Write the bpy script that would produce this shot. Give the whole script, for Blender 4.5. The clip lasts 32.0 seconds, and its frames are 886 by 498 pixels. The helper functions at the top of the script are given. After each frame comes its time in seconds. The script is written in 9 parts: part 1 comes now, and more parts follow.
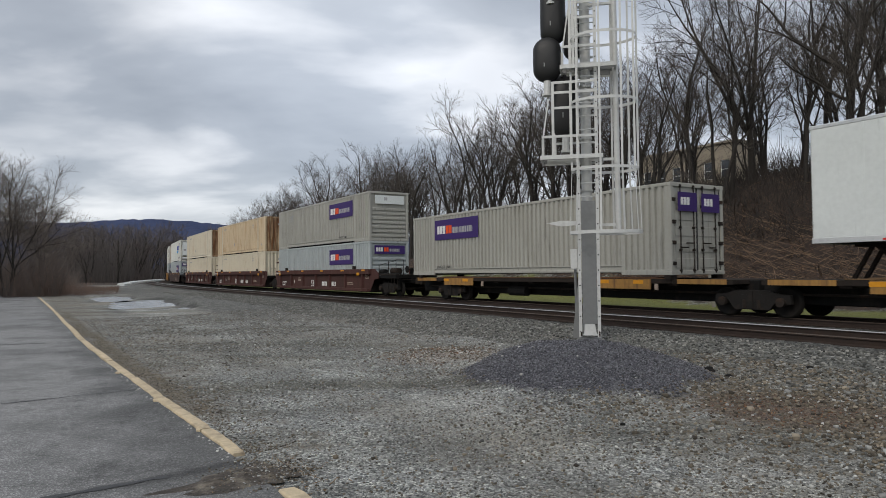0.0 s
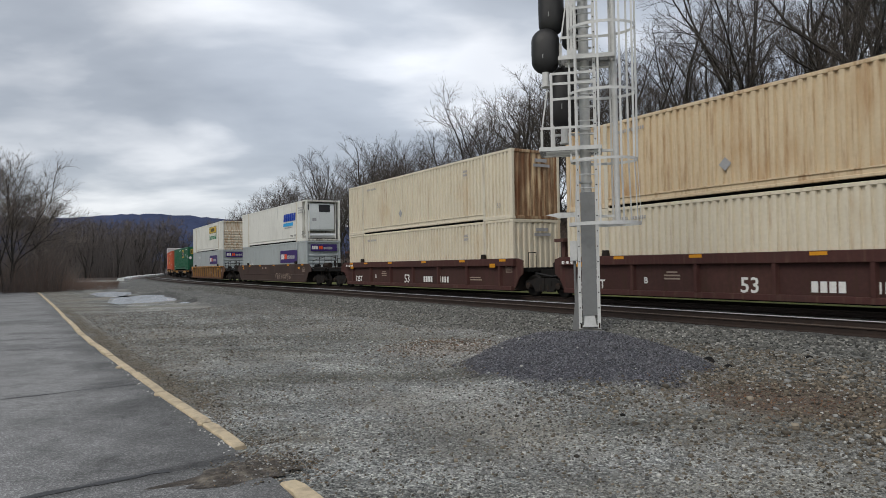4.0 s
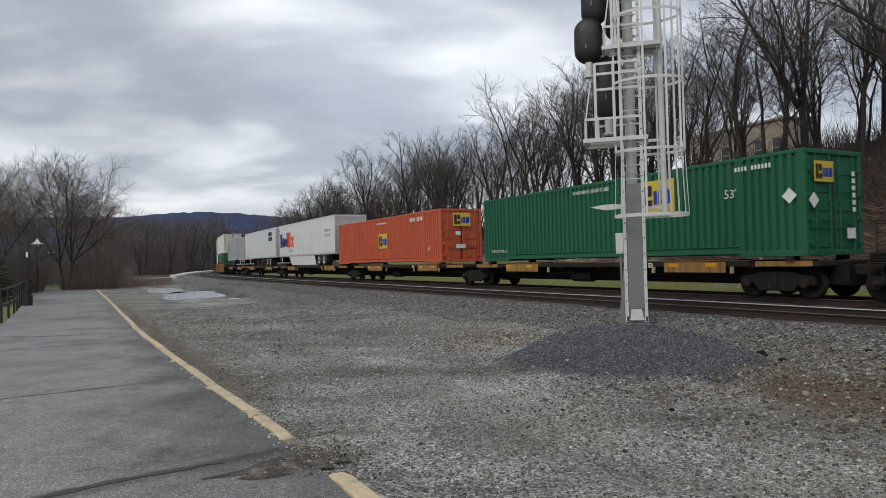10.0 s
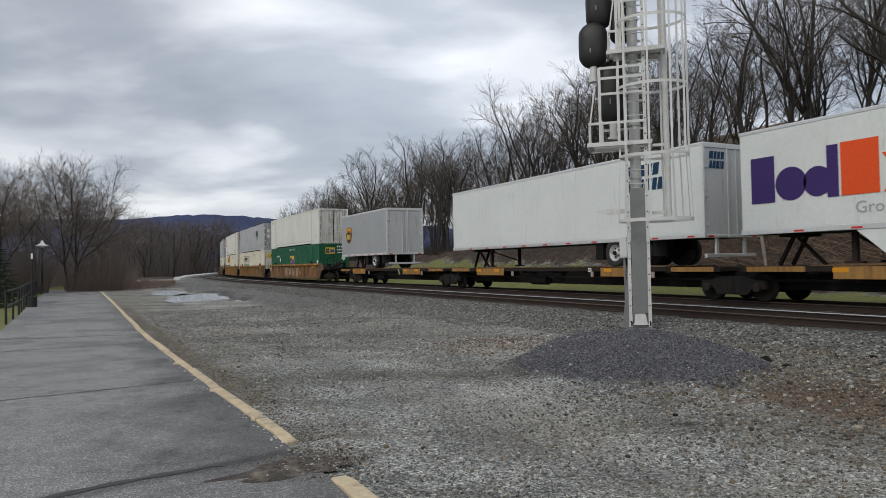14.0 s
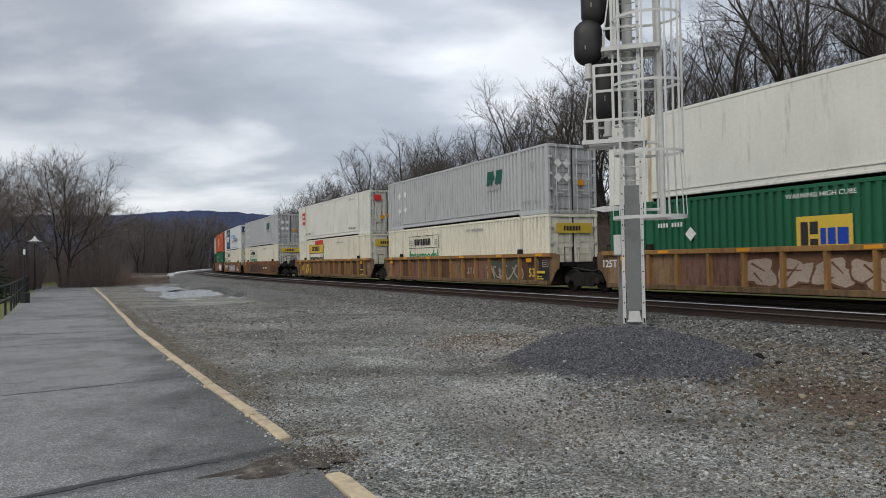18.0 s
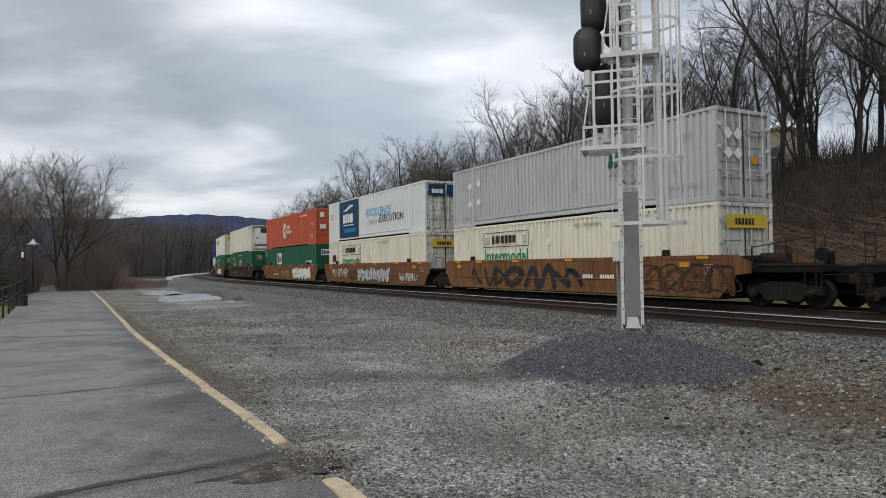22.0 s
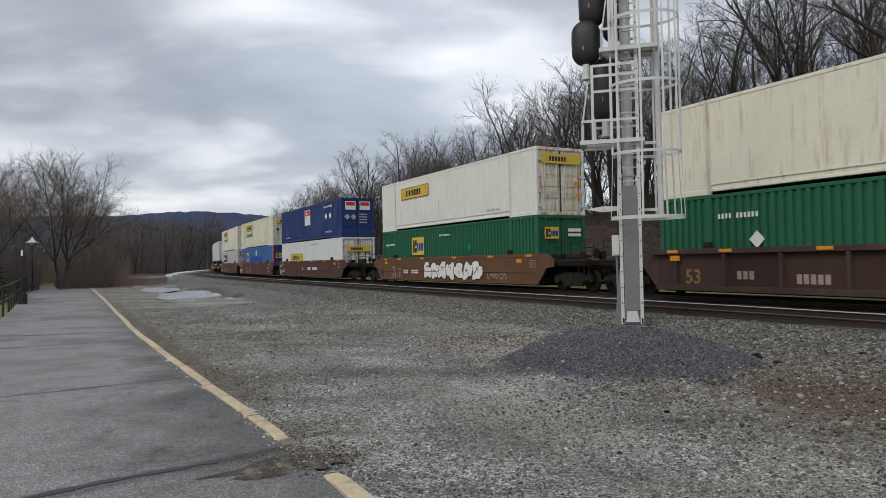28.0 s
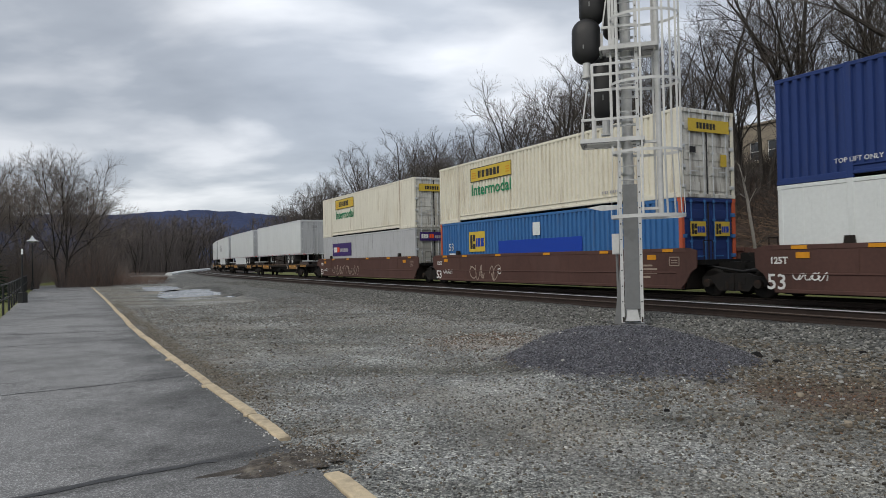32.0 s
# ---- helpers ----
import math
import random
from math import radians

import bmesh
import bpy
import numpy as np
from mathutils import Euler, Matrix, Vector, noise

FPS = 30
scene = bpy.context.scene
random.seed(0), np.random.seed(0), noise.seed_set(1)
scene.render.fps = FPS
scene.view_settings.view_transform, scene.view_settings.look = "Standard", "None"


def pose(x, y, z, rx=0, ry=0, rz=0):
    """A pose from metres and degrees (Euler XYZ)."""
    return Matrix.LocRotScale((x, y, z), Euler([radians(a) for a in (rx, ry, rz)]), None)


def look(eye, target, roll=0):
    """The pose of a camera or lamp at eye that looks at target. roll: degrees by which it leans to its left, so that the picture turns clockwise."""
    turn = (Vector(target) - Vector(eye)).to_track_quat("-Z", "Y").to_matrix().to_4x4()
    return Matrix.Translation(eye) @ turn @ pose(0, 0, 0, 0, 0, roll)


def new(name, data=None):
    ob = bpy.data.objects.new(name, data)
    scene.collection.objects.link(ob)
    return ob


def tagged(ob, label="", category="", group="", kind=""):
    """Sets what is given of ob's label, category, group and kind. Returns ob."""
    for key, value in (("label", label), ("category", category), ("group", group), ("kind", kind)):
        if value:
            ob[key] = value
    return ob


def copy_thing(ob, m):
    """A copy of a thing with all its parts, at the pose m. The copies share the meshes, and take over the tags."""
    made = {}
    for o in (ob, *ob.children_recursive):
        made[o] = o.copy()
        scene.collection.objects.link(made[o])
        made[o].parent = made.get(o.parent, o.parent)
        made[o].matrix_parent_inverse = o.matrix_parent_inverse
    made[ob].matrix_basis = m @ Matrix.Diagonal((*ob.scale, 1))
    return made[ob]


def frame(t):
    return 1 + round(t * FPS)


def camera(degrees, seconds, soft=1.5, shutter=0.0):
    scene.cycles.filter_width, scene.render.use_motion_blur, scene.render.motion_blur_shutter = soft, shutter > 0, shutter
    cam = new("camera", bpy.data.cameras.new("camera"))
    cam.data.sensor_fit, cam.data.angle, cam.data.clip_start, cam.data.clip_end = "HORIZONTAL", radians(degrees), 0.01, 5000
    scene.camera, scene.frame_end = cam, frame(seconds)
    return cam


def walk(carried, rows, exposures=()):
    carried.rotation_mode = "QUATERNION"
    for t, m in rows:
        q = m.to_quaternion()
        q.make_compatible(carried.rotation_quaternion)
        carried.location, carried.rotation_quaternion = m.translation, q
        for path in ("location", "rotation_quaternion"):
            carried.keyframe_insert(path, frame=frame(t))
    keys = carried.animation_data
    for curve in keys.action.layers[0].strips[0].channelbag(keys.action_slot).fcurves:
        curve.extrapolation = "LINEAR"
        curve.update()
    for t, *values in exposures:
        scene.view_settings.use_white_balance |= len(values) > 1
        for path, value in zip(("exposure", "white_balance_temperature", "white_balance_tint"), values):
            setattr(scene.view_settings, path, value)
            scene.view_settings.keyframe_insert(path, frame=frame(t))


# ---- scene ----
# Camera: held by hand at one spot, it only turns a little.
EYE = 1.65
cam = camera(66.87, 32.0, soft=0.65, shutter=0.08)
TURNS = [
    (0.0, 0.0, 1.92, -0.53), (0.5, 0.05, 1.72, -0.81), (1.0, -0.08, 1.6, -0.82), (1.5, -0.09, 1.58, -0.51),
    (2.0, -0.22, 1.48, -0.64), (2.5, -0.19, 1.29, -0.65), (3.0, -0.29, 1.27, -0.7), (3.5, -0.18, 1.29, -0.82),
    (5.5, 0.15, 1.21, -1.04), (6.0, 0.08, 1.18, -0.98), (6.5, -0.02, 1.36, -0.79), (7.0, 0.05, 1.25, 0.94),
    (7.5, 0.7, 0.37, 0.89), (8.0, 0.52, 0.6, 0.37), (8.5, 0.36, 0.75, -0.08), (9.0, 1.01, 0.93, -0.92),
    (9.5, 3.2, 0.88, -1.91), (10.0, 3.69, 0.87, -1.53), (10.5, 3.9, 0.92, -1.26), (11.0, 3.8, 1.01, -1.28),
    (11.5, 3.88, 1.06, -1.2), (12.0, 4.45, 1.03, -1.23), (12.5, 4.4, 1.03, -1.28), (13.0, 4.29, 1.02, -1.45),
    (13.5, 4.17, 1.16, -1.24), (14.0, 3.99, 1.19, -1.24), (14.5, 4.06, 1.12, -1.02), (16.5, 3.84, 0.86, -0.81),
    (17.0, 3.77, 0.74, -0.79), (17.5, 3.68, 0.85, -1.01), (18.0, 3.53, 0.9, -1.1), (18.5, 3.45, 1.14, -1.08),
    (19.0, 3.36, 1.34, -0.63), (19.5, 3.48, 1.27, -0.65), (20.0, 3.58, 1.17, -0.88), (20.5, 3.65, 1.1, -0.78),
    (21.0, 3.75, 1.31, -0.88), (21.5, 3.51, 1.36, -1.29), (22.0, 3.42, 1.34, -0.79), (22.5, 3.51, 1.34, -0.92),
    (23.0, 3.51, 1.35, -1.15), (23.5, 3.59, 1.14, -1.23), (24.0, 3.78, 1.17, -1.21), (24.5, 3.75, 1.24, -1.38),
    (26.5, 3.03, 0.86, -1.74), (27.0, 3.13, 0.92, -1.39), (27.5, 3.49, 0.9, -1.35), (28.0, 3.38, 0.94, -1.19),
    (28.5, 3.1, 0.98, -1.4), (29.0, 2.97, 0.92, -1.35), (29.5, 2.91, 1.02, -1.23), (30.0, 3.14, 0.99, -0.85),
    (30.5, 3.18, 0.71, -1.3), (31.0, 3.51, 0.71, -0.96), (31.5, 3.42, 0.79, -1.39), (32.0, 3.39, 0.83, -1.18),
]
walk(cam, [(t, pose(0, 0, EYE, 90 + pitch, 0, yaw) @ pose(0, 0, 0, 0, 0, roll)) for t, yaw, pitch, roll in TURNS])

# ---- the line of the tracks: straight, then a wide curve to the right ----
HEAD = radians(122.07)
U = Vector((math.cos(HEAD), math.sin(HEAD)))      # along the track, away from the camera
N = Vector((U.y, -U.x))                           # across it, away from the camera
LC, BEND, RADIUS, RAIL = 18.285, 62.43, 431.6, 0.31


def along(s, o=0.0):
    """World x, y and heading at s metres along the train's track, o metres beyond its middle."""
    a = max(s - BEND, 0) / RADIUS
    p = U * (min(s, BEND) + RADIUS * math.sin(a)) + N * (LC + RADIUS * (1 - math.cos(a)))
    across = N * math.cos(a) - U * math.sin(a)
    p = p + across * o
    return p.x, p.y, HEAD - a


def to_track(x, y):
    """Where a place lies along and across the track."""
    a, b = x * U.x + y * U.y, x * N.x + y * N.y - LC
    if a <= BEND:
        return a, b
    dx, dy = a - BEND, RADIUS - b
    return BEND + RADIUS * math.atan2(dx, dy), RADIUS - math.hypot(dx, dy)


def run(t):
    """How far the train has come at t seconds, counted back from 16 s."""
    q = (t - 16) / 16
    return -204.77 * q + 2.791 * q ** 2 + -0.845 * q ** 3 + -0.479 * q ** 4


# ---- light: an overcast winter day ----
world = bpy.data.worlds.new("overcast_sky")
scene.world = world
world.use_nodes = True


def sky_nodes():
    nt = world.node_tree
    nt.nodes.clear()
    L, A = nt.links.new, nt.nodes.new
    out, back = A("ShaderNodeOutputWorld"), A("ShaderNodeBackground")
    tc, mp = A("ShaderNodeTexCoord"), A("ShaderNodeMapping")
    sky = A("ShaderNodeTexSky")
    sky.sky_type, sky.sun_disc, sky.sun_elevation, sky.sun_rotation = "NISHITA", False, radians(46), radians(-146)
    sep = A("ShaderNodeSeparateXYZ")
    L(tc.outputs["Generated"], sep.inputs[0])
    # flatten the direction on to a cloud layer, so that the bands close up towards the horizon
    up = A("ShaderNodeMath"); up.operation = "MAXIMUM"; up.inputs[1].default_value = 0.0
    L(sep.outputs["Z"], up.inputs[0])
    add = A("ShaderNodeMath"); add.operation = "ADD"; add.inputs[1].default_value = 0.20
    L(up.outputs[0], add.inputs[0])
    div = A("ShaderNodeVectorMath"); div.operation = "DIVIDE"
    com = A("ShaderNodeCombineXYZ")
    for i in range(3):
        L(add.outputs[0], com.inputs[i])
    L(tc.outputs["Generated"], div.inputs[0]); L(com.outputs[0], div.inputs[1])
    mp.inputs["Rotation"].default_value = (0, 0, radians(12))
    mp.inputs["Scale"].default_value = (0.62, 0.85, 0.4)
    mp.inputs["Location"].default_value = (1.45, 0.9, 0)
    L(div.outputs[0], mp.inputs["Vector"])
    n1, n2 = A("ShaderNodeTexNoise"), A("ShaderNodeTexNoise")
    n1.inputs["Scale"].default_value, n1.inputs["Detail"].default_value, n1.inputs["Roughness"].default_value = 1.9, 5, 0.45
    n1.inputs["Distortion"].default_value = 0.25
    n2.inputs["Scale"].default_value, n2.inputs["Detail"].default_value = 5.5, 5
    for n in (n1, n2):
        L(mp.outputs[0], n.inputs["Vector"])
    mix = A("ShaderNodeMix"); mix.data_type = "FLOAT"; mix.inputs["Factor"].default_value = 0.13
    L(n1.outputs["Fac"], mix.inputs["A"]); L(n2.outputs["Fac"], mix.inputs["B"])
    ramp = A("ShaderNodeValToRGB")
    e = ramp.color_ramp.elements
    e[0].position, e[0].color = 0.34, (0.365, 0.40, 0.455, 1)
    e[1].position, e[1].color = 0.64, (0.91, 0.93, 0.965, 1)
    m = ramp.color_ramp.elements.new(0.5); m.color = (0.515, 0.553, 0.61, 1)
    L(mix.outputs["Result"], ramp.inputs[0])
    # brighter band low over the horizon
    low = A("ShaderNodeMapRange")
    low.inputs["From Min"].default_value, low.inputs["From Max"].default_value = 0.05, 0.12
    low.inputs["To Min"].default_value, low.inputs["To Max"].default_value = 0.28, 0.0
    L(sep.outputs["Z"], low.inputs["Value"])
    glow = A("ShaderNodeMix"); glow.data_type = "RGBA"
    glow.inputs["B"].default_value = (0.86, 0.87, 0.88, 1)
    L(low.outputs["Result"], glow.inputs["Factor"]); L(ramp.outputs["Color"], glow.inputs["A"])
    # a darker bank of cloud part of the way up
    bank = A("ShaderNodeValToRGB")
    be = bank.color_ramp.elements
    be[0].position, be[0].color = 0.10, (1, 1, 1, 1)
    be[1].position, be[1].color = 0.46, (1.0, 1.0, 1.0, 1)
    for p, v in ((0.17, 0.84), (0.28, 0.84)):
        be.new(p).color = (v, v * 1.01, v * 1.03, 1)
    L(sep.outputs["Z"], bank.inputs[0])
    mulb = A("ShaderNodeVectorMath"); mulb.operation = "MULTIPLY"
    # thinner cloud towards the east
    side = A("ShaderNodeMapRange")
    side.inputs["From Min"].default_value, side.inputs["From Max"].default_value = -0.55, 0.10
    side.inputs["To Min"].default_value, side.inputs["To Max"].default_value = 0.88, 1.08
    L(sep.outputs["X"], side.inputs["Value"])
    lean = A("ShaderNodeVectorMath"); lean.operation = "SCALE"
    L(glow.outputs["Result"], lean.inputs[0]); L(side.outputs["Result"], lean.inputs["Scale"])
    L(lean.outputs[0], mulb.inputs[0]); L(bank.outputs["Color"], mulb.inputs[1])
    patch = A("ShaderNodeVectorMath"); patch.operation = "DOT_PRODUCT"
    patch.inputs[1].default_value = Vector((-0.17, 0.93, 0.33)).normalized()
    L(tc.outputs["Generated"], patch.inputs[0])
    thin = A("ShaderNodeMapRange"); thin.interpolation_type = "SMOOTHSTEP"
    thin.inputs["From Min"].default_value, thin.inputs["From Max"].default_value = 0.968, 0.998
    thin.inputs["To Min"].default_value, thin.inputs["To Max"].default_value = 1.0, 1.22
    L(patch.outputs["Value"], thin.inputs["Value"])
    lit = A("ShaderNodeVectorMath"); lit.operation = "SCALE"
    L(mulb.outputs[0], lit.inputs[0]); L(thin.outputs["Result"], lit.inputs["Scale"])
    tint = A("ShaderNodeVectorMath"); tint.operation = "SCALE"; tint.inputs["Scale"].default_value = 0.014
    L(sky.outputs["Color"], tint.inputs[0])
    both = A("ShaderNodeVectorMath"); both.operation = "ADD"
    L(lit.outputs[0], both.inputs[0]); L(tint.outputs[0], both.inputs[1])
    L(both.outputs[0], back.inputs["Color"])
    back.inputs["Strength"].default_value = 1.0
    L(back.outputs[0], out.inputs["Surface"])


sky_nodes()
sun = new("sun", bpy.data.lights.new("sun", "SUN"))
sun.data.energy, sun.data.angle, sun.data.color = 1.45, radians(30), (1.0, 0.93, 0.83)
sun.matrix_world = look((-40, -60, 75), (0, 0, 0))
scene.view_settings.exposure = 0.0


# ---- materials ----
def mat(name, color, rough=0.7, metal=0.0, var=0.25, scale=6.0, bump=0.0, bump_scale=40.0, stain=None, amount=0.0, streak=0.0, blotch=None, spec=None):
    """A surface: grain and blotches in its own colour, stains of another, runs down it, and fine relief."""
    m = bpy.data.materials.new(name)
    m.use_nodes = True
    nt = m.node_tree
    b = nt.nodes["Principled BSDF"]
    A, L = nt.nodes.new, nt.links.new
    tc = A("ShaderNodeTexCoord")
    co = tc.outputs["Object"]
    if streak:
        one, shift = A("ShaderNodeObjectInfo"), A("ShaderNodeVectorMath")
        shift.operation = "MULTIPLY_ADD"
        shift.inputs[0].default_value = (31.0, 17.0, 0.0)
        L(one.outputs["Random"], shift.inputs[1]); L(co, shift.inputs[2])
        co = shift.outputs[0]
    big, fine = A("ShaderNodeTexNoise"), A("ShaderNodeTexNoise")
    big.inputs["Scale"].default_value, big.inputs["Detail"].default_value = scale * 0.12, 5
    fine.inputs["Scale"].default_value, fine.inputs["Detail"].default_value = scale * 2, 6
    L(co, big.inputs["Vector"]); L(co, fine.inputs["Vector"])
    s = A("ShaderNodeMath"); s.operation = "ADD"
    L(big.outputs["Fac"], s.inputs[0]); L(fine.outputs["Fac"], s.inputs[1])
    r = A("ShaderNodeMapRange")
    r.inputs["From Min"].default_value, r.inputs["From Max"].default_value = 0.6, 1.4
    r.inputs["To Min"].default_value, r.inputs["To Max"].default_value = 1 - var, 1 + var
    L(s.outputs[0], r.inputs["Value"])
    sc = A("ShaderNodeVectorMath"); sc.operation = "SCALE"
    sc.inputs[0].default_value = color
    L(r.outputs["Result"], sc.inputs["Scale"])
    last = sc.outputs[0]
    if stain:
        n = A("ShaderNodeTexNoise")
        n.inputs["Scale"].default_value, n.inputs["Detail"].default_value, n.inputs["Roughness"].default_value = 1.0, 8, 0.65
        mp = A("ShaderNodeMapping")
        k = scale * 0.35
        mp.inputs["Scale"].default_value = (k * (1 + 3 * streak), k * (1 + 3 * streak), k * (1 - 0.85 * streak))
        L(co, mp.inputs["Vector"]); L(mp.outputs[0], n.inputs["Vector"])
        f = A("ShaderNodeMapRange")
        f.inputs["From Min"].default_value, f.inputs["From Max"].default_value = 0.62 - 0.3 * amount, 0.82 - 0.25 * amount
        f.inputs["To Max"].default_value = min(1, 0.45 + amount)
        L(n.outputs["Fac"], f.inputs["Value"])
        mx = A("ShaderNodeMix"); mx.data_type = "RGBA"
        mx.inputs["B"].default_value = (*stain, 1)
        L(f.outputs["Result"], mx.inputs["Factor"]); L(last, mx.inputs["A"])
        last = mx.outputs["Result"]
    if blotch:
        n = A("ShaderNodeTexNoise")
        n.inputs["Scale"].default_value, n.inputs["Detail"].default_value, n.inputs["Roughness"].default_value = 1.0, 7, 0.58
        mp = A("ShaderNodeMapping")
        mp.inputs["Scale"].default_value = (0.55, 0.9, 0.28)
        L(co, mp.inputs["Vector"]); L(mp.outputs[0], n.inputs["Vector"])
        f = A("ShaderNodeMapRange")
        f.inputs["From Min"].default_value, f.inputs["From Max"].default_value, f.inputs["To Max"].default_value = 0.66 - 0.3 * blotch[1], 0.84 - 0.22 * blotch[1], min(0.9, 0.35 + blotch[1])
        L(n.outputs["Fac"], f.inputs["Value"])
        mx = A("ShaderNodeMix"); mx.data_type = "RGBA"
        mx.inputs["B"].default_value = (*blotch[0], 1)
        L(f.outputs["Result"], mx.inputs["Factor"]); L(last, mx.inputs["A"])
        last = mx.outputs["Result"]
    L(last, b.inputs["Base Color"])
    rr = A("ShaderNodeMapRange")
    rr.inputs["To Min"].default_value, rr.inputs["To Max"].default_value = max(0.02, rough - 0.12), min(1, rough + 0.12)
    L(fine.outputs["Fac"], rr.inputs["Value"]); L(rr.outputs["Result"], b.inputs["Roughness"])
    b.inputs["Metallic"].default_value = metal
    if spec is not None:
        b.inputs["Specular IOR Level"].default_value = spec
    if bump:
        bn, bp = A("ShaderNodeTexNoise"), A("ShaderNodeBump")
        bn.inputs["Scale"].default_value, bn.inputs["Detail"].default_value = bump_scale, 6
        bp.inputs["Strength"].default_value, bp.inputs["Distance"].default_value = min(1, bump), 0.02
        L(co, bn.inputs["Vector"]); L(bn.outputs["Fac"], bp.inputs["Height"]); L(bp.outputs["Normal"], b.inputs["Normal"])
    return m


RUST = (0.16, 0.065, 0.025)
GRIME = (0.09, 0.085, 0.075)
M = {}


def paint(key, color, stain=GRIME, amount=0.25, rough=0.5, streak=0.8, var=0.08, blotch=None):
    M[key] = mat(key + "_paint", color, rough, 0, var, 5, 0.05, 30, stain, amount, streak, blotch, spec=0.25)


paint("grey_box", (0.365, 0.36, 0.325), amount=0.24, blotch=((0.32, 0.31, 0.27), 0.35))
paint("cream_box", (0.66, 0.60, 0.475), stain=(0.33, 0.21, 0.11), amount=0.22, blotch=((0.52, 0.37, 0.21), 0.25))
paint("rusty_cream", (0.63, 0.51, 0.345), stain=(0.30, 0.15, 0.06), amount=0.36, blotch=((0.40, 0.22, 0.09), 0.42))
paint("rusted_end", (0.60, 0.46, 0.29), stain=(0.17, 0.075, 0.03), amount=0.85, blotch=((0.13, 0.055, 0.025), 0.85))
paint("grimy_white", (0.62, 0.61, 0.56), stain=(0.12, 0.095, 0.07), amount=0.50, blotch=((0.36, 0.31, 0.24), 0.35))
paint("grimy_grey", (0.42, 0.425, 0.43), stain=(0.15, 0.14, 0.13), amount=0.50, blotch=((0.24, 0.235, 0.23), 0.35))
paint("white_box", (0.69, 0.69, 0.64), amount=0.16, blotch=((0.54, 0.53, 0.47), 0.3))
paint("ivory_box", (0.71, 0.68, 0.57), stain=(0.30, 0.22, 0.13), amount=0.24, blotch=((0.56, 0.49, 0.36), 0.3))
paint("pale_grey_box", (0.45, 0.46, 0.47), amount=0.22, blotch=((0.37, 0.375, 0.37), 0.35))
paint("blue_grey_box", (0.385, 0.42, 0.425), amount=0.2, blotch=((0.34, 0.355, 0.34), 0.35))
paint("green_box", (0.018, 0.112, 0.058), stain=(0.05, 0.09, 0.06), amount=0.24, blotch=((0.035, 0.12, 0.075), 0.35))
paint("orange_box", (0.50, 0.105, 0.05), stain=(0.26, 0.08, 0.05), amount=0.35)
paint("navy_box", (0.022, 0.045, 0.16), stain=(0.06, 0.07, 0.12), amount=0.15)
paint("blue_box", (0.045, 0.15, 0.36), stain=(0.08, 0.10, 0.14), amount=0.25)
paint("trailer_white", (0.66, 0.69, 0.68), amount=0.06, rough=0.35)
paint("trailer_grey", (0.34, 0.355, 0.37), amount=0.15, rough=0.4)
paint("dirty_white", (0.66, 0.62, 0.52), stain=(0.36, 0.19, 0.07), amount=0.62)
paint("maroon_car", (0.068, 0.028, 0.024), stain=(0.11, 0.065, 0.05), amount=0.35, rough=0.75, var=0.2, blotch=((0.055, 0.030, 0.027), 0.45))
paint("brown_car", (0.086, 0.045, 0.037), stain=(0.06, 0.035, 0.028), amount=0.3, rough=0.75, var=0.2, blotch=((0.112, 0.063, 0.053), 0.45))
paint("dark_brown_car", (0.054, 0.035, 0.030), stain=(0.085, 0.055, 0.042), amount=0.3, rough=0.75, var=0.2, blotch=((0.085, 0.055, 0.042), 0.45))
paint("rust_car", (0.125, 0.066, 0.038), stain=(0.10, 0.045, 0.025), amount=0.5, rough=0.85, var=0.25, blotch=((0.17, 0.085, 0.05), 0.45))
paint("yellow_car", (0.175, 0.108, 0.056), stain=(0.085, 0.058, 0.036), amount=0.7, rough=0.8, var=0.25)
paint("gold_rail", (0.27, 0.15, 0.055), stain=(0.13, 0.07, 0.035), amount=0.4, rough=0.8, var=0.2)
paint("gold_plate", (0.31, 0.17, 0.052), stain=(0.12, 0.07, 0.04), amount=0.45, rough=0.75, var=0.2)
paint("stained_post", (0.60, 0.56, 0.46), stain=(0.22, 0.12, 0.055), amount=0.42)
paint("tan_car", (0.20, 0.092, 0.037), stain=(0.085, 0.042, 0.024), amount=0.65, rough=0.8, var=0.2, blotch=((0.115, 0.052, 0.026), 0.45))


def sheet(key, *tones):
    """Side sheets of the ribbed cars: every one faded and rusted to its own tone."""
    m = mat(key + "_paint", tones[0], 0.85, 0, 0.25, 5, 0.08, 30, (0.055, 0.032, 0.022), 0.45, 0.7, spec=0.2)
    nt = m.node_tree
    one, r = nt.nodes.new("ShaderNodeObjectInfo"), nt.nodes.new("ShaderNodeValToRGB")
    r.color_ramp.interpolation = "CONSTANT"
    e = r.color_ramp.elements
    while len(e) < len(tones):
        e.new(0.5)
    for i, (q, c) in enumerate(zip(e, tones)):
        q.position, q.color = i / len(tones), (*c, 1)
    nt.links.new(one.outputs["Random"], r.inputs[0])
    for n in nt.nodes:
        if n.bl_idname == "ShaderNodeVectorMath" and n.operation == "SCALE":
            nt.links.new(r.outputs["Color"], n.inputs[0])
    M[key] = m


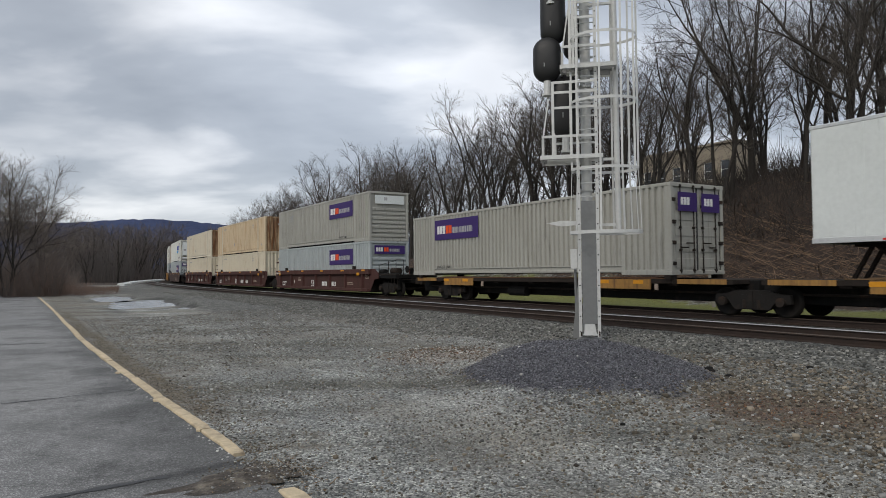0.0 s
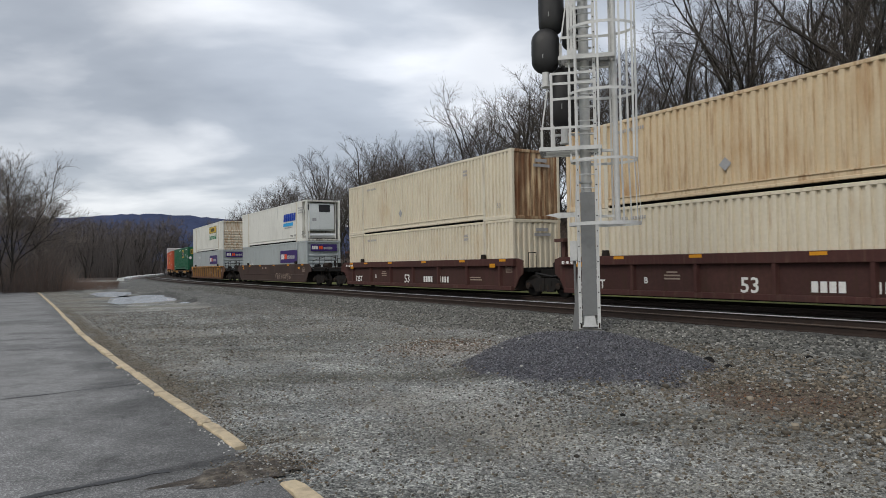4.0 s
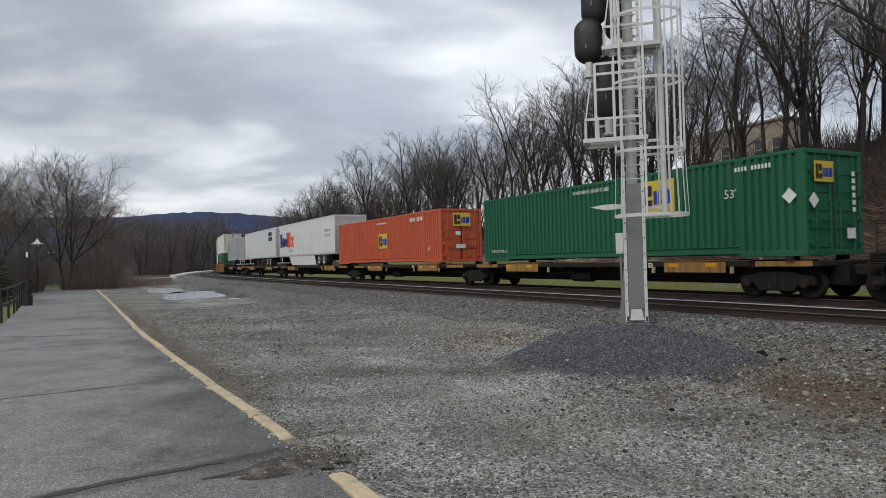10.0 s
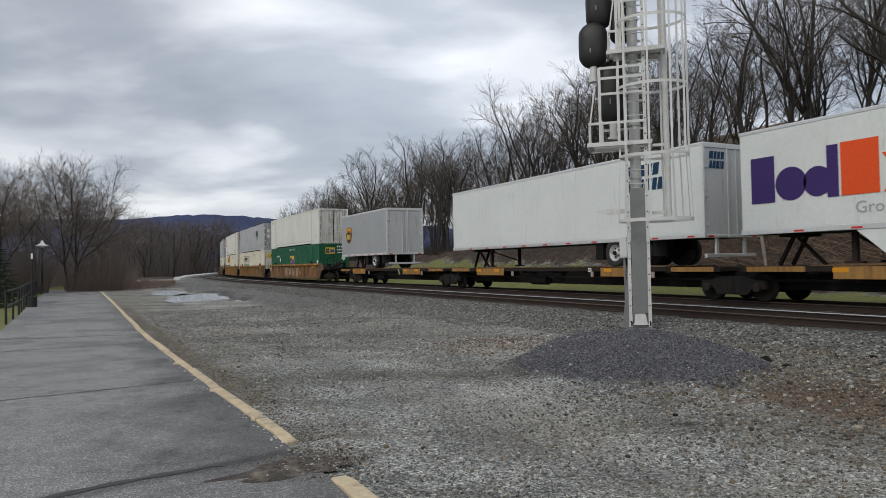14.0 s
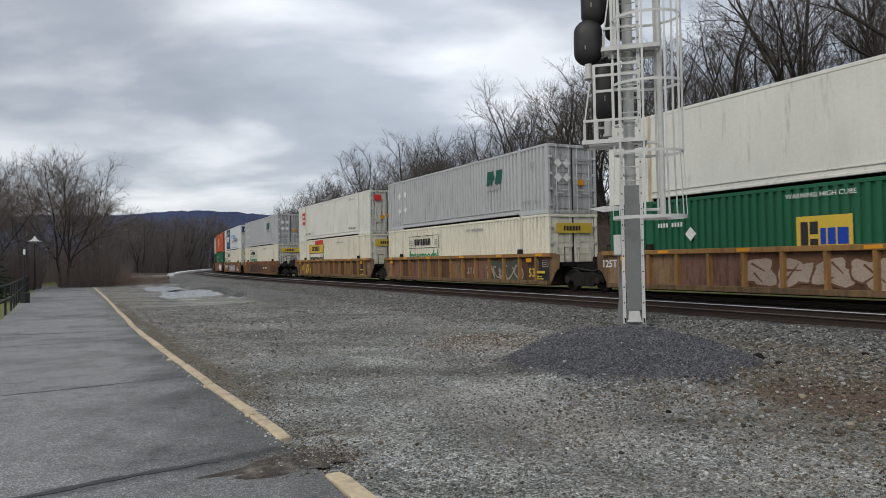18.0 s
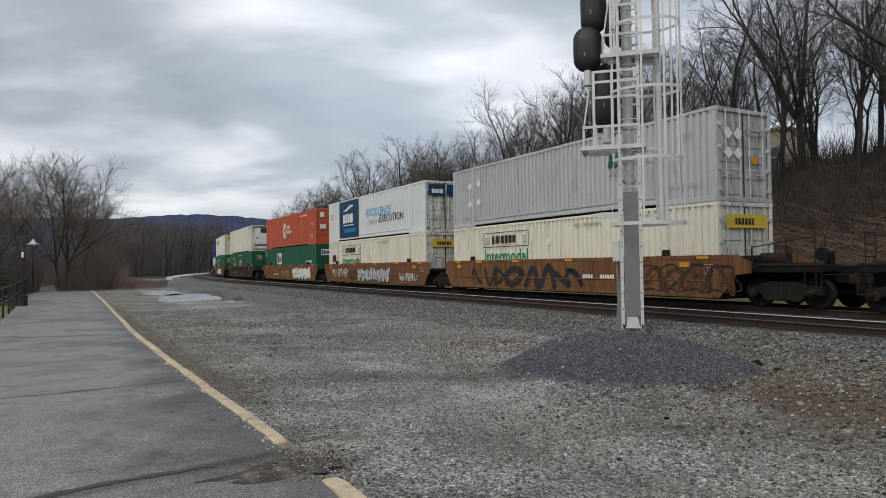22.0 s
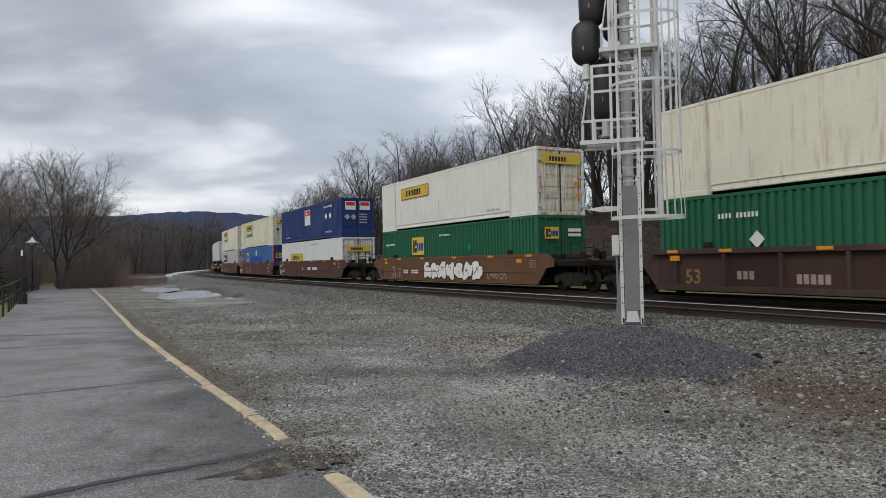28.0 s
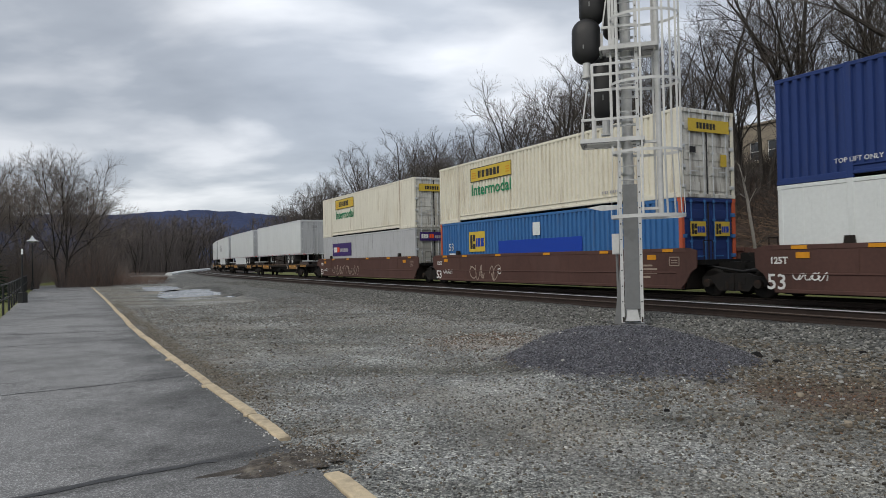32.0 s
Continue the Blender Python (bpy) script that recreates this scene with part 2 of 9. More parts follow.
sheet("yellow_sheet", (0.15, 0.082, 0.048), (0.10, 0.055, 0.036), (0.20, 0.12, 0.075), (0.19, 0.105, 0.08), (0.125, 0.064, 0.04), (0.24, 0.15, 0.085))
sheet("rust_sheet", (0.115, 0.06, 0.036), (0.085, 0.046, 0.03), (0.15, 0.085, 0.05), (0.10, 0.052, 0.035))
sheet("dark_sheet", (0.055, 0.033, 0.028), (0.045, 0.028, 0.024), (0.066, 0.041, 0.034), (0.058, 0.036, 0.03))
sheet("maroon_sheet", (0.062, 0.030, 0.027), (0.052, 0.027, 0.025), (0.074, 0.036, 0.031), (0.066, 0.034, 0.03))
SHEETS = {"yellow_car": "yellow_sheet", "rust_car": "rust_sheet", "maroon_car": "maroon_sheet", "dark_brown_car": "dark_sheet"}
# irons of the running gear: under-car shade is included in these near-black colours
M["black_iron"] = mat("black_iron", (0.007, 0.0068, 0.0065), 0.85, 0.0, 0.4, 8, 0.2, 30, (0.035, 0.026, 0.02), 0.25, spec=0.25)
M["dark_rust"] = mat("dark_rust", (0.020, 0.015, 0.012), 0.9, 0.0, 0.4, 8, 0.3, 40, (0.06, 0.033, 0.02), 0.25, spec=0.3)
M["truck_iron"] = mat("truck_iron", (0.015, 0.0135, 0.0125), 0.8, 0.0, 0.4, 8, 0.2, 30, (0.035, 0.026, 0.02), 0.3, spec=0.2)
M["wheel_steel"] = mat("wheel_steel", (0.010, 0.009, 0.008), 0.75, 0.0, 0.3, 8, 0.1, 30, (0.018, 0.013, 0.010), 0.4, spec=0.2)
M["galvanised"] = mat("galvanised", (0.56, 0.565, 0.555), 0.5, 0.1, 0.12, 7, 0.06, 60, (0.40, 0.40, 0.38), 0.25)
M["aluminium"] = mat("aluminium", (0.66, 0.67, 0.67), 0.38, 0.55, 0.1, 6, 0.04, 60, (0.45, 0.45, 0.43), 0.2)
M["rubber"] = mat("rubber", (0.025, 0.025, 0.026), 0.85, 0, 0.25, 10, 0.2, 60)
M["white_mark"] = mat("white_mark", (0.72, 0.72, 0.70), 0.6, 0, 0.12, 8, spec=0.2)
M["grey_mark"] = mat("grey_mark", (0.36, 0.36, 0.37), 0.6, 0, 0.12, 8, spec=0.2)
M["black_mark"] = mat("black_mark", (0.03, 0.03, 0.032), 0.6, 0, 0.15, 8, spec=0.2)
M["green_mark"] = mat("green_mark", (0.02, 0.22, 0.10), 0.6, 0, 0.15, 8, spec=0.2)
M["dark_green_mark"] = mat("dark_green_mark", (0.02, 0.10, 0.075), 0.6, 0, 0.15, 8, spec=0.2)
M["purple_mark"] = mat("purple_mark", (0.050, 0.028, 0.135), 0.55, 0, 0.12, 6, spec=0.2)
M["red_orange_mark"] = mat("red_orange_mark", (0.75, 0.09, 0.02), 0.5, 0, 0.1, 6, spec=0.2)
M["yellow_mark"] = mat("yellow_mark", (0.60, 0.43, 0.06), 0.55, 0, 0.12, 6, spec=0.2)
M["amber_mark"] = mat("amber_mark", (0.62, 0.27, 0.02), 0.5, 0, 0.15, 6, spec=0.2)
M["royal_mark"] = mat("royal_mark", (0.015, 0.055, 0.36), 0.5, 0, 0.1, 6, spec=0.2)
M["sky_mark"] = mat("sky_mark", (0.03, 0.33, 0.68), 0.5, 0, 0.1, 6, spec=0.2)
M["steel_blue_mark"] = mat("steel_blue_mark", (0.012, 0.045, 0.10), 0.5, 0, 0.15, 3, spec=0.2)
M["red_mark"] = mat("red_mark", (0.55, 0.035, 0.03), 0.5, 0, 0.1, 6, spec=0.2)
M["shade_white"] = mat("shade_white", (0.85, 0.87, 0.86), 0.45, 0, 0.06, 6)
M["rim_paint"] = mat("rim_paint", (0.46, 0.47, 0.46), 0.55, 0.1, 0.2, 8, 0.1, 40, (0.16, 0.14, 0.12), 0.4)
M["faded_green"] = mat("faded_green", (0.045, 0.072, 0.052), 0.75, 0, 0.3, 6, 0, 1, (0.12, 0.07, 0.045), 0.45, 0.5)
M["brown_mark"] = mat("brown_mark", (0.09, 0.045, 0.02), 0.5, 0, 0.1, 6, spec=0.2)
M["faded_mark"] = mat("faded_mark", (0.34, 0.27, 0.22), 0.8, 0, 0.3, 8, spec=0.2)


# ---- tools for building ----
class Shape:
    """Gathers corners and faces; box, tube and strip add to it."""

    def __init__(self):
        self.v, self.f = [], []

    def add(self, verts, faces):
        k = len(self.v)
        self.v += [tuple(p) for p in verts]
        self.f += [tuple(i + k for i in f) for f in faces]
        return self

    def box(self, x0, y0, z0, x1, y1, z1, c=0.0):
        """A box; c > 0 cuts its long edges off by that much."""
        x0, x1, y0, y1, z0, z1 = min(x0, x1), max(x0, x1), min(y0, y1), max(y0, y1), min(z0, z1), max(z0, z1)
        if c <= 0:
            return self.add([(x, y, z) for x in (x0, x1) for y in (y0, y1) for z in (z0, z1)],
                            [(0, 1, 3, 2), (4, 6, 7, 5), (0, 4, 5, 1), (2, 3, 7, 6), (0, 2, 6, 4), (1, 5, 7, 3)])
        d = (x1 - x0, y1 - y0, z1 - z0)
        c = min(c, min(d) * 0.45)
        ax = d.index(max(d))
        b0, b1 = [(y0, z0, y1, z1), (x0, z0, x1, z1), (x0, y0, x1, y1)][ax][:2], [(y0, z0, y1, z1), (x0, z0, x1, z1), (x0, y0, x1, y1)][ax][2:]
        ring = [(b0[0] + c, b0[1]), (b1[0] - c, b0[1]), (b1[0], b0[1] + c), (b1[0], b1[1] - c), (b1[0] - c, b1[1]), (b0[0] + c, b1[1]), (b0[0], b1[1] - c), (b0[0], b0[1] + c)]
        e0, e1 = (x0, y0, z0)[ax], (x1, y1, z1)[ax]
        put = (lambda a, p: (a, p[0], p[1]), lambda a, p: (p[0], a, p[1]), lambda a, p: (p[0], p[1], a))[ax]
        vs = [put(e, p) for e in (e0, e1) for p in ring]
        fs = [(i, (i + 1) % 8, 8 + (i + 1) % 8, 8 + i) for i in range(8)] + [tuple(range(7, -1, -1)), tuple(range(8, 16))]
        if ax == 1:
            fs = [f[::-1] for f in fs]
        return self.add(vs, fs)

    def tube(self, p, q, r, r2=None, n=8, caps=True):
        p, q = Vector(p), Vector(q)
        r2 = r if r2 is None else r2
        d = (q - p).normalized()
        a = d.orthogonal().normalized()
        b = d.cross(a)
        ring = [(math.cos(2 * math.pi * i / n), math.sin(2 * math.pi * i / n)) for i in range(n)]
        vs = [p + (a * c + b * s) * r for c, s in ring] + [q + (a * c + b * s) * r2 for c, s in ring]
        fs = [(i, (i + 1) % n, n + (i + 1) % n, n + i) for i in range(n)]
        if caps:
            fs += [tuple(range(n - 1, -1, -1)), tuple(range(n, 2 * n))]
        return self.add(vs, fs)

    def prism(self, pts, y0, y1, axis="y"):
        """A flat outline of (x, z), pushed from y0 to y1 (axis y), or of (y, z) pushed along x (axis x), or (x, y) along z."""
        put = {"y": lambda p, a: (p[0], a, p[1]), "x": lambda p, a: (a, p[0], p[1]), "z": lambda p, a: (p[0], p[1], a)}[axis]
        n = len(pts)
        vs = [put(p, y0) for p in pts] + [put(p, y1) for p in pts]
        return self.add(vs, [tuple(range(n)), tuple(range(2 * n - 1, n - 1, -1))] + [(i, n + i, n + (i + 1) % n, (i + 1) % n) for i in range(n)])

    def bar(self, p, q, w, h):
        """A flat-sided bar of width w and height h from p to q."""
        p, q = Vector(p), Vector(q)
        d = (q - p).normalized()
        side = d.cross(Vector((0, 0, 1)))
        side = side.normalized() if side.length > 1e-4 else Vector((1, 0, 0))
        up = side.cross(d)
        vs = [e + side * (w / 2 * i) + up * (h / 2 * j) for e in (p, q) for i, j in ((-1, -1), (1, -1), (1, 1), (-1, 1))]
        return self.add(vs, [(3, 2, 1, 0), (4, 5, 6, 7), (0, 1, 5, 4), (1, 2, 6, 5), (2, 3, 7, 6), (3, 0, 4, 7)])

    def mesh(self, name, smooth=False):
        me = bpy.data.meshes.new(name)
        me.from_pydata(self.v, [], self.f)
        if smooth:
            me.polygons.foreach_set("use_smooth", [len(f) == 4 for f in self.f])
        return me


def outward(me):
    bm = bmesh.new()
    bm.from_mesh(me)
    bmesh.ops.recalc_face_normals(bm, faces=bm.faces)
    bm.to_mesh(me)
    bm.free()
    return me


def part(name, shape, material, parent, label="", smooth=False, at=None):
    me = shape if isinstance(shape, bpy.types.Mesh) else outward(shape.mesh(name, smooth))
    if not me.materials:
        me.materials.append(M[material] if isinstance(material, str) else material)
    ob = new(name, me)
    ob.parent = parent
    if at is not None:
        ob.matrix_basis = at
    if label:
        ob["label"] = label
    if name in ("number_mark", "lettering"):      # small writing stays in one piece
        tagged(ob, kind="stuff")
    return ob


def empty(name, m=None):
    ob = new(name)
    if m is not None:
        ob.matrix_basis = m
    return ob


def thing(name, shape, material, m=None, smooth=False):
    me = shape if isinstance(shape, bpy.types.Mesh) else outward(shape.mesh(name, smooth))
    me.materials.append(M[material] if isinstance(material, str) else material)
    ob = new(name, me)
    if m is not None:
        ob.matrix_basis = m
    return ob


def letters(text, height, material, slant=0.0, bold=0.0):
    """Words as a thin mesh, in the built-in font: along x, up y, from the origin."""
    cu = bpy.data.curves.new("words", "FONT")
    cu.body, cu.size, cu.extrude, cu.shear, cu.offset, cu.resolution_u = text, height / 0.7, 0.002, slant, bold, 2
    ob = bpy.data.objects.new("words", cu)
    scene.collection.objects.link(ob)
    me = bpy.data.meshes.new_from_object(ob)
    bpy.data.objects.remove(ob)
    me.materials.clear()
    me.materials.append(M[material])
    return me


# the face that the camera sees of a car: x of the picture is -x of the car
def on_side(x, y, z):
    return Matrix(((-1, 0, 0, x), (0, 0, 1, y), (0, 1, 0, z), (0, 0, 0, 1)))


def on_end(x, y, z):
    return Matrix(((0, 0, -1, x), (-1, 0, 0, y), (0, 1, 0, z), (0, 0, 0, 1)))


def plates(rects, lift=0.0, thick=0.004):
    """Flat shapes in (x, y), each (x0, y0, x1, y1) or (x0, y0, x1, y1, slant)."""
    sh = Shape()
    for r in rects:
        k = r[4] if len(r) > 4 else 0.0
        h = r[3] - r[1]
        sh.prism([(r[0], r[1]), (r[2], r[1]), (r[2] + k * h, r[3]), (r[0] + k * h, r[3])], lift, lift + thick, "z")
    return sh


def glyphs(widths, height, gap=0.25, slant=0.0, x=0.0, y=0.0):
    """Plain blocks in place of a word."""
    out = []
    for w in widths:
        out.append((x, y, x + w * height, y + height, slant))
        x += (w + gap) * height
    return out


# ---- ground ----
def smooth(a, b, x):
    q = min(1, max(0, (x - a) / (b - a)))
    return q * q * (3 - 2 * q)


MOUND = Vector((2.25, 10.95))
PALE = Vector((0.0, 13.2))
PUDDLES = [((-22.6, 46.4), 5.0, 1.25), ((-16.7, 38.3), 5.8, 1.65), ((-12.4, 32.6), 1.5, 0.5)]      # middle, half length along the line of sight, half width


def mound_at(x, y):
    w = Vector((x, y)) - MOUND
    a, b = w @ Vector((0.16, 0.987)), w @ Vector((0.987, -0.16))
    k = 1 + 0.16 * noise.noise((x * 0.9, y * 0.9, 3.0))
    return math.sqrt((a / 2.40) ** 2 + (b / 1.92) ** 2) * k


def puddle_at(x, y, i):
    (px, py), la, lb = PUDDLES[i]
    w = Vector((x - px, y - py))
    d = Vector((px, py)).normalized()
    a, b = w @ d, w @ Vector((d.y, -d.x))
    return math.sqrt((a / la) ** 2 + (b / lb) ** 2) + 0.45 * noise.noise((x * 0.45, y * 0.45, 7.0 + i)) + 0.35 * noise.noise((x * 1.1, y * 1.1, 9.0 + i))


def hill_top(s):
    """Height of the bank's top along the track."""
    return 1.2 + 7.0 * (1 - smooth(8, 62, s)) + 1.2 * (1 - smooth(60, 150, s))


def height(x, y):
    s, o = to_track(x, y)
    z = 0.0
    far = math.hypot(x, y)
    # the bed of the two tracks
    z = max(z, 0.14 * smooth(-8.2, -6.1, o) * (1 - smooth(2.2, 4.6, o)))
    if -12 < o < 8:
        z += 0.025 * noise.noise((x * 1.3, y * 1.3, 0)) * smooth(-12, -8, o)
    # low bank of ballast beside the far part of the near track
    if 20 < s < 85 and -15 < o < -6:
        z += 0.22 * smooth(20, 34, s) * (1 - smooth(70, 85, s)) * math.exp(-((o + 9.5) / 2.2) ** 2) * (1 + 0.5 * noise.noise((x * 0.3, y * 0.3, 5)))
    # the bank beyond the tracks
    if o > 5 and s > -120:
        t = hill_top(max(s, 0))
        z += t * smooth(6.5, 6.5 + 2.1 * max(t, 3.0), o) * (1 + 0.06 * noise.noise((x * 0.25, y * 0.25, 1)))
        z += 0.22 * noise.noise((x * 0.6, y * 0.6, 2)) * smooth(8, 12, o)
    # lot and walk
    if o < -6:
        z += 0.035 * noise.noise((x * 0.35, y * 0.35, 4)) * smooth(-16.2, -15, o) + 0.012 * noise.noise((x * 1.7, y * 1.7, 9)) * smooth(-16.3, -15.8, o)
    m = mound_at(x, y)
    if m < 1.15:
        z += 0.46 * max(0.0, 1 - (m / 1.08) ** 1.9) * (1 + 0.16 * noise.noise((x * 1.6, y * 1.6, 6)) + 0.06 * noise.noise((x * 4.5, y * 4.5, 8)))
    # a little heap of pale stone beside it
    z += 0.13 * math.exp(-(((x - PALE.x) / 0.85) ** 2 + ((y - PALE.y) / 1.0) ** 2)) * (1 + 0.3 * noise.noise((x * 2.0, y * 2.0, 13)))
    for i in range(len(PUDDLES)):
        if puddle_at(x, y, i) < 1.6:
            z -= 0.16 * (1 - smooth(0.6, 1.4, puddle_at(x, y, i)))
    # grass falls away left of the walk, and fields roll on
    if o < -20.3:
        z -= 0.02 + 1.3 * smooth(-20.6, -29, o)
    if far > 250:
        z += 6 * smooth(250, 900, far) * (0.6 + noise.noise((x * 0.002, y * 0.002, 0)))
    return z


def grid_lines(spans):
    out = []
    for a, b, d in spans:
        n = max(1, round((b - a) / d))
        out += [a + (b - a) * i / n for i in range(n)]
    return out + [spans[-1][1]]


def walk_edge(s):
    """Across-line of the walk's edge beside the kerb."""
    return float(np.interp(s, (-20, 5, 6.2, 7.5, 9.5, 12, 14.5, 17, 20.5, 26, 34, 64), (1.63, 1.63, 1.60, 1.57, 1.49, 1.40, 1.32, 1.25, 1.20, 1.19, 1.17, 0.90)))


def build_ground():
    sa = grid_lines([(-4000, -400, 600), (-400, -60, 30), (-60, -6, 3), (-6, 3, 0.5), (3, 24, 0.17), (24, 70, 0.6), (70, 190, 3), (190, 500, 16), (500, 4000, 350)])
    sl = grid_lines([(-4000, -300, 500), (-300, -40, 20), (-40, -6, 1.5), (-6, 0, 0.5), (0, 14, 0.14), (14, 23, 0.35), (23, 60, 0.8), (60, 200, 6), (200, 4000, 400)])
    na, nl = len(sa), len(sl)
    co = np.zeros((na * nl, 3))
    k1, k2 = np.zeros((na * nl, 4)), np.zeros((na * nl, 4))
    band = np.ones(na * nl)
    i = 0
    for a in sa:
        for l in sl:
            p = U * a + N * l
            x, y = p.x, p.y
            s, o = to_track(x, y)
            co[i] = (x, y, height(x, y))
            j = noise.noise((x * 0.5, y * 0.5, 11)) * 0.9 + noise.noise((x * 2.1, y * 2.1, 12)) * 0.35
            ballast = smooth(-9.4 + j, -7.2 + j, o) * (1 - smooth(3.4, 4.4, o))
            if 18 < s < 90:
                ballast = max(ballast, smooth(-12.6 + j, -10.6 + j, o) * (1 - smooth(3.4, 4.4, o)) * smooth(18, 30, s))
            up = 2.6 * smooth(20, 29, s) * (1 - smooth(62, 78, s))
            grass = smooth(3.6, 4.6, o) * (1 - smooth(6.6 + j + up, 8.5 + j + up, o))
            if o < -20.2:
                grass = 1.0
            brush = smooth(6.8 + j + up, 8.8 + j + up, o)
            if s > 105 or s < -80:
                brush = max(brush, smooth(105, 125, s))
            # worn ground between lot and walk, and round the far end of the lot
            dry = (1 - smooth(-15.6 + j * 0.4, -14.2 + j * 0.6, o)) * smooth(-17.2, -16.9, o) * smooth(10, 26, s)
            side = smooth(0.9, 2.6, x + 0.5 * j) * (1 - smooth(9.6, 12.5, y)) * smooth(5.6, 7.0, y + 0.5 * x)
            brown = math.exp(-(((x - 4.0) / 0.95) ** 2 + ((y - 8.0) / 1.0) ** 2)) * 1.3 + 0.30 * side * smooth(2.5, 6.0, x)
            dry = max(0.42 * dry, 0.40 * side, 0.34 * math.exp(-((o + 15.9 + 0.4 * j) / 0.5) ** 2) * (s > 6), 0.62 * math.exp(-((l - walk_edge(a) - 0.35 - 0.2 * j) / 0.38) ** 2) * smooth(6, 9, a) * (1 - smooth(30, 50, a)))
            pale = math.exp(-(((x - PALE.x) / 1.15) ** 2 + ((y - PALE.y) / 1.25) ** 2)) * 1.2
            m = mound_at(x, y)
            dark = 1 - smooth(0.84, 1.10, m + 0.10 * j)
            # darker ground: the wet margins of the puddles
            darkened = max(1 - smooth(0.9, 1.25, puddle_at(x, y, q)) for q in range(len(PUDDLES)))
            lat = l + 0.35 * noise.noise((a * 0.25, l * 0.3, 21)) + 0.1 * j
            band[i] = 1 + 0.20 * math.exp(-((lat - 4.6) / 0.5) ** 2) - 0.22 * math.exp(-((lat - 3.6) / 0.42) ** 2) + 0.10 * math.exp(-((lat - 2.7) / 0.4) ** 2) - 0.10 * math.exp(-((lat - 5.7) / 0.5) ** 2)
            # and the bed of both tracks, darkened by the same amount
            darkened = max(darkened, smooth(-6.0, -5.3, o) * (1 - smooth(2.0, 3.0, o)))
            k1[i] = (ballast, grass, brush, dark)
            k2[i] = (min(1, brown), min(1, pale), min(1, dry), darkened)
            i += 1
    me = bpy.data.meshes.new("ground")
    idx = np.arange(na * nl).reshape(na, nl)
    quads = np.stack([idx[:-1, :-1], idx[:-1, 1:], idx[1:, 1:], idx[1:, :-1]], -1).reshape(-1, 4)
    me.from_pydata(co.tolist(), [], quads.tolist())
    for name, data in (("kind", k1), ("wear", k2)):
        at = me.attributes.new(name, "FLOAT_COLOR", "POINT")
        at.data.foreach_set("color", data.ravel())
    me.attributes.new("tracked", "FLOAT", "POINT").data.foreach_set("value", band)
    me.polygons.foreach_set("use_smooth", [True] * len(me.polygons))
    bm = bmesh.new()
    bm.from_mesh(me)
    if sum(f.normal.z for f in bm.faces) < 0:
        bmesh.ops.reverse_faces(bm, faces=bm.faces)
    bm.to_mesh(me)
    bm.free()
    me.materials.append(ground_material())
    tagged(new("ground", me), "grey gravel lot, ballast and brown bank on one ground", "ground", kind="structure")


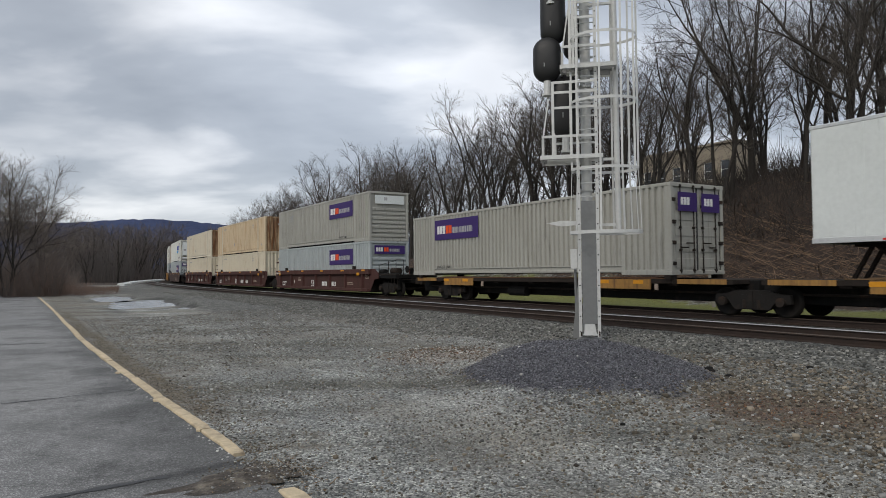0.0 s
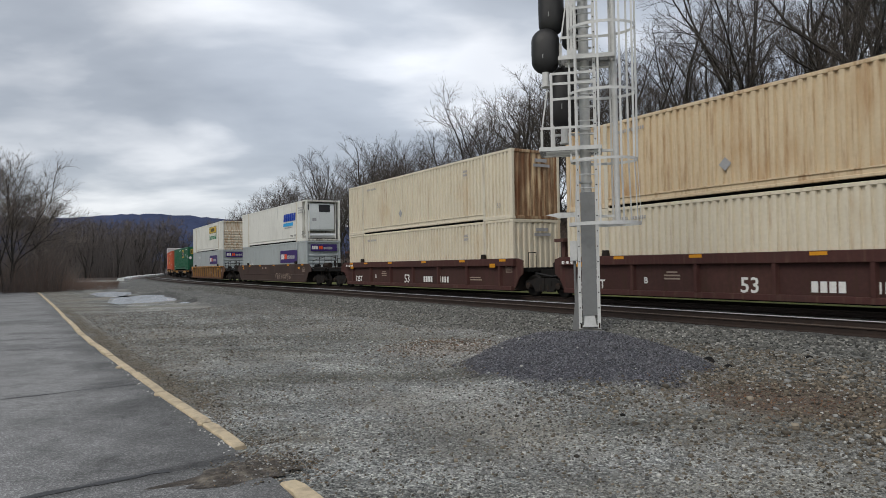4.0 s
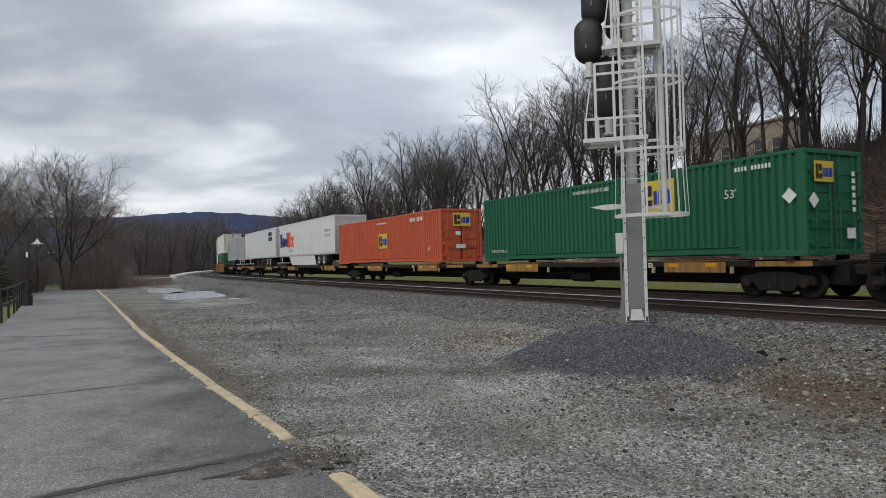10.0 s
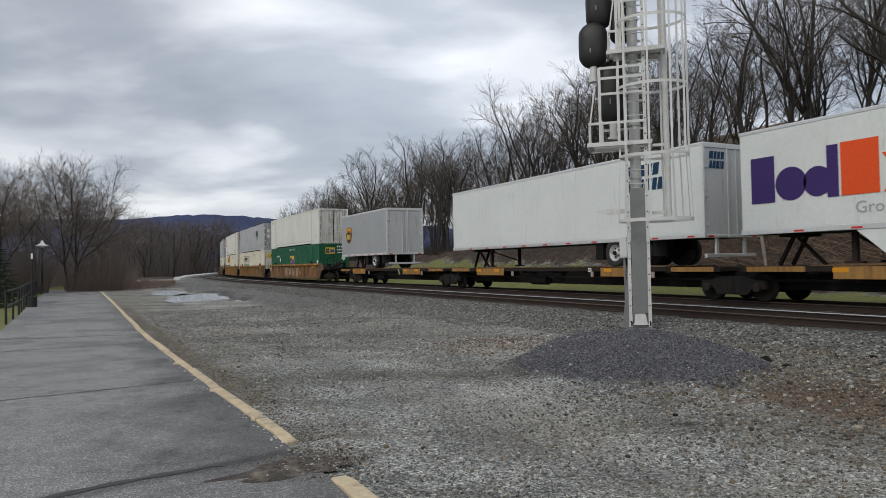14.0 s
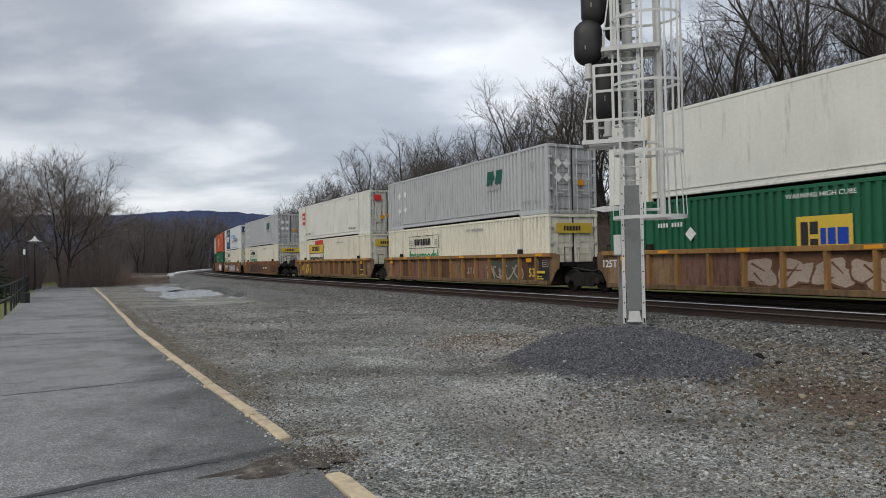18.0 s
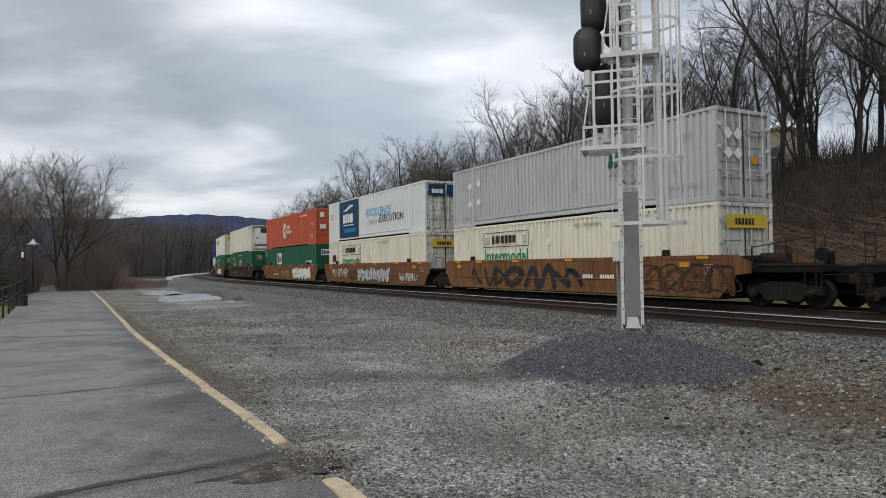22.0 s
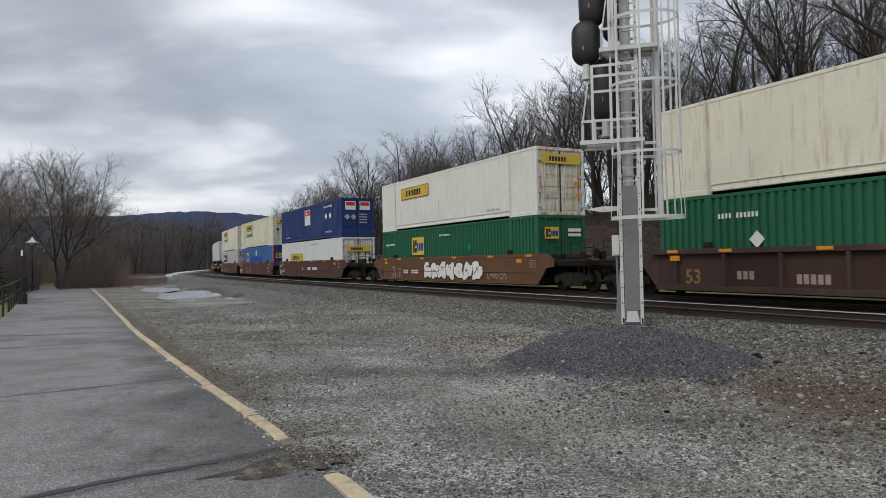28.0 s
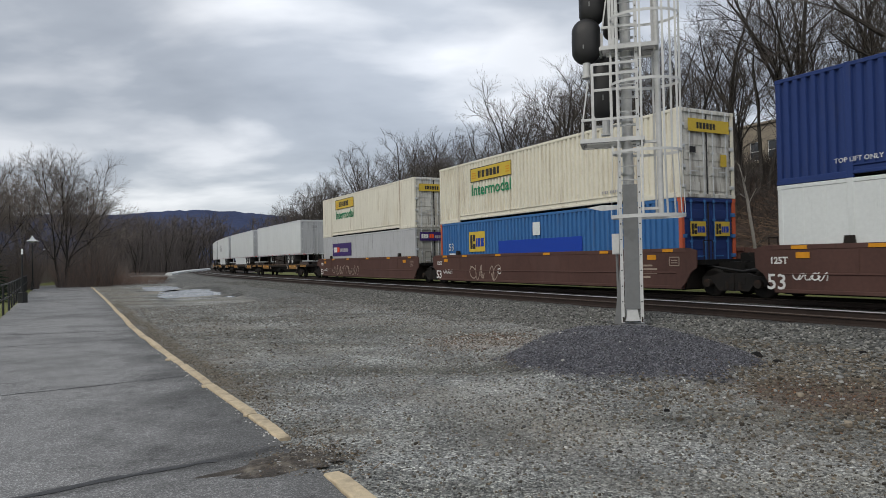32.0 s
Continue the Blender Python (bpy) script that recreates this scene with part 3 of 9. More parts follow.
def ground_material():
    m = bpy.data.materials.new("ground_gravel")
    m.use_nodes = True
    nt = m.node_tree
    b = nt.nodes["Principled BSDF"]
    A, L = nt.nodes.new, nt.links.new
    tc = A("ShaderNodeTexCoord")
    co = tc.outputs["Object"]

    def tex(scale, detail=6, rough=0.6):
        n = A("ShaderNodeTexNoise")
        n.inputs["Scale"].default_value, n.inputs["Detail"].default_value, n.inputs["Roughness"].default_value = scale, detail, rough
        L(co, n.inputs["Vector"])
        return n.outputs["Fac"]

    def cells(scale):
        v = A("ShaderNodeTexVoronoi")
        v.inputs["Scale"].default_value = scale
        L(co, v.inputs["Vector"])
        return v

    def ramp(f, *stops):
        r = A("ShaderNodeValToRGB")
        e = r.color_ramp.elements
        while len(e) < len(stops):
            e.new(0.5)
        for q, (p, c) in zip(e, stops):
            q.position, q.color = p, (*c, 1)
        L(f, r.inputs[0])
        return r.outputs["Color"]

    def mix(f, a, c):
        n = A("ShaderNodeMix")
        n.data_type = "RGBA"
        for sock, v in (("Factor", f), ("A", a), ("B", c)):
            L(v, n.inputs[sock])
        return n.outputs["Result"]

    def math_(op, a, v):
        n = A("ShaderNodeMath")
        n.operation = op
        L(a, n.inputs[0])
        if isinstance(v, (int, float)):
            n.inputs[1].default_value = v
        else:
            L(v, n.inputs[1])
        return n.outputs[0]

    vg, vb = cells(58), cells(20)
    grain = A("ShaderNodeSeparateColor")
    L(vg.outputs["Color"], grain.inputs[0])
    bgrain = A("ShaderNodeSeparateColor")
    L(vb.outputs["Color"], bgrain.inputs[0])
    gravel = ramp(grain.outputs[0], (0.0, (0.075, 0.077, 0.077)), (0.45, (0.255, 0.258, 0.246)), (0.82, (0.41, 0.414, 0.394)), (1.0, (0.57, 0.57, 0.54)))
    band = A("ShaderNodeMapping")
    band.inputs["Rotation"].default_value = (0, 0, -HEAD - radians(10))
    band.inputs["Scale"].default_value = (0.14, 0.62, 1)
    L(co, band.inputs["Vector"])
    wide = A("ShaderNodeTexNoise")
    wide.inputs["Scale"].default_value, wide.inputs["Detail"].default_value, wide.inputs["Distortion"].default_value = 1.0, 5, 0.4
    L(band.outputs[0], wide.inputs["Vector"])
    tone = ramp(wide.outputs["Fac"], (0.36, (0.52, 0.51, 0.47)), (0.50, (0.94, 0.95, 0.94)), (0.64, (1.14, 1.16, 1.19)))
    mul = A("ShaderNodeVectorMath"); mul.operation = "MULTIPLY"
    L(gravel, mul.inputs[0]); L(tone, mul.inputs[1])
    gravel = mul.outputs[0]
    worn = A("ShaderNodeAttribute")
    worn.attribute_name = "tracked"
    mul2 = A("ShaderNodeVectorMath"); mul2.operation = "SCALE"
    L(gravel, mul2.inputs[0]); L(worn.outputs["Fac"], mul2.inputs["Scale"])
    # larger stones among the fine ones, and darker damp patches
    vm = cells(25)
    coarse = A("ShaderNodeSeparateColor")
    L(vm.outputs["Color"], coarse.inputs[0])
    lump = ramp(coarse.outputs[0], (0.0, (0.58, 0.58, 0.57)), (0.5, (0.98, 0.98, 0.98)), (0.85, (1.2, 1.2, 1.19)), (1.0, (1.55, 1.54, 1.50)))
    damp = ramp(tex(0.9, 7, 0.62), (0.40, (0.66, 0.66, 0.65)), (0.54, (1.02, 1.02, 1.01)), (0.70, (1.16, 1.17, 1.18)))
    for extra in (lump, damp):
        mu = A("ShaderNodeVectorMath"); mu.operation = "MULTIPLY"
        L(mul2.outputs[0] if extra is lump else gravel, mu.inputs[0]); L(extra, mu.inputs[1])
        gravel = mu.outputs[0]
    # tan dust between the stones here and there
    dust = ramp(grain.outputs[1], (0.0, (0.14, 0.128, 0.104)), (0.7, (0.30, 0.276, 0.228)), (1.0, (0.50, 0.465, 0.39)))
    gravel = mix(math_("MULTIPLY", ramp(tex(0.22, 4), (0.48, (0, 0, 0)), (0.66, (1, 1, 1))), 0.75), gravel, dust)
    stone = ramp(bgrain.outputs[0], (0.0, (0.035, 0.036, 0.033)), (0.5, (0.115, 0.117, 0.108)), (0.85, (0.20, 0.20, 0.185)), (1.0, (0.40, 0.39, 0.36)))
    grass = ramp(tex(5, 8, 0.7), (0.3, (0.10, 0.115, 0.03)), (0.6, (0.19, 0.20, 0.055)), (0.8, (0.27, 0.24, 0.10)))
    brush = ramp(tex(2.2, 10, 0.75), (0.32, (0.014, 0.010, 0.008)), (0.52, (0.042, 0.027, 0.019)), (0.74, (0.105, 0.070, 0.047)))
    cinder = ramp(grain.outputs[2], (0.0, (0.025, 0.026, 0.032)), (0.6, (0.068, 0.070, 0.086)), (1.0, (0.19, 0.19, 0.21)))
    brown = ramp(grain.outputs[0], (0.0, (0.03, 0.019, 0.013)), (0.6, (0.095, 0.054, 0.036)), (1.0, (0.24, 0.17, 0.125)))
    pale = ramp(grain.outputs[0], (0.0, (0.15, 0.13, 0.11)), (0.6, (0.30, 0.27, 0.24)), (1.0, (0.5, 0.47, 0.42)))
    dry = ramp(math_("MULTIPLY", math_("ADD", tex(7, 8, 0.7), grain.outputs[1]), 0.5), (0.2, (0.04, 0.034, 0.024)), (0.5, (0.125, 0.105, 0.075)), (0.8, (0.28, 0.245, 0.185)))
    ka, kb = A("ShaderNodeAttribute"), A("ShaderNodeAttribute")
    ka.attribute_name, kb.attribute_name = "kind", "wear"
    sa, sb = A("ShaderNodeSeparateColor"), A("ShaderNodeSeparateColor")
    L(ka.outputs["Color"], sa.inputs[0]); L(kb.outputs["Color"], sb.inputs[0])
    edge = tex(3.5, 6)

    def mask(f):
        r = A("ShaderNodeMapRange")
        r.inputs["From Min"].default_value, r.inputs["From Max"].default_value = 0.75, 1.15
        L(math_("ADD", f, edge), r.inputs["Value"])
        return r.outputs["Result"]

    c = gravel
    for f, other in ((sb.outputs[1], pale), (sb.outputs[0], brown), (sb.outputs[2], dry), (sa.outputs[0], stone), (ka.outputs["Alpha"], cinder), (sa.outputs[1], grass), (sa.outputs[2], brush)):
        c = mix(mask(f), c, other)
    # puddle margins and track bed are scaled down in colour
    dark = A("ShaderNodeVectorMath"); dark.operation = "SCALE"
    darkening = A("ShaderNodeMapRange")
    darkening.inputs["To Min"].default_value, darkening.inputs["To Max"].default_value = 1.0, 0.55
    L(kb.outputs["Alpha"], darkening.inputs["Value"])
    L(c, dark.inputs[0]); L(darkening.outputs["Result"], dark.inputs["Scale"])
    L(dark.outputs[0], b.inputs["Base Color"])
    b.inputs["Roughness"].default_value = 0.9
    bp, bp2 = A("ShaderNodeBump"), A("ShaderNodeBump")
    bp.inputs["Distance"].default_value, bp.inputs["Strength"].default_value, bp.invert = 0.016, 1.0, True
    L(vg.outputs["Distance"], bp.inputs["Height"])
    bp3 = A("ShaderNodeBump")
    bp3.inputs["Distance"].default_value, bp3.inputs["Strength"].default_value, bp3.invert = 0.03, 0.7, True
    L(vm.outputs["Distance"], bp3.inputs["Height"]); L(bp.outputs["Normal"], bp3.inputs["Normal"])
    bp2.inputs["Distance"].default_value, bp2.inputs["Strength"].default_value, bp2.invert = 0.05, 0.5, True
    L(vb.outputs["Distance"], bp2.inputs["Height"]); L(bp3.outputs["Normal"], bp2.inputs["Normal"])
    L(bp2.outputs["Normal"], b.inputs["Normal"])
    return m


build_ground()

# ---- the two tracks ----
M["rail_steel"] = mat("rail_steel", (0.034, 0.022, 0.017), 0.7, 0.3, 0.3, 10, 0.2, 40, (0.05, 0.03, 0.02), 0.3)
# bright head: the sky's sheen on the steel is put into its pale colour
M["rail_head"] = mat("rail_head", (0.50, 0.50, 0.51), 0.4, 0.35, 0.08, 10)
M["rail_head_dull"] = mat("rail_head_dull", (0.10, 0.075, 0.06), 0.6, 0.5, 0.2, 10)
M["tie_wood"] = mat("tie_wood", (0.038, 0.029, 0.023), 0.9, 0, 0.35, 9, 0.5, 25, (0.13, 0.10, 0.08), 0.3)
S_FROM, S_TO = -60.0, 230.0


def sweep(prof, o, s0=S_FROM, s1=S_TO, z=RAIL, step=4.0):
    n = round((s1 - s0) / step)
    sh = Shape()
    k = len(prof)
    for i in range(n + 1):
        s = s0 + (s1 - s0) * i / n
        for dx, dz in prof:
            x, y, _ = along(s, o + dx)
            sh.v.append((x, y, z + dz))
    for i in range(n):
        for j in range(k):
            q = (j + 1) % k
            sh.f.append((i * k + j, i * k + q, (i + 1) * k + q, (i + 1) * k + j))
    return sh


RAIL_PROFILE = [(-0.075, -0.17), (-0.075, -0.155), (-0.012, -0.125), (-0.012, -0.045), (-0.036, -0.03), (-0.036, -0.007), (0.036, -0.007), (0.036, -0.03), (0.012, -0.045), (0.012, -0.125), (0.075, -0.155), (0.075, -0.17)]


def build_tracks():
    rng = random.Random(4)
    tie = outward(Shape().box(-1.30, -0.11, -0.13, 1.30, 0.11, 0.0, 0.015).mesh("tie"))
    tie.materials.append(M["tie_wood"])
    plate = Shape()
    for y in (-0.7525, 0.7525):
        plate.box(y - 0.17, -0.09, 0.0, y + 0.17, 0.09, 0.022)
    plate = outward(plate.mesh("tie_plate"))
    plate.materials.append(M["dark_rust"])
    # dull heads on the occupied track stand in for the train's shadow
    for mid, head, kind in ((0.0, ("rail_head_dull", "rail_head_dull"), "occupied"), (-4.0, ("rail_head_dull", "rail_head"), "empty")):
        t = tagged(empty("railway_track"), "rusty rails on weathered wooden ties in grey ballast", "railway track", kind="structure")
        for g, top in zip((-0.7525, 0.7525), head):
            r = part("rail", sweep(RAIL_PROFILE, mid + g), "rail_steel", t)
            part("rail_head", sweep([(-0.038, -0.014), (-0.038, -0.005), (-0.030, 0.001), (0.030, 0.001), (0.038, -0.005), (0.038, -0.014)], mid + g), top, r, "polished running surface")
        s = -6.0
        while s < 66:
            x, y, h = along(s, mid + rng.uniform(-0.04, 0.04))
            tb = part("tie", tie, None, t, at=Matrix.Translation((x, y, RAIL - 0.19 + rng.uniform(-0.012, 0.004))) @ Matrix.Rotation(h - math.pi / 2 + rng.uniform(-0.02, 0.02), 4, "Z"))
            if s < 32:
                part("tie_plate", plate, None, tb)
            s += 0.52
        far = Shape()
        while s < 200:
            x, y, h = along(s, mid)
            d, c = Vector((math.cos(h), math.sin(h))), Vector((math.sin(h), -math.cos(h)))
            p = Vector((x, y))
            vs = [(*(p + d * i * 0.11 + c * j * 1.3), RAIL - 0.19 + k) for i in (-1, 1) for j in (-1, 1) for k in (-0.1, 0)]
            far.add(vs, [(0, 1, 3, 2), (4, 6, 7, 5), (0, 4, 5, 1), (2, 3, 7, 6), (1, 5, 7, 3)])
            s += 0.52
        tagged(part("far_ties", far, "tie_wood", t), kind="stuff")


build_tracks()

# ---- walk, kerb and puddles ----


def asphalt_material():
    """Worn asphalt: pale aggregate, dark damp blotches and fine grit."""
    m = bpy.data.materials.new("asphalt")
    m.use_nodes = True
    nt = m.node_tree
    b = nt.nodes["Principled BSDF"]
    A, L = nt.nodes.new, nt.links.new
    co = A("ShaderNodeTexCoord").outputs["Object"]

    def tex(kind, scale, detail=5):
        n = A(kind)
        n.inputs["Scale"].default_value = scale
        if kind == "ShaderNodeTexNoise":
            n.inputs["Detail"].default_value, n.inputs["Roughness"].default_value = detail, 0.62
        L(co, n.inputs["Vector"])
        return n

    grit = tex("ShaderNodeTexVoronoi", 95)
    sep = A("ShaderNodeSeparateColor")
    L(grit.outputs["Color"], sep.inputs[0])
    r = A("ShaderNodeValToRGB")
    e = r.color_ramp.elements
    e[0].color, e[1].color = (0.13, 0.13, 0.129, 1), (0.42, 0.42, 0.413, 1)
    e.new(0.7).color = (0.225, 0.226, 0.225, 1)
    L(sep.outputs[0], r.inputs[0])
    col = r.outputs["Color"]
    for scale, detail, lo, hi, dark in ((0.45, 7, 0.46, 0.68, 0.55), (1.5, 7, 0.50, 0.70, 0.70), (6, 7, 0.55, 0.70, 0.78)):
        n = tex("ShaderNodeTexNoise", scale, detail)
        k = A("ShaderNodeMapRange")
        k.inputs["From Min"].default_value, k.inputs["From Max"].default_value, k.inputs["To Min"].default_value, k.inputs["To Max"].default_value = lo, hi, 1.0, dark
        L(n.outputs["Fac"], k.inputs["Value"])
        s = A("ShaderNodeVectorMath"); s.operation = "SCALE"
        L(col, s.inputs[0]); L(k.outputs["Result"], s.inputs["Scale"])
        col = s.outputs[0]
    # a damp, dirty margin along the kerb, broken up
    across = A("ShaderNodeVectorMath"); across.operation = "DOT_PRODUCT"
    across.inputs[1].default_value = (N.x, N.y, 0)
    L(co, across.inputs[0])
    n = tex("ShaderNodeTexNoise", 1.1, 6)
    sway = A("ShaderNodeMath"); sway.operation = "MULTIPLY_ADD"; sway.inputs[1].default_value = 2.4
    L(n.outputs["Fac"], sway.inputs[0]); L(across.outputs["Value"], sway.inputs[2])
    k = A("ShaderNodeMapRange")
    k.inputs["From Min"].default_value, k.inputs["From Max"].default_value, k.inputs["To Min"].default_value, k.inputs["To Max"].default_value = 1.8, 2.6, 1.0, 0.56
    L(sway.outputs[0], k.inputs["Value"])
    s = A("ShaderNodeVectorMath"); s.operation = "SCALE"
    L(col, s.inputs[0]); L(k.outputs["Result"], s.inputs["Scale"])
    col = s.outputs[0]
    # dark dirt washed out beside the widest crack
    off = A("ShaderNodeVectorMath"); off.operation = "DOT_PRODUCT"
    off.inputs[1].default_value = (U.x - 0.17 * N.x, U.y - 0.17 * N.y, 0)
    L(co, off.inputs[0])
    wob = A("ShaderNodeMath"); wob.operation = "MULTIPLY_ADD"; wob.inputs[1].default_value, wob.inputs[2].default_value = 0.34, -5.80
    L(tex("ShaderNodeTexNoise", 2.6, 6).outputs["Fac"], wob.inputs[0])
    gap = A("ShaderNodeMath"); gap.operation = "ADD"
    L(off.outputs["Value"], gap.inputs[0]); L(wob.outputs[0], gap.inputs[1])
    near = A("ShaderNodeMath"); near.operation = "ABSOLUTE"
    L(gap.outputs[0], near.inputs[0])
    k = A("ShaderNodeMapRange")
    k.interpolation_type = "SMOOTHSTEP"
    k.inputs["From Min"].default_value, k.inputs["From Max"].default_value, k.inputs["To Min"].default_value, k.inputs["To Max"].default_value = 0.03, 0.17, 0.55, 1.0
    L(near.outputs[0], k.inputs["Value"])
    s = A("ShaderNodeVectorMath"); s.operation = "SCALE"
    L(col, s.inputs[0]); L(k.outputs["Result"], s.inputs["Scale"])
    col = s.outputs[0]
    L(col, b.inputs["Base Color"])
    b.inputs["Roughness"].default_value, b.inputs["Specular IOR Level"].default_value = 0.75, 0.35
    bp = A("ShaderNodeBump")
    bp.inputs["Strength"].default_value, bp.inputs["Distance"].default_value = 0.5, 0.008
    L(grit.outputs["Distance"], bp.inputs["Height"]); L(bp.outputs["Normal"], b.inputs["Normal"])
    return m


M["asphalt"] = asphalt_material()
M["tar"] = mat("tar", (0.02, 0.02, 0.021), 0.55, 0, 0.3, 8, 0.2, 40)
M["kerb_paint"] = mat("kerb_paint", (0.52, 0.425, 0.285), 0.85, 0, 0.28, 9, 0.5, 60, (0.20, 0.165, 0.12), 0.42)
# pale grey base stands in for bright sky mirrored in the puddles
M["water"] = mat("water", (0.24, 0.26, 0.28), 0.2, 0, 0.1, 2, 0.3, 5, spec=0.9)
M["dirt"] = mat("dirt", (0.055, 0.046, 0.038), 0.95, 0, 0.75, 16, 1.0, 45, (0.24, 0.21, 0.17), 0.42)


def slab(s0, s1, l0, l1, z0, z1, ds=0.8, wobble=0.0):
    """A sheet with a rim between two lines across the track."""
    n = max(1, round((s1 - s0) / ds))
    sh = Shape()
    for i in range(n + 1):
        s = s0 + (s1 - s0) * i / n
        for l in (l0(s), l1(s)):
            p = U * s + N * (l + wobble * noise.noise((s * 1.3, l, 1)))
            sh.v += [(p.x, p.y, z0), (p.x, p.y, z1)]
    for i in range(n):
        a, b = 4 * i, 4 * i + 4
        sh.f += [(a + 1, a + 3, b + 3, b + 1), (a, b, b + 1, a + 1), (a + 2, a + 3, b + 3, b + 2)]
    sh.f += [(0, 1, 3, 2), (4 * n, 4 * n + 2, 4 * n + 3, 4 * n + 1)]
    return sh


def crack_line(pts, w, seed):
    rng = random.Random(seed)
    sh = Shape()
    line = []
    for (a, b), (c, d) in zip(pts, pts[1:]):
        m = max(2, round(math.hypot(c - a, d - b) / 0.12))
        line += [(a + (c - a) * i / m, b + (d - b) * i / m) for i in range(m)]
    line.append(pts[-1])
    k = []
    for i, (s, l) in enumerate(line):
        t = s + 0.05 * noise.noise((l * 2.5, seed, 0)) + 0.02 * noise.noise((l * 9, seed, 3))
        ww = w * rng.uniform(0.4, 1.2)
        for q in (-ww / 2, ww / 2):
            p = U * (t + q) + N * l
            sh.v.append((p.x, p.y, 0.0265))
    sh.f = [(2 * i, 2 * i + 1, 2 * i + 3, 2 * i + 2) for i in range(len(line) - 1)]
    return sh


def worn_beam(s0, s1, inner, wide, top, seed):
    """A kerb beam with chipped, crumbling edges and rounded ends."""
    n = max(4, round((s1 - s0) / (0.09 if s1 < 24 else 0.4)))
    sh = Shape()
    for i in range(n + 1):
        s = s0 + (s1 - s0) * i / n
        chip = max(0.0, noise.noise((s * 3.1, seed * 1.7, 1)) - 0.25) * 0.055 + max(0.0, noise.noise((s * 9.0, seed, 4))) * 0.012
        chip2 = max(0.0, noise.noise((s * 2.6, seed * 2.3, 7)) - 0.30) * 0.05 + max(0.0, noise.noise((s * 8.0, seed, 9))) * 0.012
        end = min(1.0, min(i, n - i) / 1.5) if s1 - s0 < 6 or i > n - 3 else 1.0
        a, b = inner(s) + chip, inner(s) + wide - chip2
        m, h = (a + b) / 2, top + 0.006 * noise.noise((s * 5.0, seed, 2)) - 0.012 * (1 - end)
        a, b = m + (a - m) * (0.86 + 0.14 * end), m + (b - m) * (0.86 + 0.14 * end)
        for l, z in ((a, -0.1), (a, h - 0.012), (a + 0.014, h), (b - 0.014, h), (b, h - 0.012), (b, -0.1)):
            p = U * s + N * l
            sh.v.append((p.x, p.y, z))
    for i in range(n):
        for k in range(5):
            sh.f.append((6 * i + k, 6 * i + k + 1, 6 * i + 7 + k, 6 * i + 6 + k))
    sh.f += [tuple(range(6)), tuple(range(6 * n + 5, 6 * n - 1, -1))]
    return sh


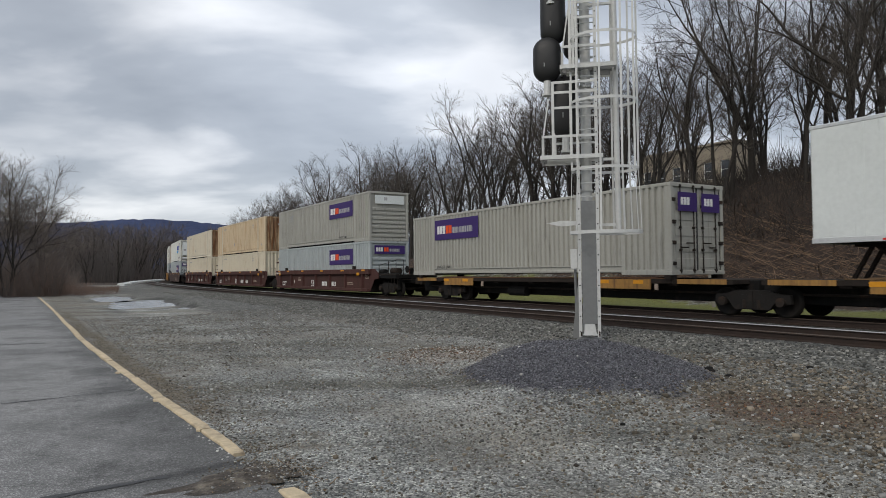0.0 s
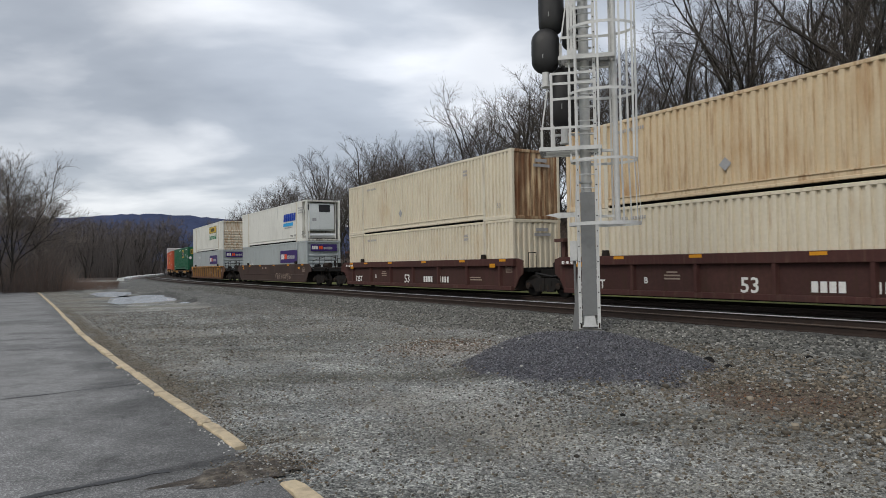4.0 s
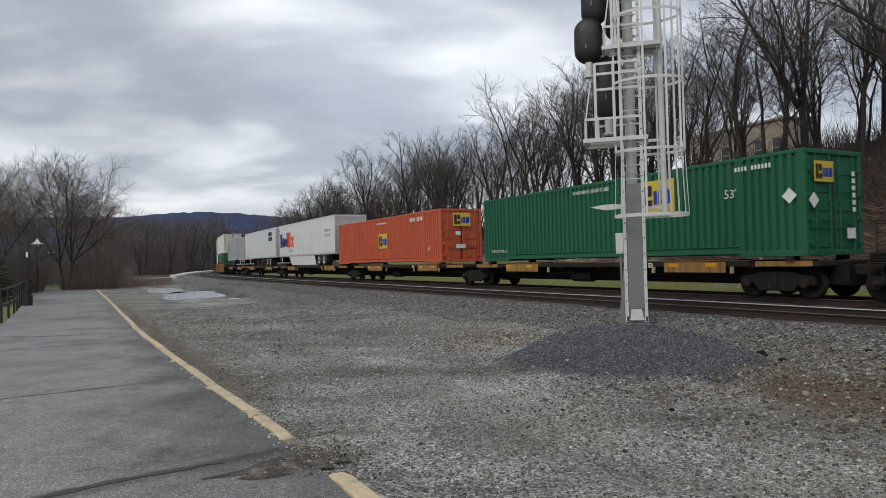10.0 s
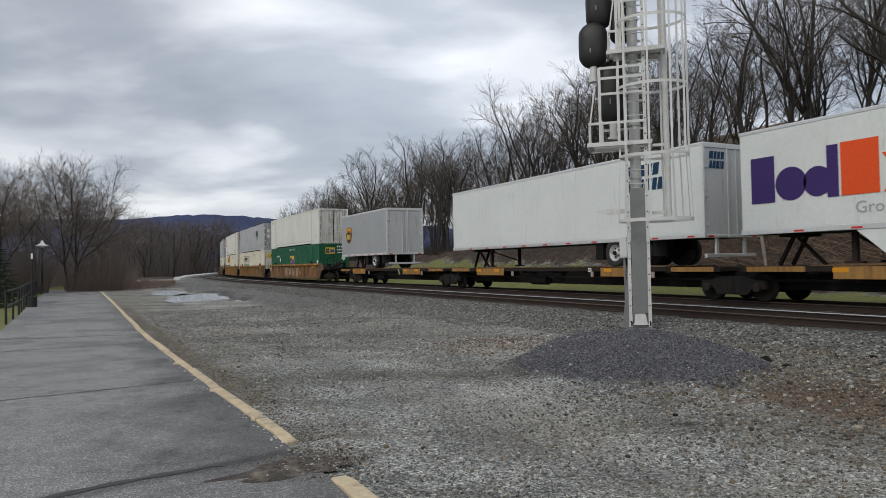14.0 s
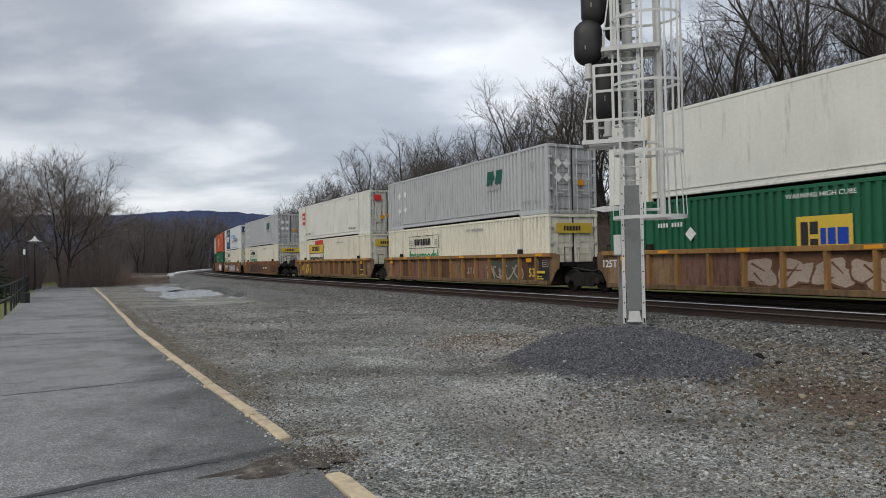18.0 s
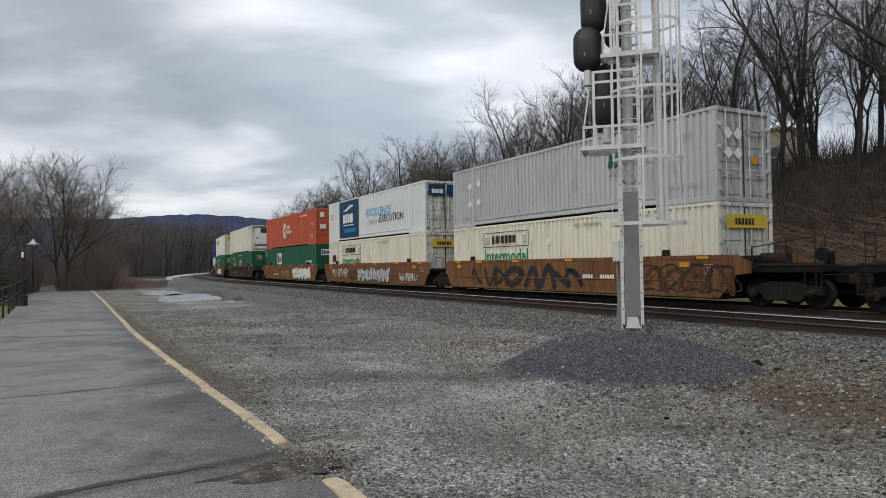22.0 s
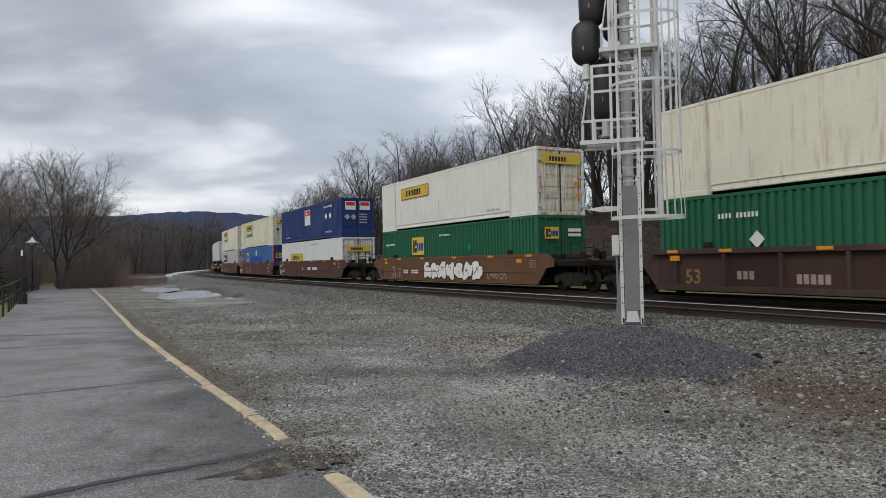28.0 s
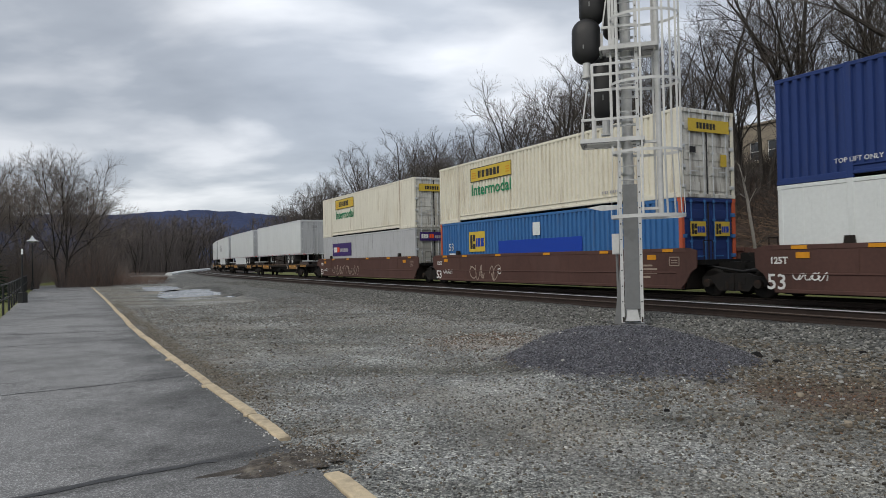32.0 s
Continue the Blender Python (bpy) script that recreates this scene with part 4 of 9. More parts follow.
def build_walk():
    w = tagged(empty("pavement"), "worn dark asphalt footpath with cracks and a pale kerb", "footpath", kind="structure")
    part("asphalt", slab(-14, 68, lambda s: -2.05 - 0.02 * max(0, s - 20), walk_edge, -0.15, 0.022, 0.5, 0.05), "asphalt", w)
    for i, (pts, th) in enumerate((([(19.5, -2.0), (18.9, -0.2), (18.6, 0.9)], 0.10), ([(16.5, -1.9), (16.4, -0.2), (16.2, 1.1)], 0.06), ([(10.2, -1.6), (10.25, -0.1), (10.4, 1.4)], 0.035),
                                  ([(5.25, -2.0), (5.5, -1.0), (5.68, -0.1), (5.78, 0.5), (5.8, 1.0)], 0.10), ([(26, -1.8), (25.6, 0.9)], 0.12), ([(37, -2.0), (36.5, 0.8)], 0.15))):
        part("crack", crack_line(pts, th, i), "tar", w)
    # kerb: beams end to end, one of them missing
    s, i = 6.15, 0
    rng = random.Random(3)
    while s < 62:
        ln = rng.uniform(1.8, 2.6) if s < 30 else 5.0
        if i == 0:
            ln = 1.15
        gap = 0.02
        shift, skew = rng.uniform(-0.010, 0.010), rng.uniform(-0.006, 0.006)
        part("kerb_beam", worn_beam(s + gap, s + ln, lambda q, s=s, d=shift, k=skew: walk_edge(q) + d + k * (q - s), 0.135, 0.044 + rng.uniform(-0.010, 0.008), i), "kerb_paint", w)
        s += ln
        i += 1
    part("kerb_beam", worn_beam(-14, 4.95, lambda q: 1.62, 0.155, 0.05, 77), "kerb_paint", w)
    # flakes broken off the beams
    for i, (s, off, r) in enumerate(((9.35, -0.03, 0.075), (12.3, -0.035, 0.08), (7.3, -0.015, 0.04))):
        c = U * s + N * (walk_edge(s) + off)
        pts = []
        for j in range(9):
            a = 2 * math.pi * j / 9
            q = r * (0.75 + 0.5 * noise.noise((math.cos(a) * 1.5, math.sin(a) * 1.5, i * 3.1)))
            v = c + U * (q * 1.9 * math.cos(a)) + N * (q * 0.6 * math.sin(a))
            pts.append((v.x, v.y))
        part("kerb_flake", Shape().prism(pts, 0.015, 0.040, "z"), "kerb_paint", w)
    # broken asphalt where the beam is gone
    sh = Shape()
    ring, rows = 72, 14
    c = U * 5.46 + N * 1.60
    for j in range(rows + 1):
        q = j / rows
        for i in range(ring):
            a = 2 * math.pi * i / ring
            r = 1 + 0.55 * noise.noise((math.cos(a) * 2.2, math.sin(a) * 2.2, 2)) + 0.12 * noise.noise((math.cos(a) * 5, math.sin(a) * 5, 5))
            inward = max(0.0, -math.sin(a))
            p = c + U * ((0.31 - 0.10 * inward ** 4) * r * q * math.cos(a) - 0.10 * inward ** 2 * q) + N * ((0.36 + 0.36 * inward ** 3) * r * q * math.sin(a))
            z = 0.0235 + (0.008 + 0.012 * noise.noise((p.x * 9, p.y * 9, 1)) + 0.016 * noise.noise((p.x * 25, p.y * 25, 3))) * (1 - q ** 2) * (q < 1)
            sh.v.append((p.x, p.y, z))
    sh.f = [(j * ring + i, j * ring + (i + 1) % ring, (j + 1) * ring + (i + 1) % ring, (j + 1) * ring + i) for j in range(rows) for i in range(ring)]
    part("broken_edge", sh, "dirt", w, "crumbled brown patch")
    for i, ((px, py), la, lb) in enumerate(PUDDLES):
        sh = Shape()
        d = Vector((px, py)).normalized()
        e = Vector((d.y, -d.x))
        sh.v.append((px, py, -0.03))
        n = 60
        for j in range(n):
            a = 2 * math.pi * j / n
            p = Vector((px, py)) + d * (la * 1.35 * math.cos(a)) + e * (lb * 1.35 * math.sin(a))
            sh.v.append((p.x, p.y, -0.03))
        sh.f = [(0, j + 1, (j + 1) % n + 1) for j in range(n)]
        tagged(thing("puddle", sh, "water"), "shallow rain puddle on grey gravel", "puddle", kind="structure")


build_walk()


# ---- trees, bank, woods and hills ----
M["bark"] = mat("bark", (0.030, 0.026, 0.022), 0.95, 0, 0.35, 6, 0.5, 18, (0.062, 0.056, 0.048), 0.3)
M["pale_bark"] = mat("pale_bark", (0.30, 0.28, 0.25), 0.9, 0, 0.25, 6, 0.3, 18, (0.12, 0.10, 0.085), 0.3)
M["twig"] = mat("twig", (0.078, 0.066, 0.057), 0.95, 0, 0.3, 3)
M["grey_twig"] = mat("grey_twig", (0.17, 0.142, 0.124), 0.95, 0, 0.3, 3)
M["red_shrub"] = mat("red_shrub", (0.20, 0.135, 0.105), 0.95, 0, 0.35, 3)
M["brush"] = mat("brush", (0.072, 0.046, 0.034), 0.95, 0, 0.4, 3)
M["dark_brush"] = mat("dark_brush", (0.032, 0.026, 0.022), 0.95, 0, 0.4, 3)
M["dark_shrub"] = mat("dark_shrub", (0.115, 0.09, 0.078), 0.95, 0, 0.35, 3)
M["straw"] = mat("straw", (0.18, 0.12, 0.075), 0.9, 0, 0.35, 3)
# woods of the ridge: distance haze is mixed into the base colour as blue
M["hazy_ridge"] = mat("hazy_ridge", (0.052, 0.066, 0.122), 1.0, 0, 0.3, 0.05, 0.0, 1, (0.060, 0.070, 0.12), 0.4, spec=0.0)
M["far_wood"] = mat("far_wood", (0.115, 0.098, 0.09), 1.0, 0, 0.3, 0.6)
M["needles"] = mat("needles", (0.018, 0.034, 0.018), 0.9, 0, 0.4, 5)
M["beige_wall"] = mat("beige_wall", (0.29, 0.25, 0.19), 0.9, 0, 0.22, 4, 0.2, 30, (0.17, 0.14, 0.11), 0.35)
M["pane"] = mat("pane", (0.03, 0.035, 0.04), 0.12, 0, 0.2, 2, spec=0.7)


def grow(seed, tall, spread, stems=1, clear=0.35, fork=3, dense=1.0, thick=1.0, girth=1.0, rise=0.5, twiggy=(5, 2), reach=()):
    """A bare tree: (trunk and limbs, twigs) as two shapes, rooted at the origin. Its trunk forks into rising leaders,
    these bear boughs, the boughs branches and the branches twigs."""
    rng = random.Random(seed)
    wood, fine = Shape(), Shape()

    def limb(sh, p, d, ln, r, tip, n, sides, wander, lift):
        pts, r0 = [p], r
        for i in range(n):
            d = (d + Vector((rng.uniform(-1, 1), rng.uniform(-1, 1), rng.uniform(-0.7, 0.7) + lift)) * wander).normalized()
            q = p + d * (ln / n)
            r2 = r0 + (tip - r0) * (i + 1) / n
            sh.tube(p, q, r, r2, sides, caps=False)
            p, r = q, r2
            pts.append(p)
        return pts

    def aside(d, turn, open_):
        """A direction leaning away from d by open_, turned about it."""
        a = d.orthogonal().normalized()
        b = d.cross(a)
        return (d * math.cos(open_) + (a * math.cos(turn) + b * math.sin(turn)) * math.sin(open_)).normalized()

    def along_of(pts, q):
        n = len(pts) - 1
        j = min(n - 1, int(q * n))
        return pts[j].lerp(pts[j + 1], q * n - j), (pts[j + 1] - pts[j]).normalized()

    def twigs_of(pts, ln):
        for _ in range(max(2, round(twiggy[0] * dense * min(1.3, 0.5 + ln / 2.2)))):
            p, d = along_of(pts, rng.uniform(0.12, 1.0))
            d = aside(d, rng.uniform(0, 6.28), rng.uniform(0.35, 0.85))
            d = (d + Vector((0, 0, 0.22 * rise))).normalized()
            l3 = rng.uniform(0.55, 1.15)
            one = limb(fine, p, d, l3, 0.0088 * thick, 0.005 * thick, 2, 3, 0.14, 0.2)
            for _ in range(twiggy[1]):
                p2, d2 = along_of(one, rng.uniform(0.25, 0.95))
                d2 = aside(d2, rng.uniform(0, 6.28), rng.uniform(0.35, 0.8))
                fine.tube(p2, p2 + d2 * rng.uniform(0.3, 0.7), 0.0064 * thick, 0.0034 * thick, 3, caps=False)

    def bough(p, d, ln, r, level):
        if level == 2:
            twigs_of(limb(fine, p, d, ln, min(r, 0.020 * thick), 0.008 * thick, 3, 3, 0.16, 0.25 * rise), ln)
            return
        pts = limb(wood, p, d, ln, r, max(0.018, r * 0.2), (8, 5)[level], (6, 5)[level], (0.15, 0.15)[level], (0.16, 0.12)[level] * rise * 2)
        kids = max(3, round(ln * (1.05, 1.75)[level] * dense))
        turn = rng.uniform(0, 6.28)
        for i in range(kids):
            q = (0.16, 0.22)[level] + (0.82, 0.76)[level] * (i + rng.random()) / kids
            at, dd = along_of(pts, min(q, 0.99))
            turn += 2.4 + rng.uniform(-0.5, 0.5)
            nd = aside(dd, turn, rng.uniform(0.45, 0.95) if level == 0 else rng.uniform(0.5, 0.95))
            nd = (nd + Vector((0, 0, 0.22 * rise))).normalized()
            nl = (spread * (1.05 - 0.38 * q), ln * (0.62 - 0.22 * q))[level] * rng.uniform(0.72, 1.2)
            bough(at, nd, nl, max(0.02, (r * (1 - q) + r * 0.2 * q) * 0.52), level + 1)
        twigs_of(pts[-3:], 1.4)

    for k in range(stems):
        a = rng.uniform(0, 6.28) + 6.28 * k / stems
        lean = 0.04 if stems == 1 else rng.uniform(0.10, 0.26)
        d = Vector((math.cos(a) * lean, math.sin(a) * lean, 1)).normalized()
        h = tall * rng.uniform(0.9, 1.03)
        r0 = (0.0125 * h + 0.03) * girth * (1 if stems == 1 else 0.75)
        base = Vector((math.cos(a), math.sin(a), 0)) * (0.3 if stems > 1 else 0)
        wood.tube(base - Vector((0, 0, 0.5)), base + d * 0.35, r0 * 1.55, r0 * 1.02, 7, caps=False)
        trunk = limb(wood, base + d * 0.3, d, h * clear, r0 * 1.04, r0 * 0.84, 5, 7, 0.05, 0.1)
        for i in range(2):
            p, dd = along_of(trunk, rng.uniform(0.45, 0.95))
            bough(p, aside(dd, rng.uniform(0, 6.28), rng.uniform(0.7, 1.1)), spread * rng.uniform(0.45, 0.8), r0 * 0.22, 1)
        turn = rng.uniform(0, 6.28)
        for i in range(fork):
            turn += 6.28 / fork + rng.uniform(-0.35, 0.35)
            tilt = rng.uniform(0.10, 0.24) if i == 0 else rng.uniform(0.30, 0.62)
            nd = aside((trunk[-1] - trunk[-2]).normalized(), turn, tilt)
            drop = trunk[-1] - (trunk[-1] - trunk[-2]) * (0.0 if i == 0 else rng.uniform(0.0, 0.8))
            bough(drop, nd, h * (1 - clear) * (rng.uniform(0.94, 1.04) if i == 0 else rng.uniform(0.72, 0.98)), r0 * (0.78 if i == 0 else rng.uniform(0.5, 0.66)), 0)
        for q, way, ln, r in reach:
            p, _ = along_of(trunk, q)
            bough(p, Vector(way).normalized(), ln, r, 0)
    return wood, fine


def tree_kind(seed, *a, name="tree", label="tall bare winter tree with grey-brown bark", group="trees on the bank", leaf="twig", bark="bark", **k):
    w, f = grow(seed, *a, **k)
    t = empty(name)
    me = w.mesh("trunk", True)
    part("trunk", me, bark, t)
    me = f.mesh("crown")
    part("crown", me, leaf, t)
    tagged(t, label, "tree", group)
    return t


def build_trees():
    rng = random.Random(12)
    kinds = [tree_kind(1, 12.4, 3.5, clear=0.36, fork=3, dense=0.85), tree_kind(2, 13.0, 3.1, clear=0.42, fork=3, dense=0.85), tree_kind(3, 11.8, 3.8, clear=0.28, fork=4, dense=0.72), tree_kind(4, 12.4, 3.2, stems=2, clear=0.36, fork=2, dense=0.78), tree_kind(5, 11.6, 3.0, stems=3, clear=0.32, fork=2, dense=0.62)]
    used = set()

    def put(k, x, y, size, turn, z=None, lean=(0, 0), label=""):
        z = height(x, y) if z is None else z
        m = Matrix.Translation((x, y, z)) @ pose(0, 0, 0, lean[0], lean[1], turn)
        if k not in used:
            used.add(k)
            t = kinds[k]
            t.matrix_basis = m
        else:
            t = copy_thing(kinds[k], m)
        t.scale = (size, size, size)
        if label:
            t["label"] = label
        return t

    # the belt on the bank: denser and thinner stems near its foot farther on
    for row, (o, step) in enumerate(((15.0, 7.0), (19.5, 7.6), (24.5, 9.0), (30.5, 12.0))):
        s = 4.0 + row * 1.3
        while s < 172:
            oo = o + rng.uniform(-1.8, 1.8) + (3.2 if s < 28 else 0)
            ss = s + rng.uniform(-1.4, 1.4)
            x, y, _ = along(ss, oo)
            put(rng.randrange(5), x, y, rng.uniform(0.86, 1.04) * (0.9 + 0.14 * smooth(48, 70, ss)), rng.uniform(0, 360), lean=(rng.uniform(-5, 5), rng.uniform(-5, 5)))
            s += step * (1.25 if s > 90 else 1)
    # slim stems between them
    for i in range(60):
        ss = 4 + 116 * rng.random() ** 1.4
        x, y, _ = along(ss, rng.uniform(13, 26))
        put(rng.choice((0, 1, 1, 3)), x, y, rng.uniform(0.55, 0.85), rng.uniform(0, 360), lean=(rng.uniform(-9, 9), rng.uniform(-9, 9)))
    near = random.Random(52)
    for i in range(22):
        x, y, _ = along(near.uniform(14, 46), near.uniform(15.5, 27))
        put(near.choice((0, 1, 3, 4)), x, y, near.uniform(0.6, 0.9), near.uniform(0, 360), lean=(near.uniform(-5, 5), near.uniform(-5, 5)))
    # fuller crowns along the far half of the belt
    more = random.Random(41)
    for i in range(8):
        x, y, _ = along(46 + 70 * more.random(), more.uniform(13, 24))
        put(more.randrange(5), x, y, more.uniform(0.84, 1.0), more.uniform(0, 360), lean=(more.uniform(-5, 5), more.uniform(-5, 5)))
    # two big old trees with heavy limbs close by on the crest
    old = "big old bare tree with thick crooked limbs"
    for seed, s, o, turn, k in ((31, 24.4, 19.2, 40, dict(tall=15.5, spread=3.8, clear=0.20, fork=5, girth=1.05, dense=0.85)),
                                (33, 18.4, 18.6, 0, dict(tall=15.0, spread=4.2, clear=0.36, fork=3, girth=1.05, dense=0.75, reach=((0.95, (-0.80, 0.50, 0.72), 7.5, 0.17), (0.7, (-0.7, 0.2, 0.35), 5.0, 0.10))))):
        big = tree_kind(seed, label=old, **k)
        x, y, _ = along(s, o)
        big.matrix_basis = Matrix.Translation((x, y, height(x, y))) @ pose(0, 0, 0, 0, 0, turn)
    # a pale slender stem leaning over the slope
    pale = tree_kind(35, 5.2, 0.7, clear=0.7, fork=2, dense=0.7, girth=0.75, label="slender pale leaning dead stem on the bank", bark="pale_bark")
    x, y = 31.0 * math.sin(radians(21.9)), 31.0 * math.cos(radians(21.9))
    pale.matrix_basis = Matrix.Translation((x, y, height(x, y))) @ pose(0, 0, 0, 4, -13, 30)
    # beyond the end of the walk
    left = tree_kind(8, 11.4, 4.6, stems=3, clear=0.20, fork=3, dense=1.05, thick=1.0, rise=0.42, twiggy=(5, 2), leaf="grey_twig", label="spreading bare tree with many stems", group="trees beside the walk")
    d = lambda az, r: (r * math.sin(radians(az)), r * math.cos(radians(az)))
    for i, (az, r, size, turn) in enumerate(((-33.0, 62, 0.80, 0), (-37.6, 60, 0.76, 140), (-30.8, 78, 0.66, 70), (-42.0, 54, 0.74, 250), (-35.4, 82, 0.84, 30), (-39.6, 78, 0.9, 200))):
        x, y = d(az, r)
        m = Matrix.Translation((x, y, height(x, y) + 0.2)) @ pose(0, 0, 0, 0, 0, turn)
        if i == 0:
            left.matrix_basis = m
            t = left
        else:
            t = copy_thing(left, m)
        t.scale = (size, size, size)
    # woods in the distance, past the bend
    far = [tree_kind(21, 13, 3.0, clear=0.15, fork=3, dense=0.62, thick=2.6, twiggy=(4, 1), leaf="far_wood", label="far bare tree in the woods past the bend", group="far woods"),
           tree_kind(22, 12, 2.8, stems=2, clear=0.15, fork=2, dense=0.55, thick=2.6, twiggy=(4, 1), leaf="far_wood", label="far bare tree in the woods past the bend", group="far woods")]
    n = 0
    for i in range(170):
        az = -30.5 + 16.5 * rng.random()
        r = rng.uniform(150, 260)
        x, y = d(az, r)
        s, o = to_track(x, y)
        if -9 < o < 7 or (s < 120 and o > -7):
            continue
        k = far[n % 2]
        m = Matrix.Translation((x, y, height(x, y) - 0.3)) @ pose(0, 0, 0, 0, 0, rng.uniform(0, 360))
        t = k if n < 2 else copy_thing(k, m)
        t.matrix_basis = m
        z = rng.uniform(0.95, 1.3) * r / 205
        t.scale = (z, z, z)
        n += 1


build_trees()


def stalks(name, label, places, material, tall, thick, lean, seed, category="undergrowth", size=None):
    """Many thin stems as one growth."""
    rng = random.Random(seed)
    sh = Shape()
    for x, y, z in places:
        a, l = rng.uniform(0, 6.28), rng.uniform(*lean)
        h = (tall[0] + (tall[1] - tall[0]) * rng.random() ** 1.7) * (size(x, y) if size else 1)
        d = Vector((math.cos(a) * l, math.sin(a) * l, 1)).normalized()
        p = Vector((x, y, z - 0.05))
        m = p + d * h * 0.6
        q = m + (d + Vector((rng.uniform(-0.5, 0.5), rng.uniform(-0.5, 0.5), 0.1))).normalized() * h * 0.5
        r = rng.uniform(*thick)
        sh.tube(p, m, r, r * 0.7, 3, caps=False)
        sh.tube(m, q, r * 0.7, r * 0.3, 3, caps=False)
    me = sh.mesh(name)
    me.materials.append(M[material])
    tagged(new(name, me), label, category, kind="stuff")


def build_bank():
    rng = random.Random(77)

    def spots(n, s0, s1, o0, o1, power=1.0):
        out = []
        for _ in range(n):
            s, o = s0 + (s1 - s0) * rng.random() ** power, rng.uniform(o0, o1)
            x, y, _ = along(s, o)
            out.append((x, y, height(x, y)))
        return out

    stalks("dead_branches", "cut branches and dead brown stalks strewn over the bank", spots(3800, -6, 60, 7.5, 19), "straw", (0.3, 1.0), (0.006, 0.014), (1.5, 6.0), 1)
    stalks("branch_pile", "heap of cut pale branches lying on the bank", spots(2600, 3, 27, 8.6, 15.5), "straw", (0.5, 2.2), (0.008, 0.020), (1.6, 7.0), 12)
    stalks("branch_pile", "heap of cut brown branches lying on the bank", spots(2200, 2, 30, 8.2, 17), "brush", (0.6, 2.4), (0.010, 0.024), (1.4, 6.0), 13)
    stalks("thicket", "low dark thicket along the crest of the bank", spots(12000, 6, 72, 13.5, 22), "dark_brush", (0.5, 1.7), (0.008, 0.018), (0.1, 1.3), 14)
    stalks("bramble", "brown bramble covering the bank", spots(5000, -8, 110, 7.8, 24), "brush", (0.25, 0.9), (0.006, 0.012), (0.3, 2.0), 2)
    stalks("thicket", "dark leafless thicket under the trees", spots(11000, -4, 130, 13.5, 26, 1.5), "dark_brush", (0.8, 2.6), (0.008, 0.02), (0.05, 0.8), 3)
    d = lambda az, r: (r * math.sin(radians(az)), r * math.cos(radians(az)))
    pl = []
    for _ in range(6500):
        az, r = -32.9 + 7.1 * rng.random() ** 1.2, rng.uniform(60, 96)
        x, y = d(az, r)
        pl.append((x, y, height(x, y)))
    stalks("shrub_thicket", "reddish-brown leafless shrubs past the end of the walk", pl, "red_shrub", (0.8, 3.0), (0.006, 0.015), (0.2, 1.7), 4, size=lambda x, y: (1 - 0.8 * smooth(-31.5, -26.5, math.degrees(math.atan2(x, y)))) * (0.8 + 1.1 * noise.noise((x * 0.16, y * 0.16, 3))))
    pl = []
    for _ in range(5200):
        az, r = -45 + 15.4 * rng.random() ** 0.9, rng.uniform(58, 82)
        if abs(az + 33.9) < 0.55:
            continue                # the way to the far lamp stays clear
        x, y = d(az, r)
        pl.append((x, y, height(x, y)))
    stalks("shrub_thicket", "dark leafless shrubs round the far trees", pl, "dark_shrub", (1.6, 6.2), (0.010, 0.020), (0.05, 0.7), 5, size=lambda x, y: 0.8 + 1.2 * noise.noise((x * 0.2, y * 0.2, 4)))
    pl = []
    for _ in range(4600):
        az, r = rng.uniform(-45, -28.6), rng.uniform(82, 125)
        x, y = d(az, r)
        pl.append((x, y, height(x, y)))
    stalks("young_growth", "dense grey-brown saplings behind the spreading trees", pl, "grey_twig", (2.0, 8.0), (0.010, 0.024), (0.05, 0.8), 8, size=lambda x, y: (0.45 + 0.6 * smooth(-28.6, -31.5, math.degrees(math.atan2(x, y)))) * (0.9 + 0.5 * noise.noise((x * 0.12, y * 0.12, 8))))
    pl = []
    for _ in range(5200):
        az, r = rng.uniform(-31, -13), rng.uniform(150, 215)
        x, y = d(az, r)
        s, o = to_track(x, y)
        if o < -8 or o > 7:
            pl.append((x, y, height(x, y)))
    stalks("far_undergrowth", "grey-brown leafless undergrowth of the far woods", pl, "far_wood", (2.5, 10.5), (0.04, 0.10), (0.02, 0.35), 6)


build_bank()


def build_hills():
    """A long wooded ridge, with the haze of distance painted in as blue."""
    for name, r, top, seed in (("backdrop", 2600, lambda a: 183 + 17 * math.exp(-((a + 23) / 3.0) ** 2) - 0.10 * (a + 25) ** 2 + 3 * math.sin(a * 0.9), 1),):
        sh = Shape()
        n = 220
        for i in range(n + 1):
            a = -62 + 92 * i / n
            dx, dy = math.sin(radians(a)), math.cos(radians(a))
            h = top(a) if -60 < a < 20 else 120
            h = max(60, h) + 3.0 * noise.noise((a * 2.2, seed, 0)) + 1.6 * noise.noise((a * 11, seed, 2))
            for k, (f, z) in enumerate(((0.80, -10), (0.84, h * 0.25), (0.90, h * 0.62), (0.96, h * 0.92), (1.0, h), (1.1, h * 0.7))):
                j = 1 + 0.02 * noise.noise((a * 0.8, k, seed))
                sh.v.append((dx * r * f * j, dy * r * f * j, z))
        sh.f = [(6 * i + k, 6 * i + 6 + k, 6 * i + 7 + k, 6 * i + k + 1) for i in range(n) for k in range(5)]
        tagged(thing(name, sh, "hazy_ridge", smooth=True), "long wooded mountain ridge, blue-grey with haze", "mountain ridge", kind="structure")


build_hills()


